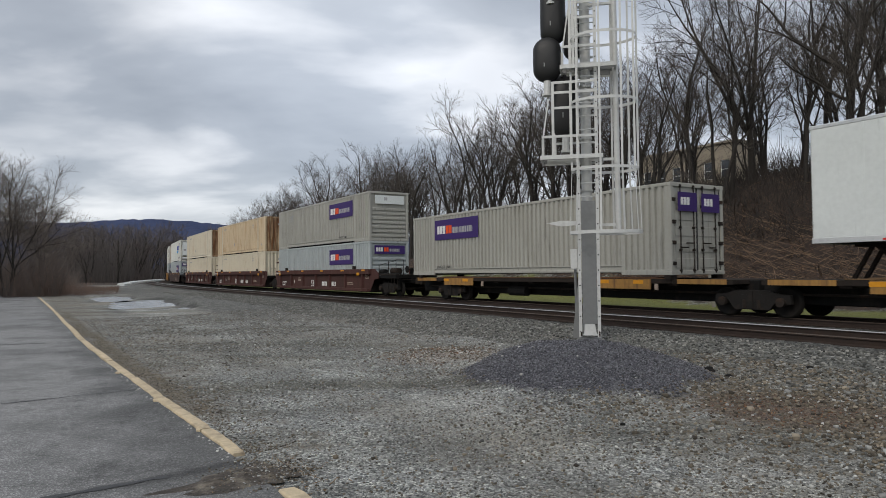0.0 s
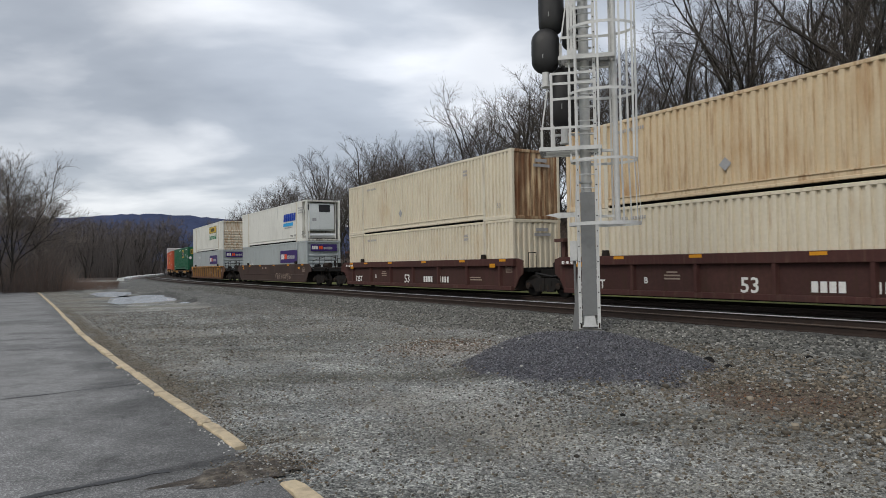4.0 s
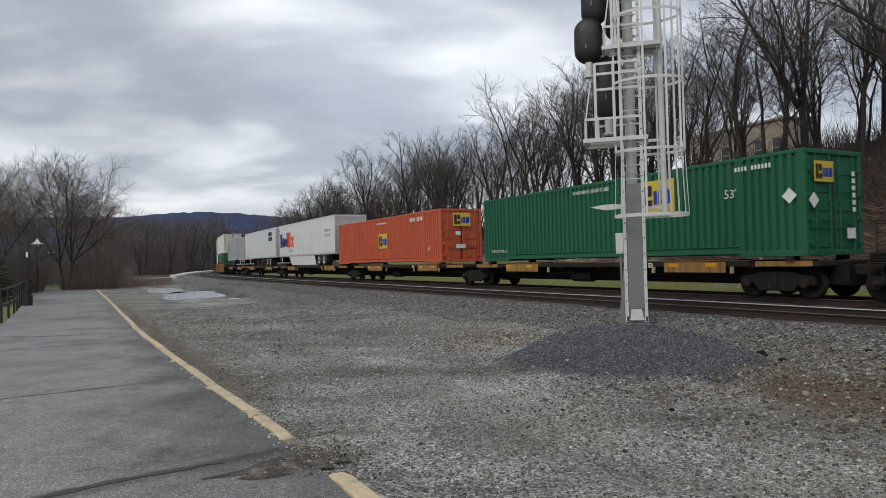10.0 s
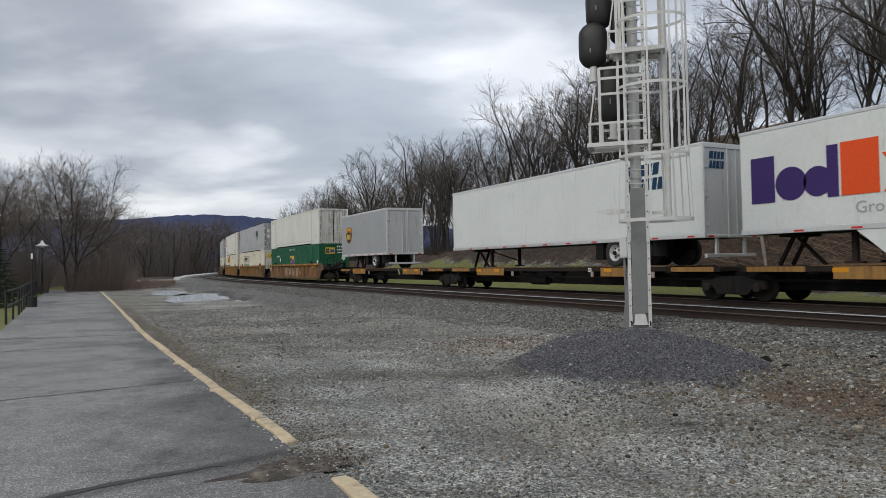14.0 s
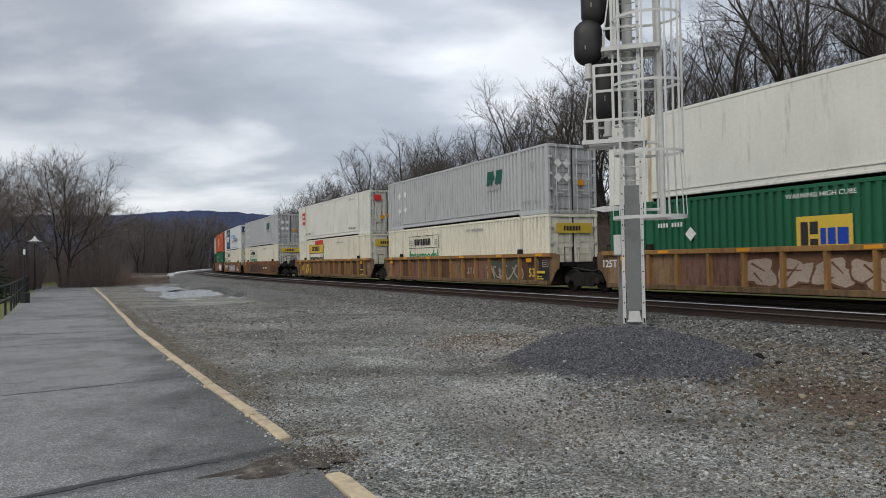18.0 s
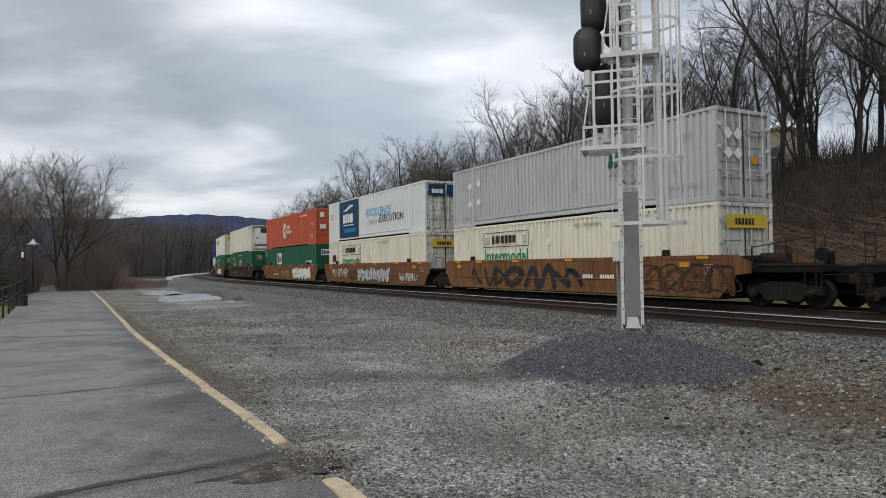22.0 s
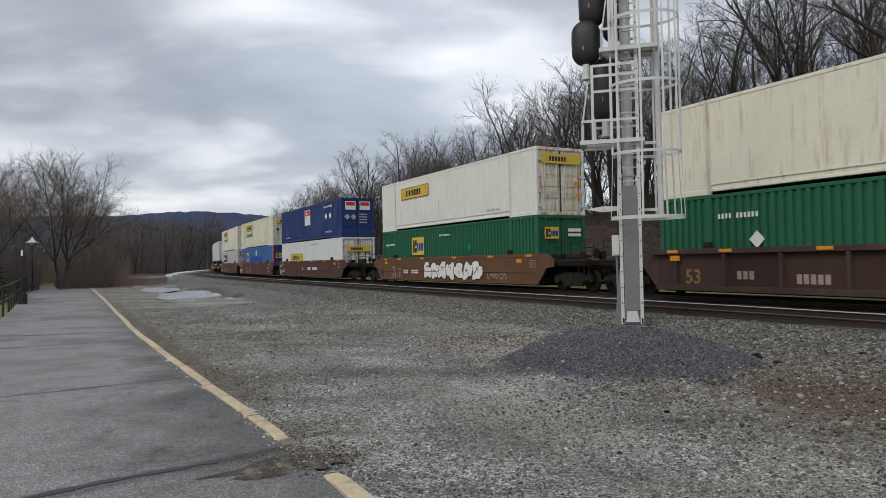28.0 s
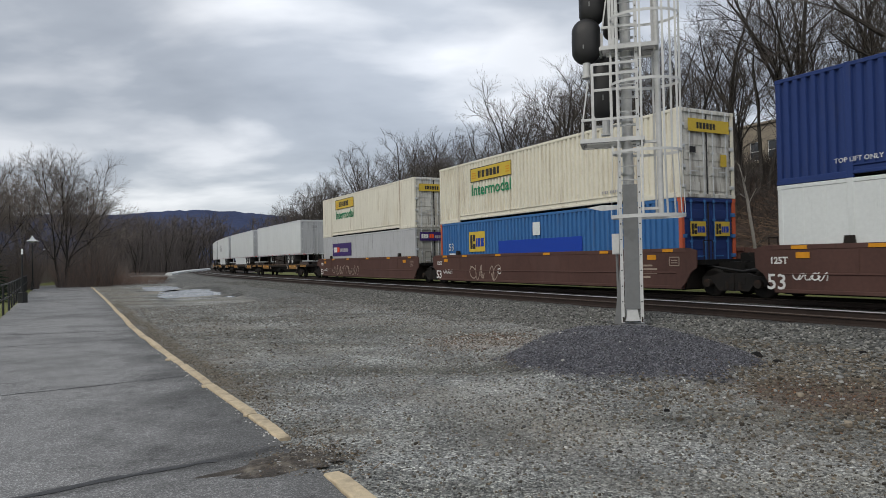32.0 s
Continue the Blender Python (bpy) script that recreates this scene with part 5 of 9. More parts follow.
def build_house():
    """The flat-roofed building on the crest."""
    b = tagged(empty("building"), "beige flat-roofed building behind bare trees on the crest", "building")
    x, y, h = along(48.7, 62 - LC)
    b.matrix_basis = Matrix.Translation((x, y, 7.75)) @ Matrix.Rotation(h, 4, "Z")
    L2 = 6.5
    wall = Shape()
    xs = [-L2 + 1.2 + i * 2.05 for i in range(6)]
    z0, z1 = 0.0, 7.0
    wall.box(-L2, -0.3, z0, L2, 0.0, 3.4).box(-L2, -0.3, 5.3, L2, 0.0, z1)
    edges = [-L2] + [e for x_ in xs for e in (x_ - 0.55, x_ + 0.55)] + [L2]
    for i in range(0, len(edges), 2):
        wall.box(edges[i], -0.3, 3.4, edges[i + 1], 0.0, 5.3)
    part("wall", wall, "beige_wall", b)
    part("wall", Shape().box(-L2, -4.0, 0, -L2 + 0.3, -0.3, z1), "beige_wall", b)
    part("wall", Shape().box(L2 - 0.3, -4.0, 0, L2, -0.3, z1), "beige_wall", b)
    part("roof", Shape().box(-L2 - 0.2, -4.2, z1, L2 + 0.2, 0.2, z1 + 0.25, 0.03), "beige_wall", b)
    for x_ in xs:
        w = part("window", Shape().box(x_ - 0.55, -0.2, 3.4, x_ - 0.48, -0.1, 5.3).box(x_ + 0.48, -0.2, 3.4, x_ + 0.55, -0.1, 5.3).box(x_ - 0.48, -0.2, 3.4, x_ + 0.48, -0.1, 3.47).box(x_ - 0.48, -0.2, 5.23, x_ + 0.48, -0.1, 5.3).box(x_ - 0.48, -0.19, 4.3, x_ + 0.48, -0.11, 4.36), "white_mark", b)
        part("pane", Shape().box(x_ - 0.48, -0.17, 3.47, x_ + 0.48, -0.14, 5.23), "pane", w)


build_house()


def build_barriers():
    """White wrapped bundles in a row beside the far curve."""
    rng = random.Random(5)
    for i in range(8):
        x, y, h = -47.0 - 2.05 * i, 99.0 + 6.7 * i, math.atan2(6.7, -2.05)
        sh = Shape()
        sh.prism([(-0.5, 0), (0.5, 0), (0.45, 0.3), (0.25, 0.42), (-0.25, 0.42), (-0.45, 0.3)], -3.2, 3.2, "x")
        # a long wrapped bundle, with no pallet under it
        t = thing("wrapped_pallet", sh, "trailer_white", Matrix.Translation((x, y, height(x, y) + 0.02)) @ Matrix.Rotation(h, 4, "Z"))
        tagged(t, "long white wrapped bundle lying beside the far track", "pallet", "pallets beside the track")


build_barriers()


# ---- the signal mast ----
M["mast_plate"] = mat("mast_plate", (0.19, 0.195, 0.195), 0.5, 0.3, 0.12, 5, 0.05, 40, (0.12, 0.12, 0.12), 0.3)
M["signal_black"] = mat("signal_black", (0.012, 0.012, 0.013), 0.55, 0, 0.3, 6, 0.05, 30)
M["concrete"] = mat("concrete", (0.30, 0.295, 0.28), 0.95, 0, 0.2, 6, 0.4, 50, (0.18, 0.17, 0.16), 0.4)
M["grating"] = mat("grating", (0.22, 0.225, 0.225), 0.6, 0.4, 0.2, 8)


def build_mast():
    az = radians(12.30)
    r = 15.6
    x, y = r * math.sin(az), r * math.cos(az)
    z0 = 0.15
    m = tagged(empty("signal_mast", Matrix.Translation((x, y, z0)) @ Matrix.Rotation(-az, 4, "Z")), "white signal mast with a caged ladder and black heads", "railway signal")
    G = "galvanised"
    TOP = 9.6
    part("foundation", Shape().box(-0.30, -0.30, -0.5, 0.30, 0.30, -0.07, 0.03), "concrete", m)
    part("base_plate", Shape().box(-0.25, -0.22, -0.06, 0.25, 0.25, -0.03), "mast_plate", m)
    for i, j in ((-0.2, -0.2), (0.2, -0.2), (-0.2, 0.2), (0.2, 0.2)):
        part("anchor_bolt", Shape().tube((i, j, 0.02), (i, j, 0.12), 0.018, n=6), "dark_rust", m)
    # flared foot: sloping stiffener on the shaded side
    part("stiffener", Shape().prism([(-0.40, -0.04), (-0.23, -0.04), (-0.21, 1.35), (-0.25, 1.35)], -0.05, 0.02), "mast_plate", m)
    part("column", Shape().tube((-0.03, 0.16, 0.02), (-0.03, 0.16, TOP), 0.125, 0.115, 28), G, m)
    for xx in (-0.215, 0.195):
        rail = Shape().box(xx - 0.035, -0.20, 0.0, xx + 0.035, -0.17, TOP).box(xx - 0.035 if xx < 0 else xx + 0.015, -0.17, 0.0, xx - 0.015 if xx < 0 else xx + 0.035, -0.06, TOP)
        ob = part("ladder_rail", rail, G, m)
        # no holes are cut: black discs paint the dark inside them
        for i in range(26):
            z = 0.12 + i * 0.345
            part("bolt_hole", Shape().tube((xx, -0.200, z), (xx, -0.204, z), 0.016, n=8), "black_mark", ob)
    for i in range(30):
        z = 0.42 + i * 0.305
        part("rung", Shape().tube((-0.2, -0.15, z), (0.18, -0.15, z), 0.013, n=6), G, m)
    part("guard_plate", Shape().box(-0.165, -0.215, 0.30, 0.155, -0.203, 3.06), "mast_plate", m, "dull grey anti-climb plate")
    part("guard_plate_foot", Shape().prism([(-0.14, 0.06), (0.14, 0.06), (0.10, 0.29), (-0.12, 0.29)], -0.213, -0.205), G, m)
    part("foot_bracket", Shape().box(-0.16, -0.24, 0.045, 0.16, -0.20, 0.075), G, m)
    for z in (0.9, 2.1, 3.3, 4.5, 5.7, 6.9, 8.1):
        part("standoff", Shape().box(-0.2, -0.17, z, -0.17, 0.1, z + 0.05).box(0.16, -0.17, z, 0.19, 0.1, z + 0.05).tube((-0.03, 0.16, z), (-0.03, 0.16, z + 0.05), 0.14, n=16), G, m)
    # cage: hoops and uprights
    cx, cy, rx, ry = 0.37, -0.22, 0.73, 0.52

    def ring(z, k=1.0, w=0.06):
        sh = Shape()
        n = 40
        for i in range(n):
            a = 2 * math.pi * i / n
            c, s = math.cos(a), math.sin(a)
            for q, zz in ((1.0, 0), (0.985, 0), (0.985, w), (1.0, w)):
                sh.v.append((cx + rx * k * q * c, cy + ry * k * q * s, z + zz))
        for i in range(n):
            a, b = 4 * i, 4 * ((i + 1) % n)
            for j in range(4):
                q = (j + 1) % 4
                sh.f.append((a + j, a + q, b + q, b + j))
        return sh

    for z, k in ((2.30, 1.08), (3.72, 1.0), (5.24, 1.0), (6.70, 1.0), (8.15, 1.0)):
        part("hoop", ring(z, k, 0.075 if k > 1 else 0.06), G, m)
    for deg in (178, 215, 262, 300, 332, 2, 40, 75):
        a = radians(deg)
        c, s = math.cos(a), math.sin(a)
        p0, p1 = (cx + rx * 1.07 * c, cy + ry * 1.07 * s), (cx + rx * 0.99 * c, cy + ry * 0.99 * s)
        up = Shape().bar((*p0, 2.32), (*p1, 3.75), 0.045, 0.012).bar((*p1, 3.75), (*p1, 8.9), 0.045, 0.012)
        part("cage_strap", up, G, m)
    # second pole beside the cage, with its ties
    part("pole", Shape().tube((0.66, 0.10, 2.35), (0.62, 0.10, TOP), 0.065, n=20), G, m)
    for z in (2.5, 4.0, 5.45, 6.15, 7.6):
        part("tie_bar", Shape().box(0.0, 0.07, z, 0.66, 0.12, z + 0.06), G, m)
    # marker arm and junction box
    part("marker_arm", Shape().prism([(-0.95, 2.58), (-0.62, 2.50), (-0.2, 2.53), (-0.2, 2.62), (-0.62, 2.63)], -0.10, -0.07), G, m)
    jb = part("junction_box", Shape().box(-0.42, -0.10, 1.52, -0.25, 0.14, 1.98, 0.02), G, m)
    part("box_lid", Shape().box(-0.41, -0.115, 1.54, -0.26, -0.10, 1.96, 0.004), G, jb)
    part("conduit", Shape().tube((-0.32, 0.0, 1.52), (-0.30, 0.0, 0.0), 0.03, n=8), "mast_plate", m)

    # platforms
    def deck(z, x0, x1, y0, y1):
        sh = Shape()
        n = 9
        for i in range(n + 1):
            yy = y0 + (y1 - y0) * i / n
            sh.box(x0, yy - 0.006, z, x1, yy + 0.006, z + 0.035)
        for i in range(13):
            xx = x0 + (x1 - x0) * i / 12
            sh.box(xx - 0.004, y0, z + 0.02, xx + 0.004, y1, z + 0.035)
        g = tagged(part("platform", sh, "grating", m), kind="stuff")
        f = Shape().box(x0 - 0.02, y0 - 0.04, z - 0.04, x1 + 0.02, y0, z + 0.05).box(x0 - 0.02, y1, z - 0.04, x1 + 0.02, y1 + 0.04, z + 0.05).box(x0 - 0.04, y0, z - 0.04, x0, y1, z + 0.05).box(x1, y0, z - 0.04, x1 + 0.04, y1, z + 0.05)
        part("platform_frame", f, G, g)
        return g

    deck(4.06, -1.02, 0.30, -0.25, 0.65)
    deck(6.10, -0.55, 0.62, -0.30, 0.55)
    deck(8.30, -1.0, 0.30, -0.25, 0.65)
    for z, x0 in ((4.06, -1.02), (6.10, -0.55), (8.30, -1.0)):
        for xx, yy in ((x0 + 0.26, -0.26), (x0 + 0.26, 0.64), (-0.36, -0.26), (x0, 0.2)):
            part("rail_post", Shape().box(xx - 0.03, yy - 0.02, z - 0.02, xx + 0.03, yy + 0.02, z + 1.72 if xx > x0 + 0.1 else z + 0.5), G, m)
        for k, zz in enumerate((0.45, 1.1, 1.45, 1.68)):
            part("guard_rail", Shape().box(x0 + (0.26 if k else 0.0), -0.275, z + zz, 0.16, -0.25, z + zz + 0.055), G, m)
            part("guard_rail", Shape().box(x0 + 0.26, 0.63, z + zz, 0.16, 0.655, z + zz + 0.055), G, m)
        part("brace", Shape().bar((x0 + 0.02, -0.2, z + 0.4), (x0 + 0.16, -0.2, z + 1.35), 0.05, 0.03), G, m)
        part("bracket", Shape().bar((x0 + 0.1, 0.16, z - 0.02), (-0.1, 0.16, z - 0.02), 0.07, 0.12), G, m)

    # signal heads, seen from behind
    def head(xx, z, w, h, yy=0.25):
        hd = empty("signal_head")
        hd.parent = m
        hd.matrix_basis = Matrix.Translation((xx, yy, z))
        pts = []
        for i in range(32):
            a = 2 * math.pi * i / 32
            c, s = math.cos(a), math.sin(a)
            rr = w / 2
            pts.append((rr * c, (h / 2 - rr) * (1 if s > 0 else -1) * min(1, abs(s) * 6) + rr * s))
        part("backplate", Shape().prism(pts, -0.015, 0.015), "signal_black", hd, "black oval backplate")
        dome, rows = Shape(), ((1.0, -0.015), (0.95, -0.09), (0.86, -0.16), (0.68, -0.21), (0.40, -0.235), (0.0, -0.24))
        for k, yy_ in rows:
            dome.v += [(p[0] * k, yy_, p[1] * k) for p in pts]
        dome.f += [(32 * j + i, 32 * j + (i + 1) % 32, 32 * j + 32 + (i + 1) % 32, 32 * j + 32 + i) for j in range(len(rows) - 1) for i in range(32)]
        part("housing", dome, "signal_black", hd, smooth=True)
        part("visor", Shape().tube((0, 0.015, h * 0.22), (0, 0.26, h * 0.20), 0.14, 0.13, 16, caps=False), "signal_black", hd)
        part("visor", Shape().tube((0, 0.015, -h * 0.18), (0, 0.26, -h * 0.20), 0.14, 0.13, 16, caps=False), "signal_black", hd)
        part("latch", Shape().box(-w * 0.10, -0.25, -h * 0.20, -w * 0.06, -0.18, -h * 0.12), "mast_plate", hd)
        part("hinge_rib", Shape().box(-w * 0.22, -0.235, h * 0.10, w * 0.22, -0.19, h * 0.12), "signal_black", hd)
        part("mount", Shape().tube((0, -0.06, -h / 2 - 0.30), (0, -0.06, -h / 2 + 0.02), 0.085, n=12).tube((0, -0.06, -h / 2 - 0.33), (0, -0.06, -h / 2 - 0.28), 0.12, n=12), G, hd)
        return hd

    head(-0.90, 6.46, 0.66, 1.08)
    head(-0.76, 7.52, 0.60, 1.34, 0.40)
    head(-0.50, 5.38, 0.60, 1.55, 0.45)
    head(-0.30, 7.05, 0.46, 1.10, 0.50)
    head(-0.80, 8.6, 0.60, 1.0, 0.3)


build_mast()


# ---- the train: cars, boxes and trailers ----
MOVING = []            # (thing, place along the train, height)
HALF, WIDE, TALL = 8.075, 1.295, 2.9
WORDS = {}


def words(text, height, material, slant=0.0, bold=0.0):
    key = (text, round(height, 3), material, slant)
    if key not in WORDS:
        WORDS[key] = letters(text, height, material, slant, bold)
    return WORDS[key]


def rides(ob, at, z):
    MOVING.append((ob, at, z))
    return ob


def ribbed(x0, x1, z0, z1, y, side, pitch=0.262, deep=0.07):
    """An upright ribbed sheet along x at y; side = 1 faces +y."""
    sh = Shape()
    xs, n = [], max(1, round((x1 - x0) / pitch))
    p = (x1 - x0) / n
    for i in range(n):
        a = x0 + i * p
        xs += [(a, 0), (a + p * 0.46, 0), (a + p * 0.56, deep), (a + p * 0.90, deep)]
    xs.append((x1, 0))
    k = len(xs)
    vs = [(x, y - side * d, z) for z in (z0, z1) for x, d in xs]
    return sh.add(vs, [(i, i + 1, k + i + 1, k + i) for i in range(k - 1)])


def flush(x0, x1, z0, z1, y, side, pitch=0.61):
    """A smooth sheet with slim proud seams along x at y."""
    n = max(1, round((x1 - x0) / pitch))
    xs = [(x0, 0.008)]
    for i in range(1, n):
        x = x0 + (x1 - x0) * i / n
        xs += [(x - 0.024, 0.008), (x - 0.018, 0.0), (x + 0.018, 0.0), (x + 0.024, 0.008)]
    xs.append((x1, 0.008))
    k = len(xs)
    return Shape().add([(x, y - side * d, z) for z in (z0, z1) for x, d in xs], [(i, i + 1, k + i + 1, k + i) for i in range(k - 1)])


def post_of(color):
    """Lift posts of pale boxes are the most rust-stained part."""
    return "stained_post" if color in ("white_box", "ivory_box", "cream_box", "rusty_cream") else color


def container(color, at, z, side="ribbed", end="doors", label="", end_color=None, post_color=None, rods=None):
    """A 53-foot box; at: the place of its middle along the train."""
    box = tagged(empty("shipping_container"), label, "container", "boxes on the train")
    L, W, H = HALF, WIDE, TALL
    ec, pc = end_color or {"white_box": "grimy_white", "ivory_box": "grimy_white", "trailer_white": "grimy_white", "pale_grey_box": "grimy_grey"}.get(color, color), post_color or color
    rods = rods or (color if color in ("green_box", "orange_box", "navy_box", "blue_box") else "aluminium")
    make = ribbed if side == "ribbed" else flush
    for s in (1, -1):
        y = s * W
        if s == 1:
            for x0, x1 in ((-L + (0.80 if end == "cooler" else 0.13), -6.18), (-6.02, 6.02), (6.18, L - 0.13)):
                part("side_panel", make(x0, x1, 0.33 if abs(x0 + x1) < 1 else 0.17, H - 0.10, y - 0.008, s), color, box)
        else:
            part("side_panel", Shape().box(-L + 0.13, y + 0.02, 0.17, L - 0.13, y + 0.06, H - 0.10), color, box)
        for x0, x1, zb in ((-L + 0.14, -6.18, 0.0), (-6.02, 6.02, 0.085), (6.18, L - 0.14, 0.0)):
            part("bottom_rail", Shape().box(x0, y - s * 0.10, zb, x1, y + s * 0.004, 0.172, 0.012), color, box)
        if s == 1:
            part("bottom_rail", Shape().prism([(y - 0.09, 0.172), (y - 0.03, 0.172), (y - 0.03, 0.27), (y + 0.006, 0.30), (y + 0.006, 0.335), (y - 0.09, 0.335)], -6.02, 6.02, "x"), color, box)
        part("top_rail", Shape().box(-L + 0.14, y - s * 0.09, H - 0.11, L - 0.14, y, H, 0.015), color, box)
        for x in (-6.1, 6.1):
            part("lift_post", Shape().box(x - 0.085, y - s * 0.08, 0.0, x + 0.085, y + s * 0.010, H + 0.004, 0.012), post_of(color), box)
    for x in (-L, L):
        k = 1 if x > 0 else -1
        for s in (1, -1):
            sh = Shape().box(x, s * W, 0.12, x - k * 0.14, s * (W - 0.14), H - 0.12, 0.015)
            for zz in (0.0, H - 0.12):
                sh.box(x + k * 0.006, s * (W + 0.006), zz, x - k * 0.17, s * (W - 0.16), zz + 0.12, 0.01)
            part("corner_post", sh, pc, box)
        part("end_sill", Shape().box(x, -W + 0.16, 0.0, x - k * 0.10, W - 0.16, 0.13, 0.012), ec, box)
        part("end_header", Shape().box(x, -W + 0.16, H - 0.13, x - k * 0.10, W - 0.16, H, 0.012), ec, box)
    roof = Shape()
    for i in range(24):
        x = -L + 0.1 + i * (2 * L - 0.2) / 24
        w = (2 * L - 0.2) / 24
        roof.box(x, -W + 0.05, H - 0.05, x + w * 0.6, W - 0.05, H - 0.02)
        roof.box(x + w * 0.6, -W + 0.05, H - 0.06, x + w, W - 0.05, H - 0.035)
    part("roof", roof, color, box)
    part("floor", Shape().box(-L + 0.1, -W + 0.1, 0.06, L - 0.1, W - 0.1, 0.16), "black_iron", box)
    part("front_wall", Shape().box(L - 0.12, -W + 0.13, 0.13, L - 0.05, W - 0.13, H - 0.13), color, box)
    x = -L
    if end == "doors":
        for s in (1, -1):
            d = Shape().box(x + 0.05, s * 0.01, 0.13, x + 0.09, s * (W - 0.14), H - 0.13)
            for i in range(5):
                zz = 0.22 + i * 0.5
                d.box(x + 0.05, s * 0.10, zz, x + 0.032, s * (W - 0.24), zz + 0.30, 0.01)
            door = part("door", d, ec, box)
            part("gasket", Shape().box(x + 0.044, s * 0.002, 0.14, x + 0.056, s * 0.035, H - 0.14).box(x + 0.044, s * (W - 0.175), 0.14, x + 0.056, s * (W - 0.145), H - 0.14), "rubber", door, "dark rubber door seal")
            for yy in (0.22, 0.86):
                r = Shape().tube((x - 0.012, s * yy, 0.05), (x - 0.012, s * yy, H - 0.05), 0.019, n=6)
                for zz in (0.10, 0.75, 1.45, 2.15, H - 0.14):
                    r.box(x + 0.03, s * yy - 0.045, zz, x - 0.03, s * yy + 0.045, zz + 0.07)
                part("lock_rod", r, rods, door)
            h = Shape().box(x - 0.02, s * 0.22, 0.98, x - 0.035, s * 0.62, 1.02).box(x - 0.02, s * 0.86, 0.84, x - 0.035, s * 0.50, 0.88)
            part("door_handle", h, rods, door)
            for zz in (0.3, 0.95, 1.6, 2.3):
                part("hinge", Shape().box(x + 0.05, s * (W - 0.22), zz, x - 0.018, s * (W - 0.05), zz + 0.12, 0.01), rods, door)
    elif end == "louvres":
        part("end_panel", Shape().box(x + 0.08, -W + 0.14, 0.13, x + 0.10, W - 0.14, H - 0.13), ec, box)
        for i in range(7):
            zz = 0.22 + i * 0.26
            part("end_rib", Shape().prism([(x + 0.08, zz), (x + 0.02, zz + 0.03), (x + 0.02, zz + 0.14), (x + 0.08, zz + 0.17)], -W + 0.2, W - 0.2), ec, box)
    elif end == "plain":
        part("end_panel", ribbed_end(x), ec, box)
    elif end == "cooler":
        part("end_panel", Shape().box(x + 0.80, -W + 0.02, 0.13, x + 0.86, W - 0.02, H - 0.02), ec, box)
        unit = [(x + 0.16, 0.72), (x + 0.06, 0.82), (x + 0.06, 2.05), (x + 0.12, 2.60), (x + 0.22, 2.70), (x + 0.80, 2.70), (x + 0.80, 0.72)]
        part("cooling_unit", Shape().prism(unit, -0.86, 0.96), "trailer_white", box, "white cooling unit")
        part("cooler_grille", Shape().prism([(x + 0.05, 2.05), (x + 0.11, 2.58), (x + 0.2, 2.58), (x + 0.2, 2.05)], -0.55, 0.30), "black_mark", box)
        part("cooler_grille", Shape().box(x + 0.30, 0.955, 2.20, x + 0.72, 0.968, 2.60), "black_mark", box)
        part("vent_panel", Shape().box(x + 0.05, 0.50, 1.40, x + 0.065, 0.80, 1.62), "grey_mark", box)
        part("unit_door", Shape().box(x + 0.052, -0.62, 0.95, x + 0.064, 0.22, 1.90, 0.004), "trailer_white", box)
        for za, zb in ((H - 0.16, 1.9), (0.5, 0.22)):
            part("end_brace", Shape().bar((x + 0.10, W - 0.06, za), (x + 0.78, W - 0.06, zb), 0.05, 0.06), pc, box, "stained diagonal brace")
        part("fuel_tank", Shape().tube((x + 0.28, -1.0, 0.36), (x + 0.28, 1.0, 0.36), 0.21, n=12), "aluminium", box)
        for yy in (-0.95, 1.02):
            part("guard_bar", Shape().tube((x + 0.05, yy, 0.15), (x + 0.05, yy, H - 0.1), 0.025, n=6), color, box)
    rides(box, at, z)
    return box


def ribbed_end(x):
    sh = Shape()
    ys, n = [], 8
    p = (2 * WIDE - 0.28) / n
    for i in range(n):
        a = -WIDE + 0.14 + i * p
        ys += [(a, 0.02), (a + p * 0.34, 0.02), (a + p * 0.5, 0.065), (a + p * 0.84, 0.065)]
    ys.append((WIDE - 0.14, 0.02))
    k = len(ys)
    return sh.add([(x + d, y, z) for z in (0.13, TALL - 0.13) for y, d in ys], [(i, i + 1, k + i + 1, k + i) for i in range(k - 1)])


# marks: d metres from the far end of a box, z above its floor
FACE = WIDE + 0.012


def mark(box, name, rects, material, d, z, lift=0.0, label=""):
    return part(name, plates(rects, lift), material, box, label, at=on_side(HALF - d, FACE, z))


def end_mark(box, name, rects, material, y, z, lift=0.0, out=0.045):
    return part(name, plates(rects, lift), material, box, at=on_end(-HALF - out, y, z))


def side_text(box, text, h, material, d, z, slant=0.0, y=FACE, bold=0.0):
    return part("lettering", words(text, h, material, slant, bold), material, box, at=on_side(HALF - d, y, z))


def code_bars(box, material, d, z, n=3, h=0.10, w=0.9):
    """Small numbers, as bars."""
    k = max(2, round(w / (0.85 * h)))
    rects = []
    for i in range(n):
        for j in range(k - i):
            if j != 4:
                rects.append((j * 0.85 * h, -i * h * 1.7, j * 0.85 * h + 0.5 * h, -i * h * 1.7 + h))
    mark(box, "number_mark", rects, material, d, z)


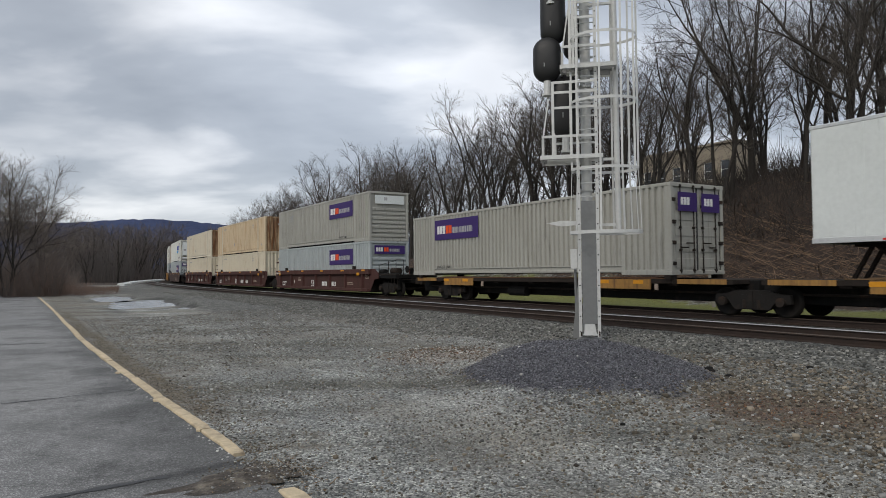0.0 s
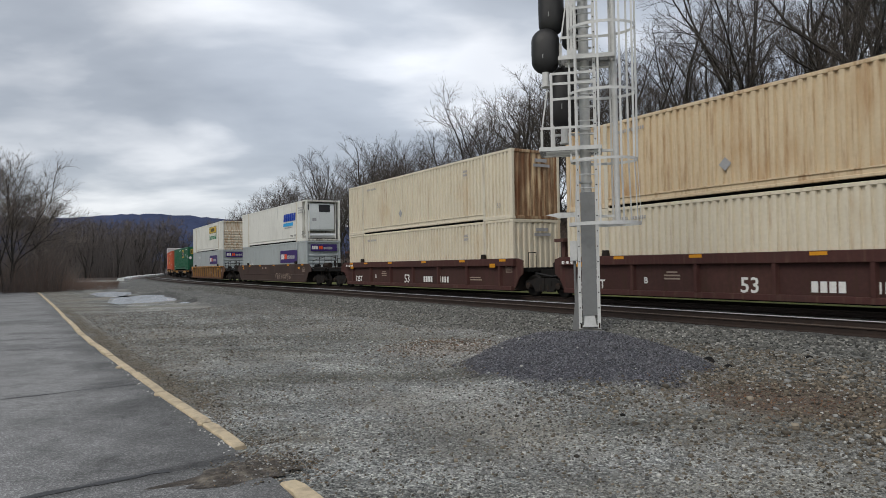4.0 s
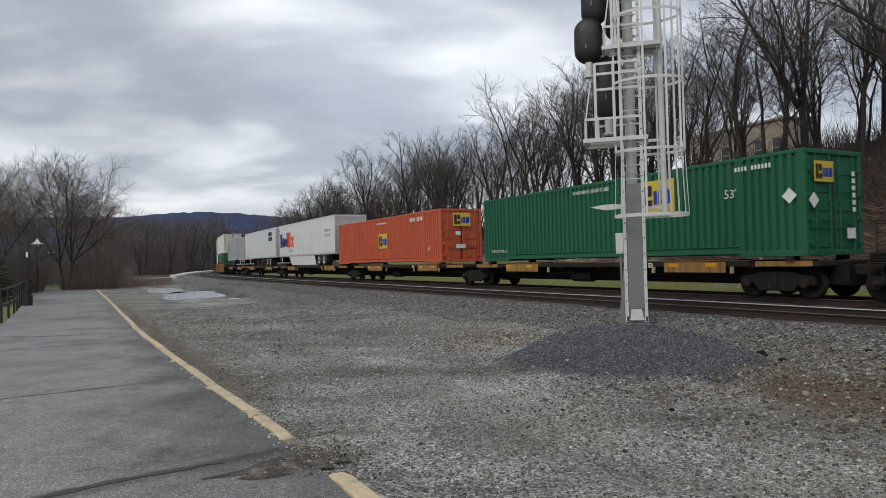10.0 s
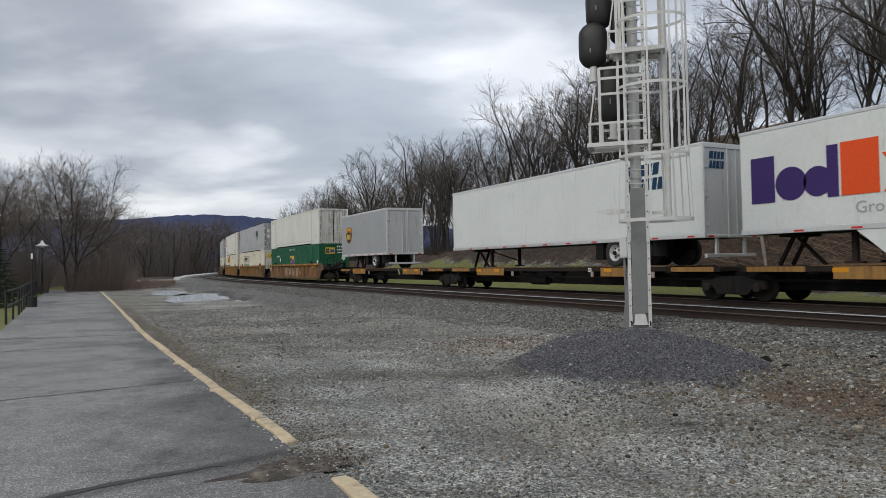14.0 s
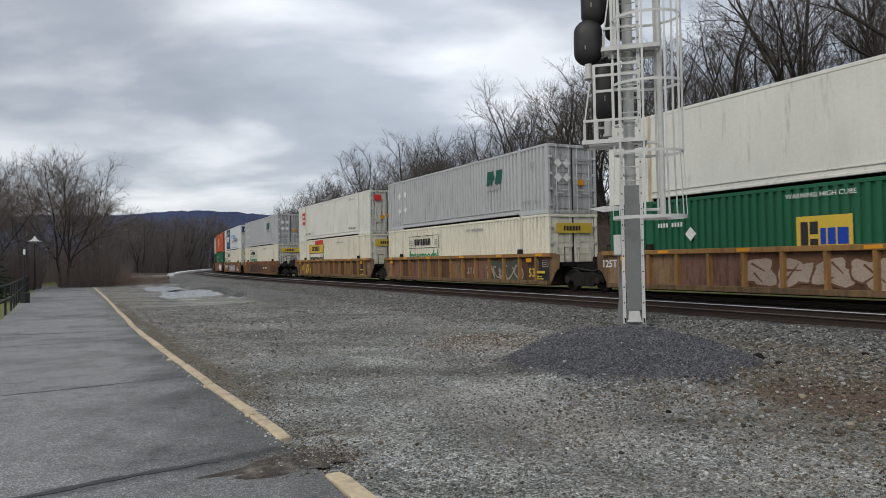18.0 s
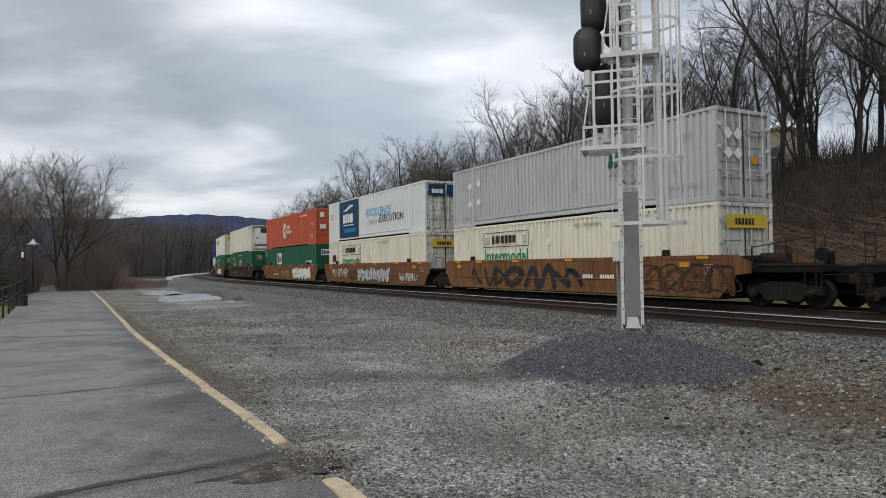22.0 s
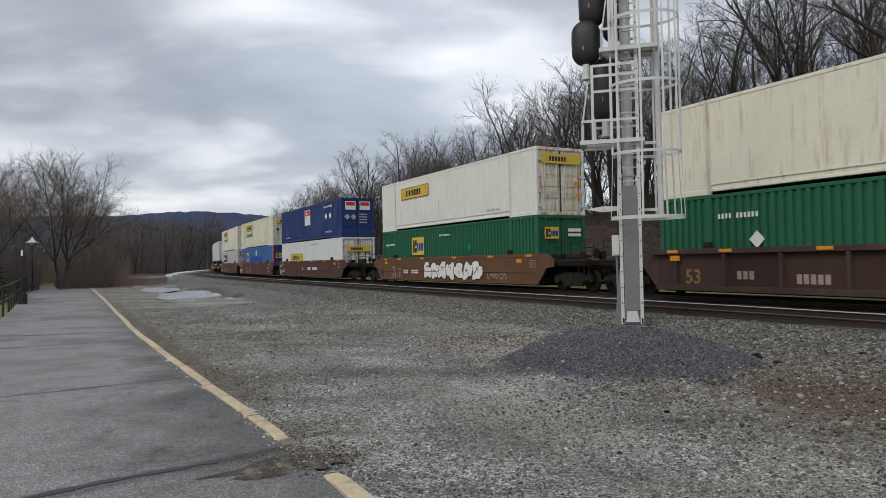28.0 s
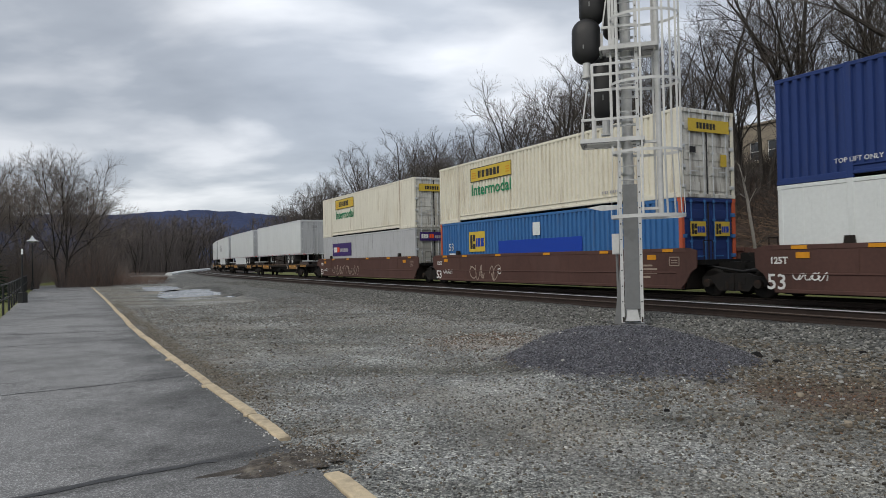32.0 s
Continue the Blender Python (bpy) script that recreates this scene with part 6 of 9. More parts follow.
def parcel_panel(box, d, z, w=3.65, h=0.95, faint=True):
    """Purple panel with pale and orange-red blocks."""
    mark(box, "logo_panel", [(0, 0, w, h)], "purple_mark", d, z, label="purple logo panel")
    k = h * 0.40
    mark(box, "logo_mark", glyphs((0.55, 0.55, 0.6), k, 0.1, x=w * 0.06, y=h * 0.3), "white_mark", d, z, 0.004)
    mark(box, "logo_mark", glyphs((0.6, 0.62), k, 0.08, x=w * 0.06 + k * 2.05, y=h * 0.3), "red_orange_mark", d, z, 0.004)
    mark(box, "logo_mark", glyphs((0.7, 0.5, 0.2, 0.3, 0.2, 0.7, 0.5, 0.5, 0.5, 0.2), k * 0.72, 0.18, x=w * 0.43, y=h * 0.3), "grey_mark", d, z, 0.004)


def parcel_end(box):
    end_mark(box, "logo_panel", [(0, 0, 2.0, 0.5)], "purple_mark", 1.0, 2.15)
    end_mark(box, "logo_mark", glyphs((0.55, 0.5, 0.55), 0.24, 0.1, x=0.1, y=0.14), "white_mark", 1.0, 2.15, 0.004)
    end_mark(box, "logo_mark", glyphs((0.55, 0.55), 0.24, 0.1, x=0.62, y=0.14), "red_orange_mark", 1.0, 2.15, 0.004)
    end_mark(box, "logo_mark", glyphs((0.6, 0.4, 0.2, 0.3, 0.6, 0.4, 0.4), 0.17, 0.16, x=0.98, y=0.14), "grey_mark", 1.0, 2.15, 0.004)


def square_logo(box, d, z, size=1.5, ground="yellow_mark", end=False):
    """Square with a black and a blue block."""
    a = size * 0.43
    put = (lambda n, r, m, l=0.0: end_mark(box, n, r, m, d, z, l)) if end else (lambda n, r, m, l=0.0: mark(box, n, r, m, d, z, l))
    put("logo_panel", [(0, 0, size, a * 1.55)], ground)
    put("logo_mark", [(0.08 * size, 0.22 * a, 0.22 * size, 1.32 * a), (0.25 * size, 0.22 * a, 0.40 * size, 0.62 * a), (0.25 * size, 0.80 * a, 0.40 * size, 1.32 * a)], "black_mark", 0.004)
    put("logo_mark", [(0.44 * size, 0.38 * a, 0.54 * size, 1.04 * a), (0.57 * size, 0.38 * a, 0.71 * size, 1.04 * a), (0.74 * size, 0.38 * a, 0.93 * size, 1.04 * a)], "royal_mark", 0.004)


def haulier_logo(box, d, z, w=3.6, ground=None, inter=True, frame_="black_mark", red=False):
    """Framed name plate of black blocks with a small scroll at each end, and the green word under it."""
    h = w * 0.19
    if ground:
        mark(box, "logo_panel", [(0, 0, w, h)], ground, d, z)
    t = 0.03
    mark(box, "logo_frame", [(0, 0, w, t), (0, h - t, w, h), (0, 0, t, h), (w - t, 0, w, h)], frame_, d, z, 0.004)
    k = h * 0.5
    mark(box, "logo_mark", glyphs((0.5, 0.14, 0.62, 0.14, 0.7, 0.7, 0.72, 0.6), k, 0.2, x=w * 0.2, y=h * 0.25), "black_mark", d, z, 0.006)
    for x, q in ((0.03, 0.6), (0.85, -0.6)):
        mark(box, "scroll", [(w * x + (0.1 if q < 0 else 0), h * (0.25 + 0.17 * i), w * (x + 0.11), h * (0.32 + 0.17 * i), q) for i in range(3)], "grey_mark" if not ground else "amber_mark", d, z, 0.005)
    if inter:
        side_text(box, "Intermodal", w * 0.155, "green_mark" if not red else "black_mark", d + 0.04, z - w * 0.185, bold=0.012)


def end_numbers(box, y=-0.25, z=2.12):
    """Three short lines of numbers and a placard on a door."""
    end_mark(box, "number_mark", [(0.17 * i, 0.46, 0.17 * i + 0.11, 0.60) for i in range(4)] + [(0.15 * i, 0.20, 0.15 * i + 0.10, 0.34) for i in range(6)] + [(0, 0.0, 0.5, 0.07)], "white_mark", y, z)
    part("placard", Shape().prism([(0, -0.2), (0.2, 0), (0, 0.2), (-0.2, 0)], 0.0, 0.005, "z"), "white_mark", box, at=on_end(-HALF - 0.045, y - 0.55, z - 0.45))


def haulier_end(box, y=0.95, z=2.1, w=1.9):
    end_mark(box, "logo_panel", [(0, 0, w, 0.42)], "yellow_mark", y, z)
    end_mark(box, "logo_mark", glyphs((0.5, 0.6, 0.6, 0.6, 0.6, 0.5), 0.2, 0.2, x=w * 0.2, y=0.1), "black_mark", y, z, 0.004)


def diamond(box, d, z, r=0.24, material="white_mark"):
    part("placard", Shape().prism([(0, -r), (r, 0), (0, r), (-r, 0)], 0.0, 0.005, "z"), material, box, at=on_side(HALF - d, FACE, z))


# ---- running gear ----
def wheel_shape(r=0.42, wide=0.13, y=0.76):
    sh = Shape()
    prof = [(0.0, 0.06), (0.10, 0.06), (0.13, 0.02), (r - 0.09, 0.025), (r - 0.05, 0.0), (r, 0.0), (r + 0.005, wide - 0.03), (r + 0.028, wide - 0.02), (r + 0.028, wide), (0.0, wide)]
    n = 24
    vs = [(p * math.cos(2 * math.pi * i / n), -q, p * math.sin(2 * math.pi * i / n)) for p, q in prof for i in range(n)]
    fs = [(j * n + i, j * n + (i + 1) % n, (j + 1) * n + (i + 1) % n, (j + 1) * n + i) for j in range(len(prof) - 1) for i in range(n)]
    return sh.add(vs, fs)


GEAR = {}


PLANE = {}


def truck(car, x):
    """A three-piece freight truck with its middle at x on the car."""
    if not GEAR:
        GEAR["wheel"] = outward(wheel_shape().mesh("wheel", True))
        s = Shape()
        s.prism([(-1.15, 0.38), (-1.12, 0.62), (-0.80, 0.64), (-0.45, 0.74), (0.45, 0.74), (0.80, 0.64), (1.12, 0.62), (1.15, 0.38), (0.98, 0.36), (0.96, 0.48), (0.76, 0.48),
                 (0.52, 0.20), (-0.52, 0.20), (-0.76, 0.48), (-0.96, 0.48), (-0.98, 0.36)], 0.93, 1.06)
        GEAR["frame"] = outward(s.mesh("side_frame"))
        w = Shape().box(-0.42, 1.06, 0.40, 0.42, 1.075, 0.62).box(-0.05, 1.06, 0.22, 0.05, 1.10, 0.72)
        GEAR["pocket"] = outward(w.mesh("spring_pocket"))
        c = Shape()
        for i in (-0.22, 0.0, 0.22):
            c.tube((i, 1.02, 0.24), (i, 1.02, 0.48), 0.075, n=10)
        GEAR["spring"] = outward(c.mesh("spring"))
        b = Shape().tube((0, 1.02, 0.42), (0, 1.16, 0.42), 0.125, n=14)
        GEAR["cap"] = outward(b.mesh("bearing_cap"))
        GEAR["bolster"] = outward(Shape().box(-0.2, -1.0, 0.46, 0.2, 1.0, 0.72, 0.04).tube((0, 0, 0.7), (0, 0, 0.88), 0.2, n=12).mesh("bolster"))
        GEAR["axle"] = outward(Shape().tube((0, -1.0, 0.42), (0, 1.0, 0.42), 0.08, n=8).mesh("axle"))
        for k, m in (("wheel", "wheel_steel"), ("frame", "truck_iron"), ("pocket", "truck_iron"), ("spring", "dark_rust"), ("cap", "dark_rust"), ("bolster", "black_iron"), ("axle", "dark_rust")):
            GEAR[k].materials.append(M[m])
    t = empty("truck")
    t.parent = car
    t.matrix_basis = pose(x, 0, RAIL)
    for s, turn in ((1, pose(0, 0, 0)), (-1, pose(0, 0, 0, 0, 0, 180))):
        part("side_frame", GEAR["frame"], None, t, at=turn)
        if s == 1:
            part("spring_pocket", GEAR["pocket"], None, t, at=turn)
            part("spring", GEAR["spring"], None, t, at=turn)
            for dx in (-0.88, 0.88):
                part("bearing_cap", GEAR["cap"], None, t, at=pose(dx, 0, 0))
    part("bolster", GEAR["bolster"], None, t)
    for dx in (-0.88, 0.88):
        part("axle", GEAR["axle"], None, t, at=pose(dx, 0, 0))
        for s, rz in ((1, 0), (-1, 180)):
            part("wheel", GEAR["wheel"], None, t, at=pose(dx, s * 0.85, 0.42, 0, 0, rz))
    return t


def well_car(at, color, style, ends, label, posts=13, chord=0.13, rail_color=None):
    """A well for one stack. ends: (near, far) reach beyond the box: over 2.5 means a coupled end with a truck of its own,
    0 an end resting on the neighbour's truck, else one on a shared truck."""
    car = tagged(empty("well_car"), label, "rail car", "well cars of the train")
    near, far = ends
    W = 1.43
    z0, zt = RAIL + 0.24, RAIL + 1.52
    a, b = -HALF - 0.15, HALF + 0.15
    ea, eb = a - near + 0.15, b + far - 0.15
    ribs = style == "ribs"
    plane = W - 0.085 if ribs else W
    PLANE[car.name] = plane + (0.006 if ribs else 0.0)
    for s in (1, -1):
        y = s * W

        def end_line(x, k, reach):
            """The side's outline round one end, from its bottom to its top."""
            if reach > 2.5:
                e = x + k * 1.05
                return [(x - k * 0.05, z0), (x + k * 0.25, z0 + 0.30), (x + k * 0.55, RAIL + 0.92), (e, RAIL + 0.98), (e, RAIL + 1.30), (x + k * 0.85, RAIL + 1.36), (x + k * 0.6, zt)]
            return [(x - k * 0.12, z0), (x + k * 0.08, z0 + 0.20), (x + k * 0.26, RAIL + 0.74), (x + k * 0.50, RAIL + 0.90), (x + k * 0.52, zt - 0.08), (x + k * 0.2, zt)]
        out = end_line(b, 1, far) + end_line(a, -1, near)[::-1]
        part("side_sill", Shape().prism(out, s * (plane - 0.045), s * plane), color, car)
        part("top_chord", Shape().box(a - 0.1, y - s * 0.11, zt - chord, b + 0.1, y + s * (0.07 if ribs else 0.012), zt + 0.004, 0.012), rail_color or color, car)
        part("bottom_chord", Shape().box(a + 0.1, y - s * 0.14, z0 - 0.02, b - 0.1, y + s * (0.05 if ribs else 0.014), z0 + (0.15 if ribs else 0.08), 0.012), color, car)
        if s == 1:
            if ribs:
                for i in range(posts):
                    x = a + 0.9 + i * (b - a - 1.8) / (posts - 1)
                    part("side_post", Shape().prism([(x - 0.085, plane), (x + 0.085, plane), (x + 0.05, y + 0.055), (x - 0.05, y + 0.055)], z0 + 0.14, zt - chord, "z"), rail_color or color, car)
                edges = [a + 0.02] + [a + 0.9 + i * (b - a - 1.8) / (posts - 1) for i in range(posts)] + [b - 0.02]
                for x0, x1 in zip(edges, edges[1:]):
                    part("side_sheet", Shape().box(x0 + 0.04, plane - 0.01, z0 + 0.14, x1 - 0.04, plane + 0.005, zt - chord), SHEETS[color], car)
            else:
                part("fold", Shape().prism([(y, z0 + 0.47), (y + 0.022, z0 + 0.485), (y + 0.022, z0 + 0.51), (y, z0 + 0.525)], a + 0.3, b - 0.3, "x"), color, car)
                for x in (-5.9, 0, 5.9):
                    part("side_post", Shape().box(x - 0.05, y, z0 + 0.53, x + 0.05, y + 0.015, zt - 0.13), color, car)
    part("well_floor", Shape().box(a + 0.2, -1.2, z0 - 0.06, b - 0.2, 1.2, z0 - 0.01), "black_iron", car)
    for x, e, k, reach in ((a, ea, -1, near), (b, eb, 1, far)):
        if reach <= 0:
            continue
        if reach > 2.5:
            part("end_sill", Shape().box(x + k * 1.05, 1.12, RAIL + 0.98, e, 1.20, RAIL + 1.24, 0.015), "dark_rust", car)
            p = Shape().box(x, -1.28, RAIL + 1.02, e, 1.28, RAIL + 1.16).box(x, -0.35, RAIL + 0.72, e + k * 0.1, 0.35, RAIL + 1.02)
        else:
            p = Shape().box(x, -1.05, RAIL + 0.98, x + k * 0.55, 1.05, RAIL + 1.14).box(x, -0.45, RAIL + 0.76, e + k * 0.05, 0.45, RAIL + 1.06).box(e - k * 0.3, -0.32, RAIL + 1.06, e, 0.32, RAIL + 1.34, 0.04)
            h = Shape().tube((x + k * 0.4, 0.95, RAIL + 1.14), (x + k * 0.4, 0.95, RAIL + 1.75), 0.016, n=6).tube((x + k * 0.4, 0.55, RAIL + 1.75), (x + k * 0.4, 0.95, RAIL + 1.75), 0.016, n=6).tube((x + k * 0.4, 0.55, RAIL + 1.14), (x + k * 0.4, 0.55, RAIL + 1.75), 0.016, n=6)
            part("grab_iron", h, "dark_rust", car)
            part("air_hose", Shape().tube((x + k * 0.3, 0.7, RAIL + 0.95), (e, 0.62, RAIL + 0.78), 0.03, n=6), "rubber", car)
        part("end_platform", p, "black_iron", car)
        part("bulkhead", Shape().box(x, -1.30, z0, x - k * 0.08, 1.30, RAIL + 1.10), "dark_rust", car)
        if reach > 2.5:
            tx = x + k * 1.75
            truck(car, tx)
            c = Shape().box(e, -0.14, RAIL + 0.66, e + k * 0.55, 0.14, RAIL + 0.94, 0.03).box(e + k * 0.55, -0.2, RAIL + 0.66, e + k * 0.75, 0.12, RAIL + 0.96, 0.05)
            part("coupler", c, "dark_rust", car)
            g = Shape()
            for yy in (0.75, 1.2):
                g.tube((e - k * 0.15, yy, RAIL + 1.15), (e - k * 0.15, yy, RAIL + 2.0), 0.016, n=6)
            for zz in (1.4, 1.7, 2.0):
                g.tube((e - k * 0.15, 0.75, RAIL + zz), (e - k * 0.15, 1.2, RAIL + zz), 0.014, n=6)
            part("grab_ladder", g, "dark_rust", car)
            for xx, hh in ((x + k * 0.95, 0.62), (e - k * 0.95, 0.80)):
                part("stanchion", Shape().tube((xx, 1.24, RAIL + 1.15), (xx, 1.24, RAIL + 1.15 + hh), 0.022, n=6), "dark_rust", car)
            part("hand_rail", Shape().tube((x + k * 0.95, 1.24, RAIL + 1.72), (e - k * 0.15, 1.22, RAIL + 1.95), 0.016, n=6), "dark_rust", car)
            part("air_tank", Shape().tube((x + k * 0.5, 0.15, RAIL + 1.38), (x + k * 1.35, 0.15, RAIL + 1.38), 0.19, n=12), "dark_rust", car)
            part("pipe_run", Shape().tube((x + k * 0.2, 1.0, RAIL + 1.24), (e - k * 0.2, 0.9, RAIL + 1.24), 0.03, n=6).tube((e - k * 0.2, 0.9, RAIL + 1.24), (e - k * 0.2, 0.9, RAIL + 0.6), 0.03, n=6), "black_iron", car)
            part("cut_lever", Shape().tube((e + k * 0.02, 1.2, RAIL + 0.95), (e + k * 0.1, 0.2, RAIL + 0.92), 0.014, n=6).tube((e + k * 0.02, 1.2, RAIL + 0.95), (e + k * 0.02, 1.2, RAIL + 0.6), 0.014, n=6), "dark_rust", car)
            part("foot_step", Shape().box(e - k * 0.35, 1.2, RAIL + 0.45, e - k * 0.02, 1.38, RAIL + 0.48).box(e - k * 0.35, 1.36, RAIL + 0.45, e - k * 0.33, 1.38, RAIL + 1.0).box(e - k * 0.04, 1.36, RAIL + 0.45, e - k * 0.02, 1.38, RAIL + 1.0), "dark_rust", car)
            w = Shape().tube((e - k * 0.5, 0.3, RAIL + 1.48), (e - k * 0.5, 0.34, RAIL + 1.48), 0.2, n=14).tube((e - k * 0.5, 0.0, RAIL + 1.48), (e - k * 0.5, 0.3, RAIL + 1.48), 0.04, n=6)
            w.box(e - k * 0.6, -0.1, RAIL + 1.15, e - k * 0.4, 0.1, RAIL + 1.55)
            part("brake_wheel", w, "black_iron", car)
            part("walkway", Shape().box(x + k * 0.1, 0.2, RAIL + 1.18, e, 1.3, RAIL + 1.21), "dark_rust", car)
            part("air_hose", Shape().tube((e, -0.4, RAIL + 0.8), (e + k * 0.4, -0.45, RAIL + 0.42), 0.03, n=6), "rubber", car)
            part("brake_cylinder", Shape().tube((x + k * 0.25, 0.75, RAIL + 1.35), (x + k * 0.85, 0.75, RAIL + 1.35), 0.14, n=10), "black_iron", car)
        elif reach > 0.1 and k == 1:
            truck(car, x + reach - 0.15)
    # locking castings and stop blocks along the top
    for x in (-6.1, 6.1):
        part("stop_block", Shape().prism([(x - 0.13, zt), (x + 0.13, zt), (x + 0.10, zt + 0.20), (x - 0.10, zt + 0.20)], W - 0.12, W + 0.01), "dark_rust", car)
    for i, x in enumerate((-7.6, -4.6, -1.2, 2.4, 5.4, 7.4)):
        part("reflector", Shape().box(x - 0.22, W + (0.012 if style == "smooth" else 0.07), zt - 0.115, x + 0.22, W + (0.018 if style == "smooth" else 0.076), zt - 0.02), "amber_mark", car, "amber reflective strip")
    face = W + (0.02 if style == "smooth" else 0.077)
    for x in (-6.9, 7.3):
        part("reflector", Shape().box(x - 0.19, face - 0.012, zt - 0.36, x + 0.19, face, zt - 0.20), "amber_mark", car, "amber reflective plate")
    fr = plates([(0, 0, 0.42, 0.03), (0, 0.27, 0.42, 0.30), (0, 0, 0.03, 0.30), (0.39, 0, 0.42, 0.30), (0.08, 0.09, 0.34, 0.12), (0.08, 0.17, 0.34, 0.20)])
    part("stencil", fr, "faded_mark", car, "faded stencilled box", at=on_side(-7.65, PLANE[car.name] + 0.008, RAIL + 0.95))
    rides(car, at, 0.0)
    return car


def car_text(car, text, h, material, x, z, W=None):
    """x: metres from the far end of the box"""
    return part("lettering", words(text, h, material, 0, 0.008), material, car, at=on_side(HALF - x, W or PLANE[car.name] + 0.006, z))


def car_bars(car, rects, material, x, z, W=None, name="number_mark"):
    return part(name, plates(rects), material, car, at=on_side(HALF - x, W or PLANE[car.name] + 0.006, z))


def scribble(car, seed, x, z, w, h, material, n=7, thick=0.10, lift=0.0):
    """Spray-painted strokes: looping ribbons that spell nothing."""
    rng = random.Random(seed)
    step = w / n
    for i in range(n):
        cx = (i + 0.5) * step
        pts = []
        m = 26
        f1, f2, a1, a2 = rng.uniform(2.5, 6.5), rng.uniform(5, 11), rng.uniform(0, 6), rng.uniform(0, 6)
        tall = rng.uniform(0.6, 1.0)
        for j in range(m + 1):
            q = j / m
            u = cx + step * (0.62 * math.sin(f1 * q + a1) + 0.25 * (q - 0.5))
            v = h * (0.5 + 0.48 * tall * math.sin(f2 * q + a2))
            pts.append((u, min(h, max(0, v))))
        t = thick * rng.uniform(0.7, 1.3)
        vs, fs = [], []
        for j, p in enumerate(pts):
            a, b = pts[max(0, j - 1)], pts[min(m, j + 1)]
            dx, dy = b[0] - a[0], b[1] - a[1]
            l = math.hypot(dx, dy) or 1
            nx, ny = -dy / l * t / 2, dx / l * t / 2
            vs += [(p[0] + nx, p[1] + ny, lift + i * 0.0006), (p[0] - nx, p[1] - ny, lift + i * 0.0006)]
        fs = [(2 * j, 2 * j + 1, 2 * j + 3, 2 * j + 2) for j in range(m)]
        part("graffiti_stroke", Shape().add(vs, fs), material, car, "spray-painted stroke", at=on_side(HALF - x, PLANE[car.name] + 0.016, z))


def throw_up(car, seed, x, z, w, h, fill, line, n=5, thick=0.05):
    """Sprayed bubble forms in a row, each filled and outlined; they spell nothing."""
    rng = random.Random(seed)
    step = w / n
    ring = 26
    for i in range(n):
        cx, cy = (i + 0.5) * step, h * 0.5
        turn, p1, p2 = rng.uniform(-0.35, 0.35), rng.uniform(0, 6), rng.uniform(0, 6)
        hh = h * rng.uniform(0.86, 1.0)
        line_pts = []
        for j in range(ring):
            a = 2 * math.pi * j / ring
            c, q = math.cos(a), math.sin(a)
            r = 1 + 0.16 * math.sin(3 * a + p1) + 0.10 * math.sin(5 * a + p2)
            u = step * 0.56 * r * math.copysign(abs(c) ** 0.7, c)
            v = hh * 0.46 * r * math.copysign(abs(q) ** 0.7, q)
            line_pts.append((cx + u + turn * v, min(h, max(0, cy + v))))
        lift = 0.004 + i * 0.0012
        if fill:
            part("graffiti_fill", Shape().add([(cx, cy, lift)] + [(*p, lift) for p in line_pts], [(0, j + 1, (j + 1) % ring + 1) for j in range(ring)]), fill, car, "spray-painted fill", at=on_side(HALF - x, PLANE[car.name] + 0.016, z))
        vs = []
        for p in line_pts:
            d = Vector((cx - p[0], cy - p[1])).normalized() * thick * rng.uniform(0.7, 1.3)
            vs += [(*p, lift + 0.0006), (p[0] + d.x, p[1] + d.y, lift + 0.0006)]
        fs = [(2 * j, 2 * j + 1, (2 * j + 3) % (2 * ring), (2 * j + 2) % (2 * ring)) for j in range(ring)]
        for _ in range(2):
            a, b = Vector((cx + rng.uniform(-0.3, 0.0) * step, cy + rng.uniform(-0.3, 0.3) * h)), Vector((cx + rng.uniform(0.0, 0.35) * step, cy + rng.uniform(-0.3, 0.3) * h))
            o = Vector((-(b - a).y, (b - a).x)).normalized() * thick * 0.5
            k = len(vs)
            vs += [(*(a + o), lift + 0.0006), (*(b + o * 0.4), lift + 0.0006), (*(b - o * 0.4), lift + 0.0006), (*(a - o), lift + 0.0006)]
            fs.append((k, k + 1, k + 2, k + 3))
        part("graffiti_line", Shape().add(vs, fs), line, car, "spray-painted outline", at=on_side(HALF - x, PLANE[car.name] + 0.016, z))


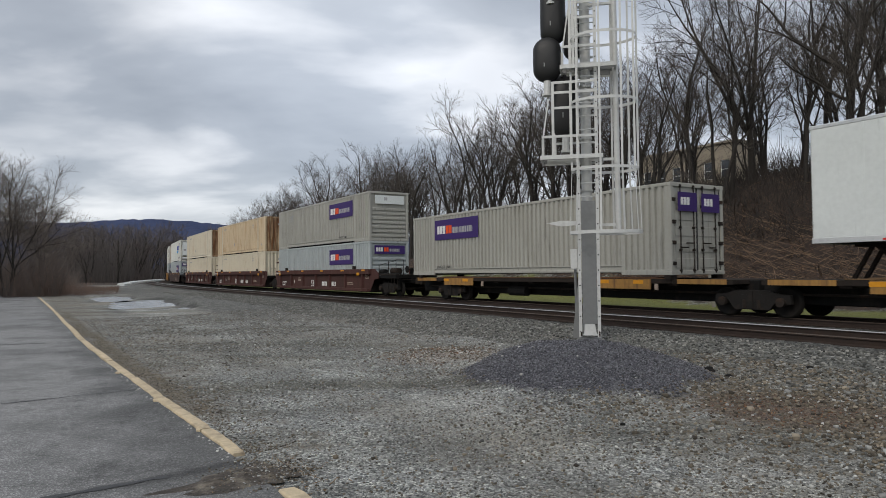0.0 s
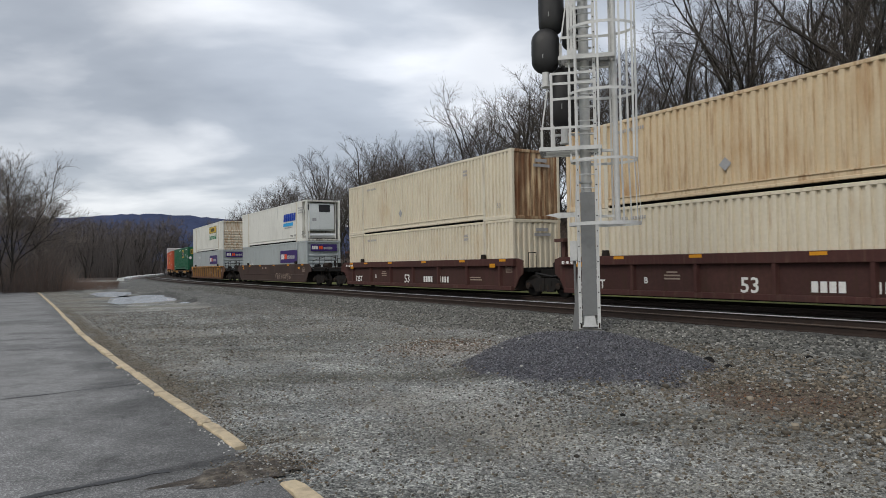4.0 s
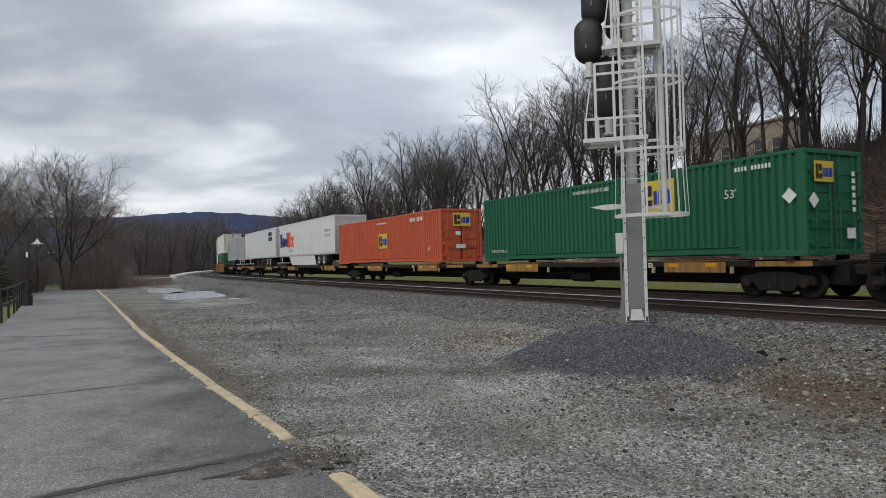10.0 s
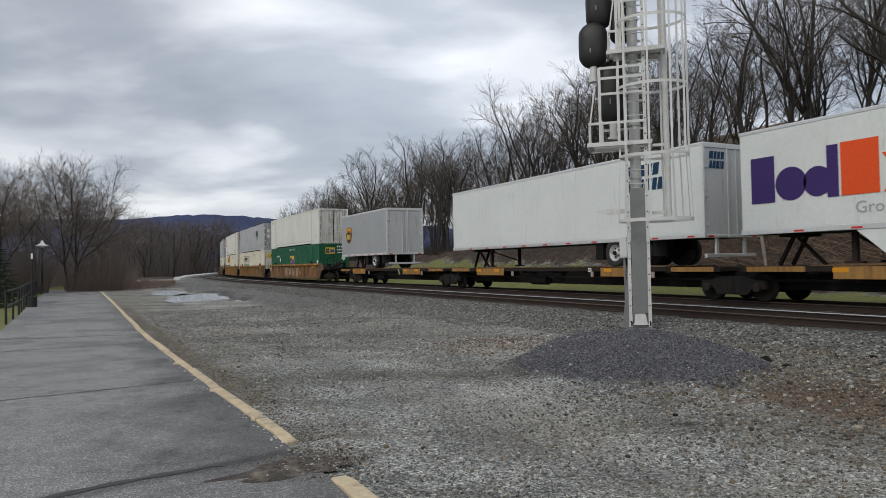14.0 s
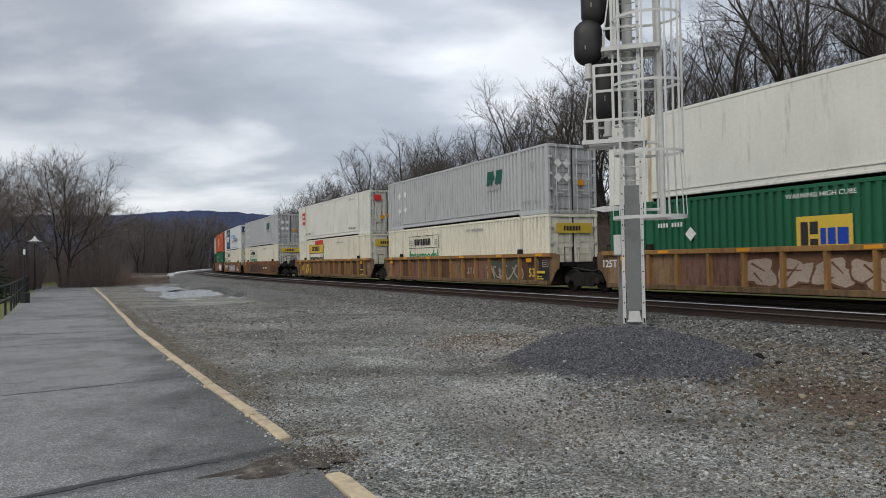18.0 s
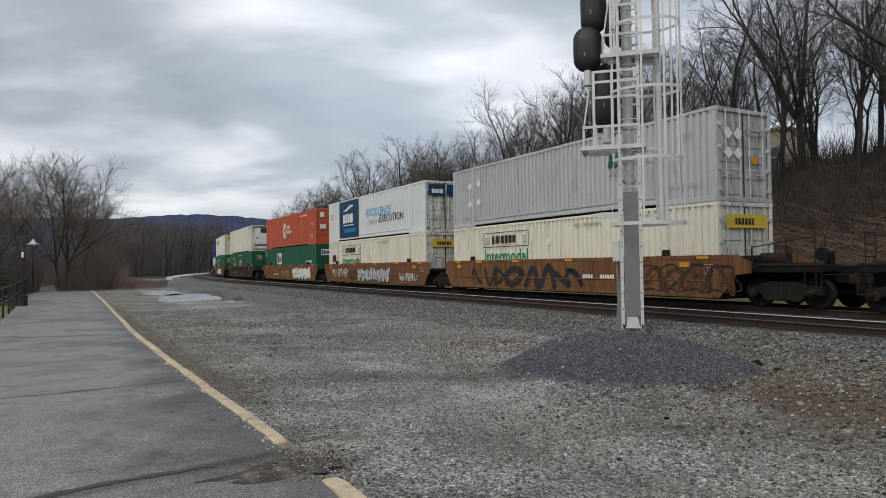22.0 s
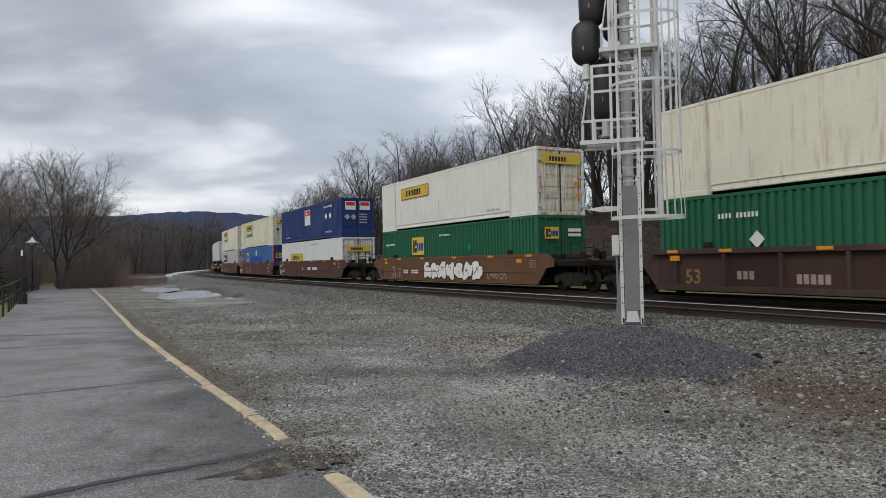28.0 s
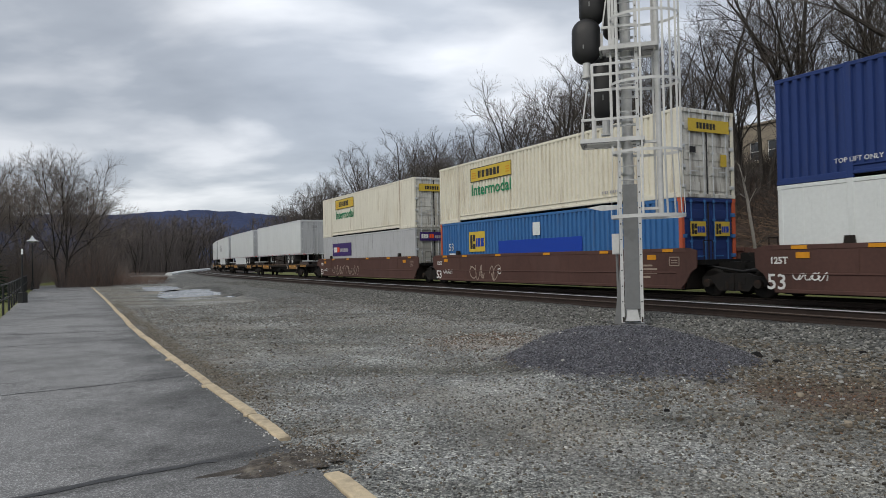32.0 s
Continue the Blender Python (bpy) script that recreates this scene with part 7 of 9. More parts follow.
def spine_car(at, a, b, trucks, label, color="yellow_car"):
    """A skeleton car from a to b metres about its middle, with trucks at the given places."""
    car = tagged(empty("spine_car"), label, "rail car", "spine cars of the train")
    zt = RAIL + 1.05
    # sill made deeper and wider, its black also standing in for the deck's shadow
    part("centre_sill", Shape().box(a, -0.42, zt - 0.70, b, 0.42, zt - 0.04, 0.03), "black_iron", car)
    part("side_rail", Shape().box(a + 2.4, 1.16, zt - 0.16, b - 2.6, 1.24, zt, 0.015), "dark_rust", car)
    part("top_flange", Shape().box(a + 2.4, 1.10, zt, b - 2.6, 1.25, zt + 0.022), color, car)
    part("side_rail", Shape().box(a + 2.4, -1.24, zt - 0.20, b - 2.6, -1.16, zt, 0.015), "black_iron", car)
    for x in (a + 3.2, b - 5.6):
        part("side_plate", Shape().box(x, 1.24, zt - 0.34, x + 2.4, 1.262, zt - 0.02), "gold_plate", car, "faded yellow side plate")
    for i in range(7):
        x = a + 2.4 + i * (b - a - 5.0) / 6
        part("cross_bearer", Shape().box(x - 0.16, -1.16, zt - 0.22, x + 0.16, 1.16, zt - 0.03, 0.02), "dark_rust", car)
    for x0, x1 in ((a + 0.3, a + 2.4), (b - 2.6, b - 0.4)):
        part("end_platform", Shape().box(x0, -1.2, zt - 0.16, x1, 1.2, zt - 0.02, 0.015), "dark_rust", car)
        part("edge_strip", Shape().box(x0 + 0.2, 1.2, zt - 0.16, x1 - 0.2, 1.225, zt - 0.01), "gold_plate", car)
    for x in (a + 3.5, a + 5.0, b - 5.2, b - 3.6):
        part("reflector", Shape().box(x, 1.262, zt - 0.17, x + 0.42, 1.267, zt - 0.05), "amber_mark", car, "amber reflective strip")
    part("lettering", words("53", 0.15, "white_mark", 0, 0.006), "white_mark", car, at=on_side(a + 6.3, 1.268, zt - 0.18))
    for x in (a + 2.9, a + 6.0, b - 6.4):
        part("rail_bracket", Shape().box(x, 1.24, zt - 0.36, x + 0.12, 1.30, zt - 0.16, 0.01), "faded_mark", car)
    part("brake_pipe", Shape().tube((a + 1, 0.7, zt - 0.42), (b - 1, 0.7, zt - 0.42), 0.035, n=6), "dark_rust", car)
    part("brake_reservoir", Shape().tube((0.6, 0.75, zt - 0.55), (1.7, 0.75, zt - 0.55), 0.2, n=10), "black_iron", car)
    for x in (a + 4.2, b - 4.4):
        part("wheel_ramp", Shape().prism([(x - 1.4, zt), (x + 1.4, zt), (x + 1.2, zt + 0.05), (x - 1.2, zt + 0.05)], 0.4, 1.22), color, car)
    for x in trucks:
        truck(car, x)
    for x, k in ((a, -1), (b, 1)):
        part("drawbar", Shape().box(x, -0.14, zt - 0.42, x + k * 0.5, 0.14, zt - 0.14, 0.03), "dark_rust", car)
    rides(car, at, 0.0)
    return car


def pedestals(car, xs):
    zt = RAIL + 1.05
    for x in xs:
        for s in (1, -1):
            part("pedestal", Shape().box(x - 0.12, s * 1.0, zt - 0.02, x + 0.12, s * 1.3, zt + 0.115, 0.015), "dark_rust", car)


def tyre_shape(r=0.51, w=0.27):
    sh = Shape()
    n = 24
    prof = [(0.29, 0.03), (0.34, 0.0), (r - 0.06, -0.012), (r, 0.03), (r, w - 0.03), (r - 0.05, w), (0.29, w)]
    vs = [(p * math.cos(2 * math.pi * i / n), -q, p * math.sin(2 * math.pi * i / n)) for p, q in prof for i in range(n)]
    return sh.add(vs, [(j * n + i, j * n + (i + 1) % n, (j + 1) * n + (i + 1) % n, (j + 1) * n + i) for j in range(len(prof) - 1) for i in range(n)])


def rim_shape():
    sh = Shape()
    n = 20
    prof = [(0.0, 0.02), (0.09, 0.02), (0.10, 0.07), (0.18, 0.11), (0.24, 0.10), (0.28, 0.03), (0.30, 0.02)]
    vs = [(p * math.cos(2 * math.pi * i / n), -q, p * math.sin(2 * math.pi * i / n)) for p, q in prof for i in range(n)]
    return sh.add(vs, [(j * n + i, j * n + (i + 1) % n, (j + 1) * n + (i + 1) % n, (j + 1) * n + i) for j in range(len(prof) - 1) for i in range(n)])


def trailer(at, half, color, label, skirt=False, axles=(-0.62, 0.62), back="trailer_grey", rails="aluminium", tall=3.0):
    """A road trailer on a spine car: its tail with the doors towards -x."""
    t = tagged(empty("road_trailer"), label, "trailer", "trailers on the train")
    z0, z1 = 2.26, 2.26 + tall
    W, zd = WIDE, RAIL + 1.06
    for s in (1, -1):
        part("side_panel", flush(-half + 0.06, half - 0.04, z0 + 0.14, z1 - 0.10, s * W, s, 1.22), color, t)
        part("bottom_rail", Shape().box(-half, s * W, z0, half, s * (W - 0.06), z0 + 0.15, 0.012), rails, t)
        part("top_rail", Shape().box(-half, s * (W + 0.004), z1 - 0.11, half, s * (W - 0.07), z1, 0.02), rails, t)
    n = round(half * 1.3)
    for i in range(n):
        x = -half + 0.4 + i * (2 * half - 0.8) / n
        part("reflective_tape", Shape().box(x, W + 0.001, z0 + 0.03, x + 0.28, W + 0.005, z0 + 0.08), "red_mark", t, "red reflective tape")
    part("roof", Shape().box(-half + 0.02, -W + 0.06, z1 - 0.03, half - 0.02, W - 0.06, z1 - 0.005), color, t)
    part("front_wall", Shape().box(half - 0.06, -W + 0.03, z0, half, W - 0.03, z1 - 0.02, 0.02), color, t)
    part("floor", Shape().box(-half + 0.04, -W + 0.06, z0 + 0.02, half - 0.06, W - 0.06, z0 + 0.12), "black_iron", t)
    x = -half
    f = Shape().box(x, W, z0, x + 0.09, W - 0.10, z1, 0.012).box(x, -W, z0, x + 0.09, -W + 0.10, z1, 0.012).box(x, -W + 0.1, z1 - 0.16, x + 0.09, W - 0.1, z1, 0.012).box(x, -W + 0.1, z0, x + 0.09, W - 0.1, z0 + 0.10, 0.012)
    part("rear_frame", f, rails, t)
    for s in (1, -1):
        d = part("door", Shape().box(x + 0.03, s * 0.01, z0 + 0.10, x + 0.07, s * (W - 0.10), z1 - 0.16), back, t)
        part("lock_rod", Shape().tube((x - 0.004, s * 0.2, z0 + 0.02), (x - 0.004, s * 0.2, z1 - 0.08), 0.018, n=6), "aluminium", d)
        for zz in (0.4, 1.3, 2.2):
            part("hinge", Shape().box(x + 0.05, s * (W - 0.2), z0 + zz, x - 0.012, s * (W - 0.02), z0 + zz + 0.1), "aluminium", d)
    g = Shape().box(x + 0.05, -1.15, z0 - 0.62, x + 0.15, 1.15, z0 - 0.50, 0.012)
    for yy in (-0.65, 0.65):
        g.box(x + 0.06, yy - 0.05, z0 - 0.55, x + 0.14, yy + 0.05, z0)
    part("bumper_guard", g, "aluminium", t)
    for s in (1, -1):
        part("tail_lamp", Shape().box(x - 0.006, s * 1.12, z0 + 0.02, x + 0.01, s * 0.9, z0 + 0.08), "red_mark", t)
    if "tyre" not in GEAR:
        GEAR["tyre"], GEAR["rim"] = outward(tyre_shape().mesh("tyre", True)), outward(rim_shape().mesh("rim", True))
        GEAR["tyre"].materials.append(M["rubber"]), GEAR["rim"].materials.append(M["rim_paint"])
        hub = Shape().tube((0, -0.02, 0), (0, 0.03, 0), 0.085, n=12)
        for i in range(5):
            hub.tube((0.155 * math.cos(1.257 * i), -0.10, 0.155 * math.sin(1.257 * i)), (0.155 * math.cos(1.257 * i), -0.075, 0.155 * math.sin(1.257 * i)), 0.035, n=8)
        GEAR["hub"] = outward(hub.mesh("hub"))
        GEAR["hub"].materials.append(M["dark_rust"])
    mid = -half + (3.45 if half > 6 else 2.2)
    part("bogie_frame", Shape().box(mid - 1.4, -0.6, z0 - 0.34, mid + 1.4, -0.45, z0).box(mid - 1.4, 0.45, z0 - 0.34, mid + 1.4, 0.6, z0), "black_iron", t)
    for dx in axles:
        part("axle", Shape().tube((mid + dx, -1.1, zd + 0.51), (mid + dx, 1.1, zd + 0.51), 0.07, n=8), "black_iron", t)
        for s, rz in ((1, 0), (-1, 180)):
            for inset in (0.0, 0.33):
                w = empty("wheel")
                w.parent = t
                w.matrix_basis = pose(mid + dx, s * (W - 0.02 - inset), zd + 0.51, 0, 0, rz)
                part("tyre", GEAR["tyre"], None, w)
                if inset == 0.0:
                    part("rim", GEAR["rim"], None, w, "dull grey steel rim")
                    part("hub", GEAR["hub"], None, w)
        part("mud_flap", Shape().box(mid - 1.28, W - 0.05, zd + 0.35, mid - 1.26, W - 0.65, z0), "rubber", t) if dx == axles[0] else None
    lx = half - 3.0
    leg = Shape()
    for yy in (-0.8, 0.8):
        leg.box(lx - 0.07, yy - 0.07, zd + 0.10, lx + 0.07, yy + 0.07, z0, 0.012).box(lx - 0.2, yy - 0.14, zd + 0.04, lx + 0.2, yy + 0.14, zd + 0.10)
    leg.bar((lx, -0.8, zd + 0.3), (lx, 0.8, z0 - 0.1), 0.05, 0.05)
    part("landing_leg", leg, "dark_rust", t)
    part("hitch_stand", Shape().bar((half - 1.0, 0.3, z0), (half - 0.5, 0.3, zd), 0.09, 0.09).bar((half - 1.0, -0.3, z0), (half - 0.5, -0.3, zd), 0.09, 0.09).bar((half - 1.0, 0.3, z0), (half - 1.9, 0.3, zd), 0.08, 0.08).box(half - 1.3, -0.45, z0 - 0.08, half - 0.6, 0.45, z0), "dark_rust", t)
    if skirt:
        part("side_skirt", Shape().prism([(mid + 1.9, z0), (mid + 1.55, z0 - 0.4), (mid + 1.5, z0 - 0.78), (half - 4.2, z0 - 0.78), (half - 3.3, z0)], W - 0.05, W - 0.02), color, t, "white aerodynamic side skirt")
    part("tool_box", Shape().box(mid + 1.3, 0.5, z0 - 0.62, mid + 1.7, W - 0.08, z0, 0.02), "black_iron", t)
    rides(t, at, 0.0)
    return t


# ---- the train, from its front ----
def build_train():
    low, up = 0.56, 3.47
    deck = 1.475
    spine = "rusty yellow skeleton flatcar on the rails"
    # skeleton cars in front
    spine_car(-206.6, -10, 10, (-7.0, 10.0), spine)
    t = trailer(-206.55, HALF, "trailer_white", "plain white road trailer riding on a skeleton car", back="pale_grey_box")
    c = spine_car(-187.04, -9.4, 9.4, (5.9,), spine, "rust_car")
    pedestals(c, (-6.9, 8.4))
    b = container("grey_box", -186.04, deck, label="grey ribbed container with a purple logo panel", end="doors", end_color="grey_box", rods="dark_rust")
    parcel_panel(b, 2.15, 1.68)
    side_text(b, "TOP LIFT ONLY", 0.13, "black_mark", 2.3, 0.32)
    for y in (1.02, -0.12):
        end_mark(b, "logo_panel", [(0, 0, 0.92, 0.6)], "purple_mark", y, 2.0)
        end_mark(b, "logo_mark", glyphs((0.5, 0.5, 0.5), 0.24, 0.12, x=0.14, y=0.2), "white_mark", y, 2.0, 0.004)

    # three-unit well car, maroon
    lab = "maroon well car with ribbed sides"
    for at, ends in ((-164.74, (3.2, 1.8)), (-144.97, (1.8, 1.62)), (-125.59, (1.62, 3.3))):
        c = well_car(at, "maroon_car", "ribs", ends, lab, 7, 0.30)
        car_text(c, "53", 0.42, "white_mark", 7.0, RAIL + 0.42)
        car_bars(c, glyphs((0.6, 0.6, 0.6, 0.6), 0.28, 0.2) + glyphs((0.5,) * 4, 0.28, 0.3, x=1.5), "white_mark", 9.0, RAIL + 0.47)
        car_text(c, "B", 0.2, "white_mark", 3.6, RAIL + 0.62)
        car_text(c, "125T", 0.30, "white_mark", 1.0, RAIL + 0.42)
        part("brake_stand", Shape().box(8.35, 0.2, RAIL + 2.10, 8.85, 1.25, RAIL + 2.22).box(8.50, 0.9, RAIL + 1.14, 8.66, 1.05, RAIL + 2.10).bar((8.58, 0.98, RAIL + 1.5), (8.58, 0.35, RAIL + 2.1), 0.08, 0.05), "brown_car", c, "rust-brown brake stand")
        car_bars(c, [(0, 0.0, 0.6, 0.05), (0, 0.1, 0.6, 0.15), (0.1, 0.2, 0.5, 0.25)], "faded_mark", 4.4, RAIL + 0.75)
        car_bars(c, [(0, 0.0, 0.9, 0.05), (0, 0.1, 0.8, 0.15)], "faded_mark", 13.1, RAIL + 0.6)
        car_text(c, "53  48  45  40 20", 0.10, "white_mark", -0.1, RAIL + 1.27, W=1.505)
    b = container("blue_grey_box", -164.74, low, label="blue-grey ribbed container with a purple logo panel", end="louvres")
    parcel_panel(b, 10.2, 1.58)
    parcel_end(b)
    diamond(b, 2.4, 1.3, 0.2, "pale_grey_box"); diamond(b, 3.1, 1.3, 0.2, "pale_grey_box")
    b = container("grey_box", -164.74, up, label="grey ribbed container with a purple logo panel", end="louvres")
    parcel_panel(b, 10.2, 1.62)
    end_mark(b, "name_board", [(0, 0, 1.9, 0.5)], "trailer_white", 0.95, 2.18)
    end_mark(b, "logo_mark", glyphs((0.5, 0.4), 0.18, 0.2, x=0.6, y=0.2), "grey_mark", 0.95, 2.18, 0.004)
    side_text(b, "TOP LIFT ONLY", 0.13, "black_mark", 11.7, 0.32)
    code_bars(b, "grey_mark", 2.4, 2.3)
    for at, bot, top in ((-144.97, "cream_box", "rusty_cream"), (-125.59, "cream_box", "cream_box")):
        for z, col in ((low, bot), (up, top)):
            b = container(col, at, z, label="rust-streaked cream ribbed container" if col == "rusty_cream" else "weathered cream ribbed container", end="plain", end_color="rusted_end" if z == up else col)
            code_bars(b, "grey_mark", 2.6, 2.45, 1, 0.11, 1.1)
            code_bars(b, "grey_mark", 12.6, 2.3, 2, 0.10, 0.4)
            end_mark(b, "number_mark", [(0, 0, 0.9, 0.12), (0.1, 0.2, 0.75, 0.34)], "grey_mark", 0.2, 2.2)
            if z == up:
                side_text(b, "53", 0.2, "grey_mark", 15.1, 0.5)
                diamond(b, 6.6, 0.9, 0.2, "grey_mark")

    # single well, brown; refrigerated box over a blue-grey one
    c = well_car(-102.07, "dark_brown_car", "smooth", (3.3, 3.22), "brown smooth-sided well car with faded graffiti")
    scribble(c, 5, 9.8, RAIL + 0.36, 3.6, 0.5, "faded_mark", 8, 0.05)
    car_bars(c, glyphs((0.6,) * 4, 0.12, 0.2) + glyphs((0.5,) * 5, 0.12, 0.2, x=0.8), "faded_mark", 6.2, RAIL + 1.2)
    b = container("blue_grey_box", -102.07, low, label="blue-grey ribbed container with a purple logo panel", end="louvres")
    parcel_panel(b, 10.55, 1.38, 3.75, 0.93)
    parcel_end(b)
    diamond(b, 2.6, 1.25, 0.2, "white_mark"); diamond(b, 3.2, 1.25, 0.2, "white_mark")
    b = container("white_box", -102.07, up, side="flush", label="white refrigerated container with a blue slanted logo", end="cooler")
    mark(b, "logo_mark", glyphs((0.8, 0.7, 0.65, 0.6, 0.55, 0.7), 0.56, 0.12, 0.22), "royal_mark", 11.35, 1.58, label="blue slanted logo blocks")
    mark(b, "logo_bar", [(0, 0, 2.15, 0.24, 0.2)], "sky_mark", 11.3, 1.22)
    mark(b, "logo_bar", [(0, 0, 1.7, 0.05)], "grey_mark", 11.6, 1.08)
    side_text(b, "TOP LIFT ONLY", 0.13, "black_mark", 12.9, 0.4)
    side_text(b, "53", 0.26, "black_mark", 15.3, 0.45)
    code_bars(b, "grey_mark", 14.6, 2.35, 3, 0.1, 1.1)

    # single well, rust
    c = well_car(-78.63, "rust_car", "ribs", (3.22, 2.85), "rusty ribbed well car with a yellow top rail", 13, 0.13, "gold_rail")
    car_bars(c, [(0.0, 0.1, 0.5, 0.6), (1.5, 0.1, 2.0, 0.6)], "yellow_car", 6.2, RAIL + 0.4)
    scribble(c, 9, 9.3, RAIL + 0.4, 4.2, 0.6, "faded_mark", 5, 0.06)
    b = container("blue_grey_box", -78.63, low, label="blue-grey ribbed container with a purple logo panel", end="louvres", side="ribbed")
    parcel_panel(b, 9.9, 1.5, 3.7, 0.9)
    parcel_end(b)
    diamond(b, 3.75, 2.3, 0.2); diamond(b, 4.35, 2.3, 0.2)
    b = container("white_box", -78.63, up, label="ivory ribbed container with a haulier's sign and green lettering", end="louvres", end_color="dirty_white")
    haulier_logo(b, 9.8, 1.86, 3.55, "yellow_mark")
    code_bars(b, "grey_mark", 12.6, 2.5, 1, 0.1, 0.5)

    # five-unit skeleton car
    c = spine_car(-57.6, -9.1, 9.1, (-7.4, 9.1), spine)
    pedestals(c, (-8.0, 7.2))
    b = container("green_box", -58.05, deck, label="dark green ribbed container with a yellow square logo", post_color="green_box")
    square_logo(b, 10.1, 1.55, 1.6)
    square_logo(b, 0.95, 2.0, 0.85, end=True)
    part("placard", Shape().prism([(0, -0.22), (0.22, 0), (0, 0.22), (-0.22, 0)], 0.0, 0.005, "z"), "white_mark", b, at=on_end(-HALF - 0.045, 1.0, 1.5))
    end_mark(b, "number_mark", [(0, 0.2 * i, 0.14, 0.2 * i + 0.13) for i in range(6)], "white_mark", -0.75, 1.2)
    end_mark(b, "label_sheet", [(0, 0, 0.4, 0.3)], "white_mark", -0.45, 0.45)
    side_text(b, "53'", 0.26, "white_mark", 13.6, 1.75)
    side_text(b, "WARNING HIGH CUBE", 0.14, "white_mark", 6.6, 2.52)
    side_text(b, "TOP LIFT ONLY", 0.13, "white_mark", 0.6, 0.4)
    diamond(b, 15.7, 1.65, 0.22)
    code_bars(b, "white_mark", 14.0, 2.5, 1, 0.13, 1.2)
    c = spine_car(-39.98, -8.2, 8.2, (8.2,), spine)
    pedestals(c, (-5.4, 7.6))
    b = container("orange_box", -37.48, deck, label="orange-red ribbed container with a yellow square logo")
    square_logo(b, 7.65, 0.95, 1.4)
    square_logo(b, 0.55, 1.95, 1.1, end=True)
    code_bars(b, "white_mark", 12.4, 2.4, 1, 0.22, 1.7)
    code_bars(b, "white_mark", 7.4, 2.5, 1, 0.1, 1.6)
    side_text(b, "53'", 0.2, "white_mark", 14.6, 0.7)
    end_mark(b, "number_mark", [(0, 0, 0.6, 0.22), (0, 0.7, 0.3, 0.92)], "white_mark", 0.4, 0.75)
    spine_car(-21.59, -9.7, 9.7, (9.75,), spine)
    t = trailer(-20.49, HALF, "trailer_white", "white road trailer with a purple and orange logo", skirt=True, back="pale_grey_box")
    disc = lambda cx, cy, r: Shape().prism([(cx + r * math.cos(0.2618 * i), cy + r * math.sin(0.2618 * i)) for i in range(24)], 0, 0.004, "z")
    spot_ = on_side(HALF - 0.38, WIDE + 0.002, 3.14)
    part("logo_mark", plates([(0, 0, 0.74, 1.30)]), "purple_mark", t, "purple logo block", at=spot_)
    part("logo_mark", disc(1.22, 0.47, 0.46), "purple_mark", t, "purple logo disc", at=spot_)
    part("logo_mark", disc(1.98, 0.45, 0.40), "purple_mark", t, "purple logo disc", at=spot_)
    part("logo_mark", plates([(2.24, 0, 2.54, 1.34)], 0.005), "purple_mark", t, "purple logo bar", at=spot_)
    for i_, r_ in enumerate(([(0, 0, 0.94, 1.36)], [(1.02, 0, 1.42, 0.95, 0.72)], [(1.70, 0, 2.10, 0.95, -0.72)])):
        part("logo_mark", plates(r_, 0.004 * i_), "red_orange_mark", t, "orange-red logo block", at=on_side(HALF - 2.98, WIDE + 0.002, 3.14))
    part("lettering", words("Ground", 0.3, "grey_mark"), "grey_mark", t, at=on_side(HALF - 3.3, WIDE + 0.002, 2.68))
    part("number_mark", plates(glyphs((0.5,) * 9, 0.2, 0.3, y=0.5) + glyphs((0.4,) * 12, 0.15, 0.35, y=0.15)), "pale_grey_box", t, at=on_side(HALF - 13.7, WIDE + 0.002, 3.55))
    spine_car(-2.92, -8.9, 8.9, (8.9,), spine)
    t = trailer(-3.02, HALF, "trailer_white", "white road trailer with dark slanted name blocks", back="pale_grey_box")
    part("logo_mark", plates(glyphs((0.75, 0.5, 0.55, 0.6, 0.65), 0.40, 0.14, 0.18, y=0.5) + glyphs((0.5, 0.55, 0.55, 0.2, 0.45, 0.5, 0.55), 0.40, 0.12, 0.18)), "steel_blue_mark", t, "dark blue name blocks", at=on_side(HALF - 12.85, WIDE + 0.002, 3.98))
    part("logo_mark", plates(glyphs((0.75, 0.5, 0.55, 0.6), 0.24, 0.14, 0.18, y=0.3) + glyphs((0.5, 0.55, 0.55, 0.2, 0.45), 0.24, 0.12, 0.18)), "steel_blue_mark", t, at=on_end(-HALF + 0.02, 1.0, 4.45))
    spine_car(14.65, -8.7, 8.7, (5.3,), spine, "rust_car")
    t = trailer(18.05, 4.27, "trailer_grey", "short grey parcel trailer with a brown and gold shield", axles=(0.0,), back="pale_grey_box", rails="galvanised")
    shield = [(0, -0.62), (0.42, -0.42), (0.55, -0.1), (0.55, 0.5), (0, 0.6), (-0.55, 0.5), (-0.55, -0.1), (-0.42, -0.42)]
    part("logo_shield", Shape().prism(shield, 0, 0.005, "z"), "brown_mark", t, "brown shield logo", at=on_side(4.27 - 1.6, WIDE + 0.002, 3.8))
    part("logo_band", Shape().prism([(0.5, 0.12), (0.52, 0.46), (0, 0.55), (-0.52, 0.46), (-0.5, 0.12), (0, 0.34)], 0.005, 0.009, "z"), "amber_mark", t, at=on_side(4.27 - 1.6, WIDE + 0.002, 3.8))
    part("logo_mark", plates(glyphs((0.55, 0.55, 0.5), 0.34, 0.18, x=-0.36, y=-0.30), 0.005), "yellow_mark", t, at=on_side(4.27 - 1.6, WIDE + 0.002, 3.8))

    # three-unit well car, rusty yellow
    lab = "rusty yellow ribbed well car"
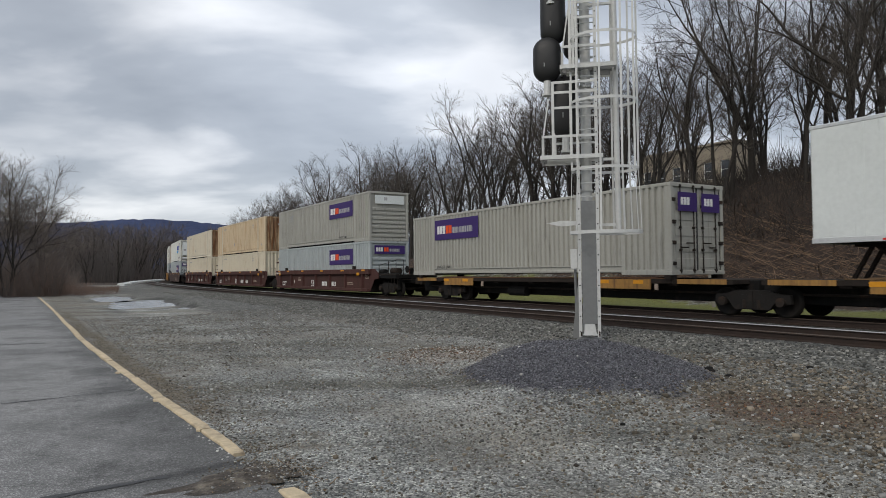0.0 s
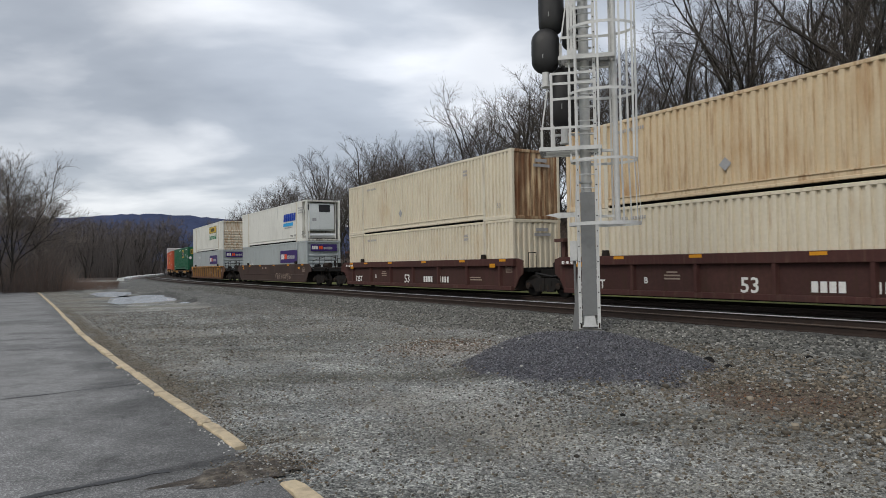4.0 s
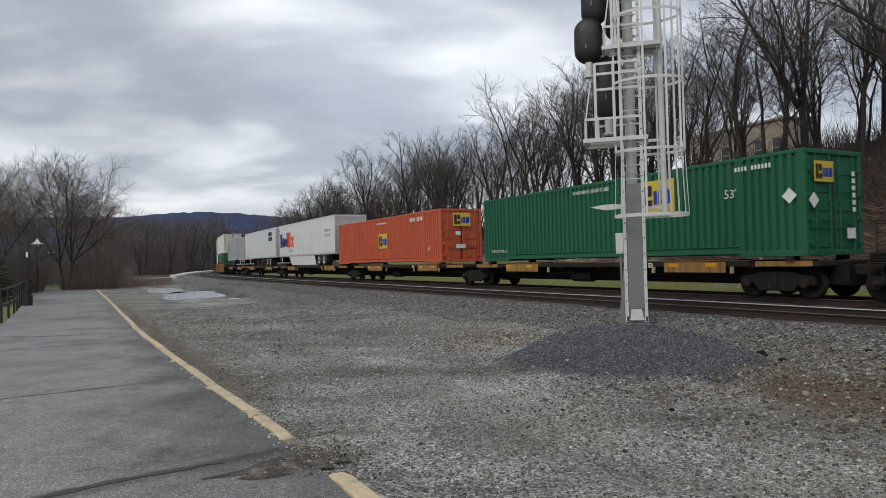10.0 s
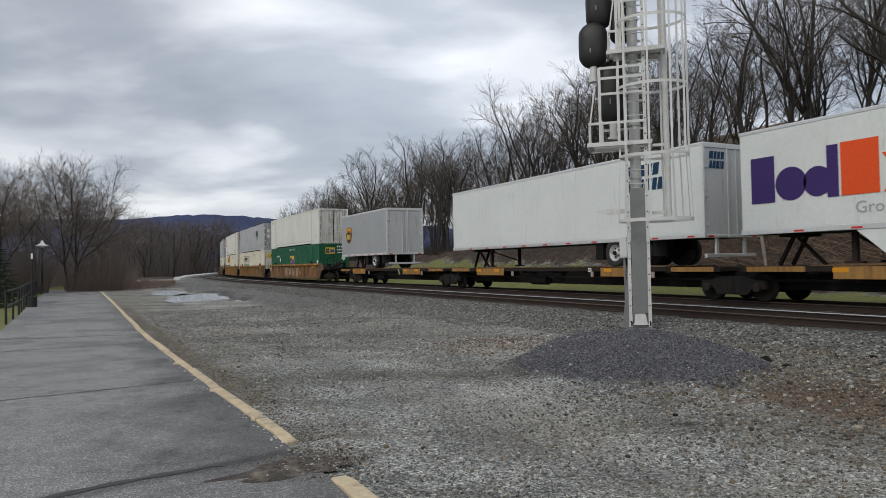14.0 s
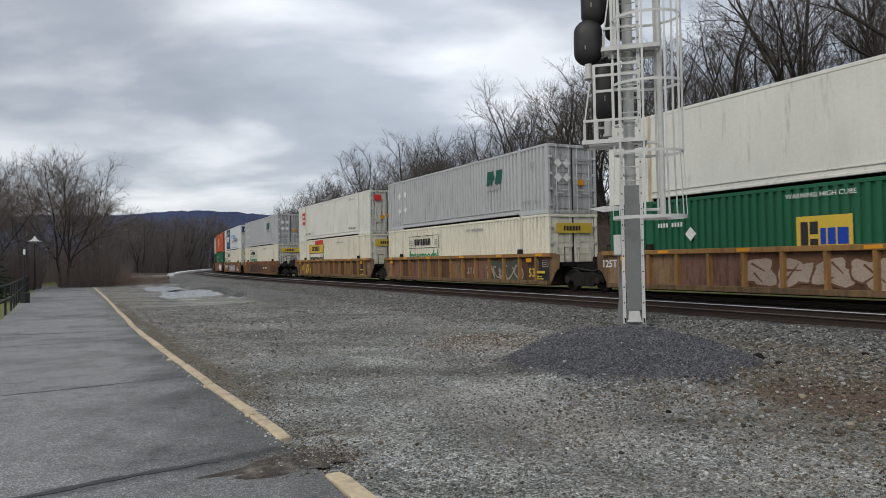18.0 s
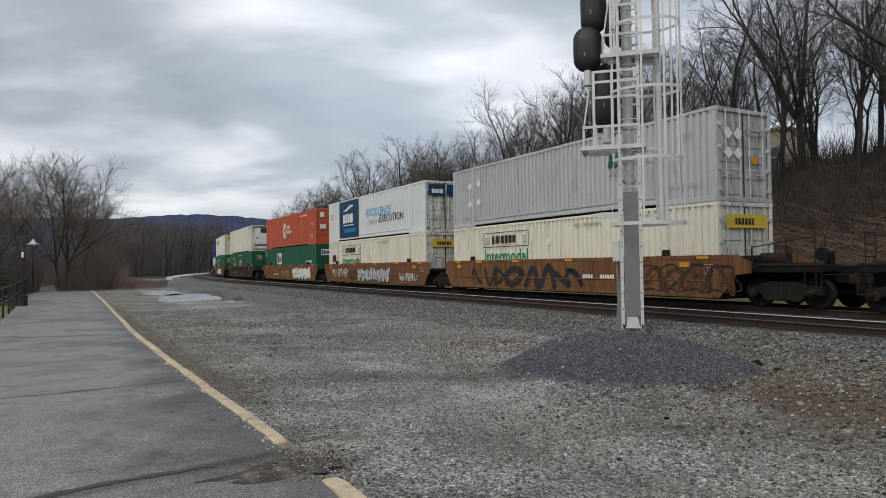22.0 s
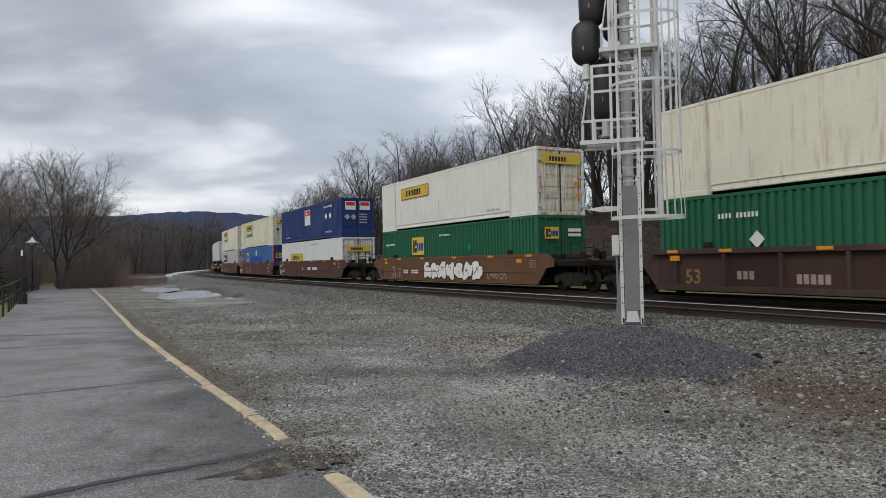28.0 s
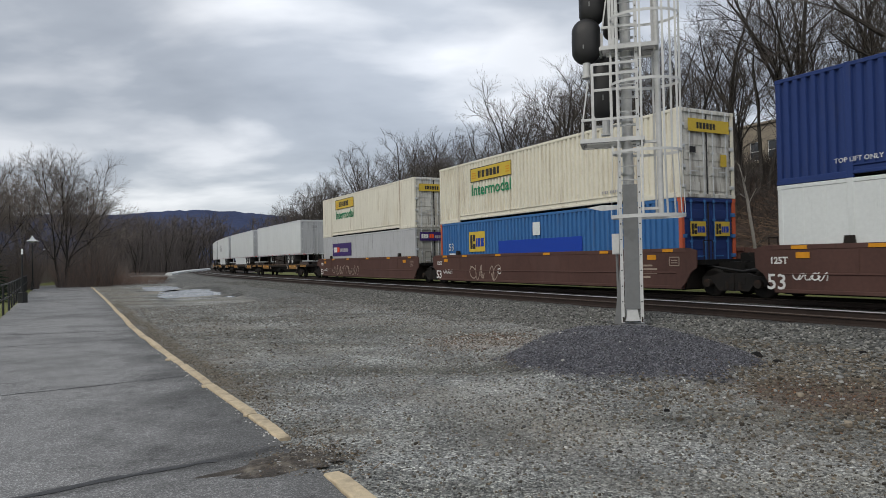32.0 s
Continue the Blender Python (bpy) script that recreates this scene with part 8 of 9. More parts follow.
    cars = [well_car(at, "yellow_car", "ribs", ends, lab, 13, 0.15, "gold_rail") for at, ends in ((35.98, (2.9, 1.8)), (55.73, (1.8, 1.54)), (74.96, (1.54, 3.1)))]
    throw_up(cars[0], 21, 5.6, RAIL + 0.3, 5.2, 1.0, "faded_mark", "rust_car", 5, 0.07)
    car_text(cars[0], "125T", 0.26, "white_mark", -0.4, RAIL + 0.95)
    for x in (11.45, 12.4, 13.35):
        car_bars(cars[1], [(0, 0, 0.86, 1.0)], "faded_green", x, RAIL + 0.24, name="painted_panel")
    scribble(cars[1], 23, 11.5, RAIL + 0.35, 2.8, 0.75, "faded_mark", 5, 0.07, lift=0.006)
    car_text(cars[1], "53", 0.34, "yellow_mark", 14.75, RAIL + 0.55)
    car_bars(cars[1], [(0, 0, 1.0, 1.05)], "black_mark", 15.2, RAIL + 0.22, name="painted_panel")
    car_bars(cars[1], [(0.1, 0.45, 0.8, 0.55), (0.1, 0.3, 0.6, 0.34), (0.1, 0.2, 0.7, 0.24)], "yellow_mark", 15.2, RAIL + 0.24, W=1.442)
    car_bars(cars[1], [(0, 0, 0.2, 0.07), (0.07, 0, 0.14, 0.3), (0.26, 0.23, 0.46, 0.3), (0.33, 0, 0.4, 0.3), (0.55, 0, 0.62, 0.3, 0.3), (0.68, 0, 0.75, 0.3, -0.3)], "faded_mark", 9.6, RAIL + 0.62, name="logo_mark")
    scribble(cars[2], 24, 0.6, RAIL + 0.4, 2.6, 0.8, "yellow_mark", 3, 0.12)
    car_text(cars[2], "53", 0.34, "black_mark", 13.9, RAIL + 0.45)
    car_bars(cars[2], [(0, 0, 1.0, 1.05)], "black_mark", 14.6, RAIL + 0.22, name="painted_panel")
    car_bars(cars[2], [(0.1, 0.5, 0.9, 0.58), (0.15, 0.3, 0.7, 0.33), (0.15, 0.2, 0.7, 0.23)], "yellow_mark", 14.6, RAIL + 0.22, W=1.442)
    b = container("green_box", 35.98, low, label="dark green ribbed container with a yellow square logo")
    square_logo(b, 7.2, 1.05, 1.5)
    square_logo(b, 0.75, 2.05, 0.8, end=True)
    end_numbers(b)
    diamond(b, 3.65, 1.75, 0.22)
    side_text(b, "WARNING HIGH CUBE", 0.13, "white_mark", 6.9, 2.55)
    side_text(b, "53'", 0.26, "white_mark", 14.2, 0.75)
    side_text(b, "53'", 0.2, "white_mark", 0.8, 0.6)
    code_bars(b, "white_mark", 2.3, 2.0, 1, 0.14, 1.1)
    diamond(b, 15.75, 1.4, 0.2)
    b = container("white_box", 35.98, up, side="flush", label="scuffed white smooth-sided container")
    side_text(b, "53", 0.2, "grey_mark", 15.2, 0.5)
    code_bars(b, "grey_mark", 0.5, 2.5, 1, 0.1, 0.7)
    for at, upper in ((55.73, "rl"), (74.96, "white")):
        b = container("ivory_box", at, low, label="ivory ribbed container with a haulier's sign and green lettering", end_color="ivory_box")
        if upper == "rl":
            haulier_logo(b, 2.9, 1.75, 3.65)
        else:
            haulier_logo(b, 2.85, 1.80, 3.75, "yellow_mark", red=True)
            mark(b, "red_panel", [(0, 0, 1.95, 0.36)], "red_mark", 4.5, 2.46)
        haulier_end(b)
        code_bars(b, "grey_mark", 9.5, 2.45, 1, 0.11, 1.6)
        if upper == "rl":
            ltl(container("pale_grey_box", at, up, label="pale grey ribbed container with a dark green logo"))
        else:
            b = container("white_box", at, up, label="off-white ribbed container with a small red sign")
            mark(b, "red_sign", [(0, 0, 0.75, 1.0)], "red_mark", 1.1, 1.35)
            mark(b, "sign_stripe", [(0.08, 0.25, 0.6, 0.42, 0.5), (0.1, 0.6, 0.5, 0.75)], "white_mark", 1.1, 1.35, 0.004)
            side_text(b, "TOP LIFT ONLY", 0.14, "black_mark", 2.0, 0.45)
            side_text(b, "TOP LIFT ONLY", 0.14, "black_mark", 12.2, 0.45)
            side_text(b, "STACK LIMIT 3 HIGH", 0.1, "grey_mark", 12.2, 2.5)
            end_mark(b, "red_sign", [(0, 0, 0.5, 0.4)], "red_mark", 0.95, 2.2)
            end_mark(b, "label_sheet", [(0, 0, 0.3, 0.22), (0.45, 0.1, 0.8, 0.35)], "amber_mark", 0.55, 1.0)

    # three-unit well car, tan
    lab = "tan smooth-sided well car covered in graffiti"
    cars = [well_car(at, "tan_car", "smooth", ends, lab) for at, ends in ((98.3, (3.1, 1.6)), (117.65, (1.6, 1.63)), (137.06, (1.63, 3.25)))]
    scribble(cars[0], 31, 2.1, RAIL + 0.30, 4.0, 0.95, "black_mark", 4, 0.24)
    scribble(cars[0], 32, 6.4, RAIL + 0.30, 3.6, 0.95, "black_mark", 4, 0.22)
    throw_up(cars[0], 33, 13.0, RAIL + 0.28, 3.9, 1.0, None, "black_mark", 4, 0.045)
    scribble(cars[0], 34, 13.3, RAIL + 0.32, 3.3, 0.9, "brown_mark", 4, 0.14, lift=0.004)
    car_bars(cars[0], glyphs((0.6,) * 4, 0.18, 0.2, 0.2) + glyphs((0.5,) * 6, 0.18, 0.2, 0.2, x=0.95), "white_mark", 10.1, RAIL + 0.72)
    scribble(cars[1], 35, 1.2, RAIL + 0.55, 3.2, 0.65, "white_mark", 13, 0.035)
    scribble(cars[1], 36, 4.6, RAIL + 0.3, 1.6, 0.8, "brown_mark", 4, 0.07)
    throw_up(cars[1], 37, 6.2, RAIL + 0.26, 5.4, 1.0, "pale_grey_box", "black_mark", 8, 0.06)
    car_bars(cars[1], [(0, 0, 1.0, 0.45)], "amber_mark", 7.6, RAIL + 0.55, name="painted_panel")
    scribble(cars[1], 39, 13.0, RAIL + 0.4, 2.4, 0.5, "white_mark", 12, 0.032)
    throw_up(cars[2], 40, 9.9, RAIL + 0.26, 5.2, 1.05, "white_mark", "grey_mark", 6, 0.06)
    car_bars(cars[2], glyphs((0.6,) * 4, 0.16, 0.2) + glyphs((0.5,) * 6, 0.16, 0.2, x=0.85), "white_mark", 3.6, RAIL + 0.6)
    scribble(cars[2], 42, 6.2, RAIL + 0.5, 2.6, 0.5, "yellow_mark", 6, 0.04)
    for at in (98.3, 117.65):
        b = container("ivory_box", at, low, label="ivory ribbed container with a haulier's sign and green lettering")
        haulier_logo(b, 2.9, 1.86, 3.6)
        haulier_end(b)
        diamond(b, 7.9, 2.0, 0.2, "ivory_box")
        code_bars(b, "grey_mark", 9.5, 2.5, 1, 0.11, 1.6)
    mark(b, "rust_panel", [(0, 0, 0.8, 0.5)], "maroon_car", 0.8, 1.4)
    ltl(container("pale_grey_box", 98.3, up, label="pale grey ribbed container with a dark green logo"))
    b = container("trailer_white", 117.65, up, side="ribbed", label="white container with a dark blue panel and blue slogan")
    mark(b, "logo_panel", [(0, 0, 3.8, 2.62)], "steel_blue_mark", 2.4, 0.2, label="dark blue logo panel")
    mark(b, "logo_mark", glyphs((0.7, 0.55, 0.55, 0.95), 0.62, 0.12, x=0.75, y=1.05), "white_mark", 2.4, 0.2, 0.004)
    mark(b, "logo_swoosh", [(0.9 + 0.32 * i, 1.9 + 0.08 * i, 1.6 + 0.36 * i, 1.98 + 0.1 * i, 0.9) for i in range(4)], "white_mark", 2.4, 0.2, 0.004)
    mark(b, "logo_bar", [(0.8, 0.85, 2.9, 0.92)], "white_mark", 2.4, 0.2, 0.004)
    part("lettering", words("INTERMODAL", 0.26, "sky_mark", 0.1, 0.006), "sky_mark", b, at=on_side(HALF - 3.35, FACE + 0.006, 0.58))
    side_text(b, "EXCELLENCE", 0.48, "sky_mark", 7.5, 1.45, 0.1)
    side_text(b, "THROUGH", 0.24, "grey_mark", 8.0, 0.95, 0.1)
    side_text(b, "EXECUTION", 0.46, "steel_blue_mark", 9.7, 0.95, 0.1)
    code_bars(b, "grey_mark", 0.5, 1.9, 2, 0.12, 0.7)
    end_mark(b, "logo_panel", [(0, 0, 1.05, 0.66)], "steel_blue_mark", 1.08, 2.05)
    end_mark(b, "logo_panel", [(0, 0, 0.95, 0.66)], "steel_blue_mark", -0.08, 2.05)
    end_mark(b, "logo_mark", glyphs((0.7, 0.5, 0.5, 0.9), 0.24, 0.12, x=0.2, y=0.15), "white_mark", 1.08, 2.05, 0.004)
    b = container("green_box", 137.06, low, label="dark green ribbed container with a white square logo")
    square_logo(b, 4.25, 1.35, 1.55, "trailer_white")
    square_logo(b, 0.85, 2.0, 0.75, "trailer_white", end=True)
    end_numbers(b)
    side_text(b, "53'", 0.3, "white_mark", 14.2, 0.6)
    side_text(b, "53'", 0.2, "white_mark", 0.9, 1.1)
    code_bars(b, "white_mark", 13.6, 1.4, 1, 0.2, 1.5)
    diamond(b, 11.4, 1.8, 0.2, "green_mark")
    b = container("orange_box", 137.06, up, label="orange-red ribbed container with a white hexagon logo")
    part("logo_hexagon", Shape().prism([(0.66 * math.sin(i * math.pi / 3), 0.76 * math.cos(i * math.pi / 3)) for i in range(6)], 0, 0.005, "z"), "ivory_box", b, at=on_side(HALF - 6.95, FACE, 1.5))
    mark(b, "logo_mark", [(-0.34, -0.42, -0.10, 0.42), (0.10, -0.42, 0.34, 0.42), (-0.1, -0.1, 0.1, 0.1)], "orange_box", 6.95, 1.5, 0.005)
    mark(b, "logo_mark", glyphs((0.6, 0.55, 0.5), 0.34, 0.14, y=0.42) + glyphs((0.6, 0.4, 0.5, 0.5, 0.5, 0.2, 0.2, 0.4), 0.30, 0.1), "ivory_box", 7.85, 1.2)
    side_text(b, "53'", 0.34, "ivory_box", 15.0, 0.5)
    side_text(b, "53'", 0.22, "ivory_box", 1.7, 0.35)
    code_bars(b, "ivory_box", 12.0, 2.45, 1, 0.14, 1.9)
    end_mark(b, "logo_mark", [(0, 0, 0.36, 0.4)], "ivory_box", 0.95, 2.2)
    end_mark(b, "number_mark", [(0, 0, 0.9, 0.16), (0, 0.24, 0.9, 0.4)], "ivory_box", -0.1, 2.2)
    end_mark(b, "label_sheet", [(0, 0, 0.5, 0.35), (1.1, -0.2, 1.4, 0.05)], "ivory_box", 0.95, 1.25)
    side_text(b, "53'", 0.22, "ivory_box", 15.1, 1.6)

    # single well, dark brown
    c = well_car(160.47, "dark_brown_car", "ribs", (3.25, 3.0), "dark brown ribbed well car", 9, 0.16)
    car_text(c, "53", 0.44, "gold_rail", 1.05, RAIL + 0.45)
    car_bars(c, glyphs((0.6, 0.6, 0.6), 0.24, 0.25), "faded_mark", 2.95, RAIL + 0.6)
    car_bars(c, glyphs((0.55,) * 5, 0.26, 0.2), "faded_mark", 4.8, RAIL + 0.5)
    car_bars(c, [(0, 0, 0.7, 0.08), (0.8, 0, 1.6, 0.08), (0, 0.14, 0.7, 0.2), (0.8, 0.14, 1.5, 0.2)], "faded_mark", 7.2, RAIL + 0.5)
    b = container("green_box", 160.47, low, label="dark green ribbed container with a yellow square logo")
    square_logo(b, 7.65, 0.95, 1.5)
    square_logo(b, 0.75, 2.0, 0.6, end=True)
    end_numbers(b)
    diamond(b, 3.6, 1.5, 0.25)
    diamond(b, 15.8, 1.2, 0.25)
    side_text(b, "53'", 0.28, "white_mark", 13.4, 0.55)
    side_text(b, "53'", 0.2, "white_mark", 0.7, 0.6)
    side_text(b, "WARNING HIGH CUBE", 0.13, "white_mark", 7.4, 2.5)
    code_bars(b, "white_mark", 2.3, 2.15, 1, 0.15, 1.4)
    b = container("ivory_box", 160.47, up, side="flush", label="stained ivory refrigerated container with a white cooling unit", end="cooler", post_color="dirty_white")
    side_text(b, "53", 0.24, "grey_mark", 14.5, 0.35)
    diamond(b, 8.0, 1.2, 0.2, "ivory_box")
    code_bars(b, "grey_mark", 14.2, 2.5, 1, 0.14, 1.5)

    # single well, red-brown
    c = well_car(183.35, "rust_car", "smooth", (3.0, 3.4), "red-brown smooth-sided well car with white graffiti")
    throw_up(c, 51, 5.9, RAIL + 0.26, 6.0, 1.06, "white_mark", "black_mark", 7, 0.06)
    scribble(c, 53, 12.4, RAIL + 0.4, 1.5, 0.3, "faded_mark", 6, 0.04)
    scribble(c, 54, 1.5, RAIL + 0.25, 1.5, 0.8, "faded_mark", 5, 0.035)
    car_bars(c, glyphs((0.6,) * 4, 0.2, 0.2) + glyphs((0.55,) * 6, 0.2, 0.2, x=1.05), "white_mark", 3.25, RAIL + 0.62)
    car_text(c, "53", 0.36, "black_mark", -0.1, RAIL + 0.5)
    b = container("green_box", 183.35, low, label="dark green ribbed container with a yellow square logo")
    square_logo(b, 4.2, 1.4, 1.5)
    square_logo(b, 0.95, 1.9, 0.75, end=True)
    diamond(b, 10.6, 1.7, 0.2, "green_mark")
    side_text(b, "53'", 0.28, "white_mark", 14.2, 0.95)
    side_text(b, "53'", 0.2, "white_mark", 0.9, 1.1)
    code_bars(b, "white_mark", 0.6, 2.0, 1, 0.13, 1.2)
    code_bars(b, "white_mark", 7.5, 2.35, 1, 0.09, 1.2)
    end_mark(b, "number_mark", [(0, 0, 0.7, 0.12), (0, 0.2, 0.7, 0.34)], "white_mark", -0.3, 2.0)
    b = container("white_box", 183.35, up, side="flush", label="white smooth-sided container with a yellow haulier's sign", end_color="dirty_white")
    haulier_logo(b, 2.85, 1.75, 3.5, "yellow_mark", False)
    side_text(b, "TOP LIFT ONLY", 0.13, "grey_mark", 12.2, 0.4)
    haulier_end(b, 1.05, 2.2, 2.1)
    end_mark(b, "label_sheet", [(0, 0, 0.22, 0.16), (0.1, -0.5, 0.3, -0.36)], "amber_mark", -0.7, 1.3)

    # three-unit well car, red-brown
    lab = "maroon smooth-sided well car"
    cars = [well_car(at, "brown_car", "smooth", ends, lab) for at, ends in ((207.0, (3.4, 1.68)), (226.51, (1.68, 1.54)), (245.75, (1.54, 3.1)))]
    for c in cars:
        car_text(c, "53", 0.42, "white_mark", -0.3, RAIL + 0.32)
        scribble(c, 61, 0.5, RAIL + 0.55, 0.9, 0.25, "white_mark", 5, 0.03)
        car_text(c, "125T", 0.18, "white_mark", -0.2, RAIL + 1.02)
    car_bars(cars[0], glyphs((0.6,) * 4, 0.26, 0.2) + glyphs((0.55,) * 6, 0.26, 0.2, x=1.3), "white_mark", 8.3, RAIL + 0.72)
    car_text(cars[0], "A", 0.24, "white_mark", 6.8, RAIL + 0.72)
    scribble(cars[1], 62, 3.2, RAIL + 0.28, 2.6, 0.75, "faded_mark", 5, 0.05)
    car_text(cars[1], "C", 0.26, "white_mark", 5.6, RAIL + 0.6)
    car_bars(cars[1], [(0, 0, 1.2, 0.06), (0, 0.12, 1.2, 0.18), (0.2, 0.24, 1.0, 0.3), (0.3, -0.15, 0.9, -0.08)], "faded_mark", 14.0, RAIL + 0.7)
    scribble(cars[2], 63, 2.4, RAIL + 0.3, 5.2, 0.75, "faded_mark", 9, 0.05)
    b = container("trailer_white", 207.0, low, side="flush", label="white smooth-sided container with a yellow haulier's sign")
    haulier_logo(b, 2.95, 1.2, 3.65, "yellow_mark", False)
    haulier_end(b, 0.95, 1.85, 1.9)
    code_bars(b, "grey_mark", 9.0, 2.5, 1, 0.12, 1.8)
    b = container("navy_box", 207.0, up, label="navy blue ribbed container with white and red signs")
    mark(b, "label_sheet", [(0, 0, 1.5, 1.25)], "trailer_white", 7.35, 1.3)
    mark(b, "red_sign", [(0.12, 0.78, 1.38, 1.18)], "red_mark", 7.35, 1.3, 0.004)
    mark(b, "logo_mark", glyphs((0.5,) * 5, 0.16, 0.2, x=0.3, y=0.9), "white_mark", 7.35, 1.3, 0.006)
    diamond(b, 12.8, 1.75, 0.26); diamond(b, 13.75, 1.75, 0.26)
    side_text(b, "TOP LIFT ONLY", 0.15, "white_mark", 12.6, 0.45)
    side_text(b, "TOP LIFT ONLY", 0.12, "white_mark", 1.6, 0.4)
    code_bars(b, "white_mark", 12.3, 2.4, 1, 0.14, 1.9)
    for y in (0.98, -0.14):
        end_mark(b, "label_sheet", [(0, 0, 0.8, 0.62)], "trailer_white", y, 2.02)
        end_mark(b, "red_sign", [(0.06, 0.3, 0.74, 0.56)], "red_mark", y, 2.02, 0.004)
    for y in (0.85, 0.35):
        part("placard", Shape().prism([(0, -0.22), (0.22, 0), (0, 0.22), (-0.22, 0)], 0.0, 0.005, "z"), "grey_mark", b, at=on_end(-HALF - 0.045, y, 1.5))
    end_mark(b, "number_mark", [(0, i * 0.2, 0.6, i * 0.2 + 0.08) for i in range(4)], "grey_mark", -0.1, 1.05)
    b = container("blue_box", 226.51, low, label="blue ribbed container with orange corner posts and a yellow logo", end_color="navy_box", post_color="orange_box")
    square_logo(b, 2.95, 1.4, 1.45)
    square_logo(b, 0.95, 1.65, 0.72, end=True)
    square_logo(b, -0.2, 1.65, 0.72, end=True)
    mark(b, "painted_patch", [(0, 0, 5.8, 0.95)], "royal_mark", 5.55, 0.9, label="darker blue painted-over patch")
    mark(b, "label_sheet", [(0, 0, 0.5, 0.55)], "trailer_white", 8.2, 2.0)
    side_text(b, "53", 0.36, "white_mark", 0.9, 1.5)
    mark(b, "label_sheet", [(0, 0, 0.6, 0.5)], "trailer_white", 0.95, 0.85)
    b = container("ivory_box", 226.51, up, label="ivory ribbed container with a haulier's sign and green lettering")
    haulier_logo(b, 3.2, 1.86, 3.5, "yellow_mark")
    haulier_end(b, 0.95, 2.15, 1.95)
    end_mark(b, "label_sheet", [(0, 0, 0.3, 0.4)], "yellow_mark", -0.55, 1.05)
    end_mark(b, "vent_plate", [(0, 0, 0.28, 0.2)], "black_mark", 0.9, 1.45)
    code_bars(b, "grey_mark", 12.5, 0.42, 1, 0.1, 1.3)
    b = container("pale_grey_box", 245.75, low, side="flush", label="grey smooth-sided container with a purple logo panel", end_color="grey_box")
    parcel_panel(b, 2.2, 1.45, 3.85, 0.92)
    parcel_end(b)
    b = container("ivory_box", 245.75, up, side="flush", label="ivory smooth-sided container with a haulier's sign and green lettering")
    haulier_logo(b, 2.95, 1.95, 3.7, "yellow_mark")
    haulier_end(b, 1.0, 2.1, 1.95)

    # skeleton cars with white trailers at the end
    for at, a, e, tr in ((267.56, -9.3, 9.4, (-6.5, 9.4)), (286.2, -9.2, 9.2, (9.2,)), (304.7, -9.2, 9.2, (9.2,)), (323.2, -9.2, 9.2, (9.2,))):
        spine_car(at, a, e, tr, spine)
    for at, sk in ((267.91, False), (286.2, True), (304.7, True), (323.1, False)):
        t = trailer(at, HALF, "trailer_white", "plain white road trailer riding on a skeleton car", skirt=sk, back="pale_grey_box")
        if at < 270:
            part("logo_mark", plates(glyphs((0.5, 0.5, 0.5, 0.5), 0.22, 0.1) + [(0, -0.2, 0.5, -0.14)]), "grey_mark", t, at=on_end(-HALF + 0.02, 0.3, 4.55))
        if at > 300:
            part("logo_mark", plates([(0, 0, 0.5, 0.9), (0.9, 0.0, 2.4, 0.5), (0.9, 0.6, 2.0, 0.9)]), "grey_mark", t, at=on_side(HALF - 4, WIDE + 0.002, 3.4))


def ltl(b):
    """Dark green slanted logo and small words on the pale grey boxes."""
    mark(b, "logo_mark", [(0, 0, 0.50, 0.62, 0.2), (0.56, 0.2, 0.68, 0.40, 0.2), (0.74, 0, 1.24, 0.62, 0.2)], "dark_green_mark", 11.45, 1.62, label="dark green logo blocks")
    mark(b, "logo_bar", glyphs((0.6, 0.6, 0.6, 0.6, 0.25, 0.6, 0.6, 0.6), 0.21, 0.1, 0.2), "grey_mark", 11.5, 1.33)
    for d, z in ((1.7, 1.1), (2.5, 1.15), (1.7, 2.0), (2.5, 2.05)):
        diamond(b, d, z, 0.2)
    side_text(b, "53'", 0.24, "grey_mark", 14.9, 2.0)
    side_text(b, "TOP LIFT ONLY", 0.14, "grey_mark", 14.2, 0.5)
    side_text(b, "TOP LIFT ONLY", 0.11, "grey_mark", 0.9, 0.4)
    for y in (0.8, 0.35):
        part("placard", Shape().prism([(0, -0.2), (0.2, 0), (0, 0.2), (-0.2, 0)], 0.0, 0.005, "z"), "white_mark", b, at=on_end(-HALF - 0.045, y, 2.1))
        part("placard", Shape().prism([(0, -0.2), (0.2, 0), (0, 0.2), (-0.2, 0)], 0.0, 0.005, "z"), "white_mark", b, at=on_end(-HALF - 0.045, y, 1.5))
    end_mark(b, "number_mark", [(0, 0, 0.5, 0.08), (0.6, 0, 0.9, 0.08), (0, 0.14, 0.9, 0.22)], "grey_mark", -0.1, 2.1)
    end_mark(b, "label_sheet", [(0, 0, 0.3, 0.24)], "amber_mark", -0.25, 1.2)


build_train()


# ---- lamps, fence and small things beside the walk ----
M["lamp_black"] = mat("lamp_black", (0.018, 0.019, 0.02), 0.5, 0.2, 0.2, 6)
M["lime_leaf"] = mat("dead_leaf", (0.22, 0.14, 0.07), 0.9, 0, 0.4, 20)


def spot(az, r):
    return r * math.sin(radians(az)), r * math.cos(radians(az))


def turned_shape(prof, n=20):
    sh = Shape()
    vs = [(p * math.cos(2 * math.pi * i / n), p * math.sin(2 * math.pi * i / n), z) for p, z in prof for i in range(n)]
    return sh.add(vs, [(j * n + i, j * n + (i + 1) % n, (j + 1) * n + (i + 1) % n, (j + 1) * n + i) for j in range(len(prof) - 1) for i in range(n)])


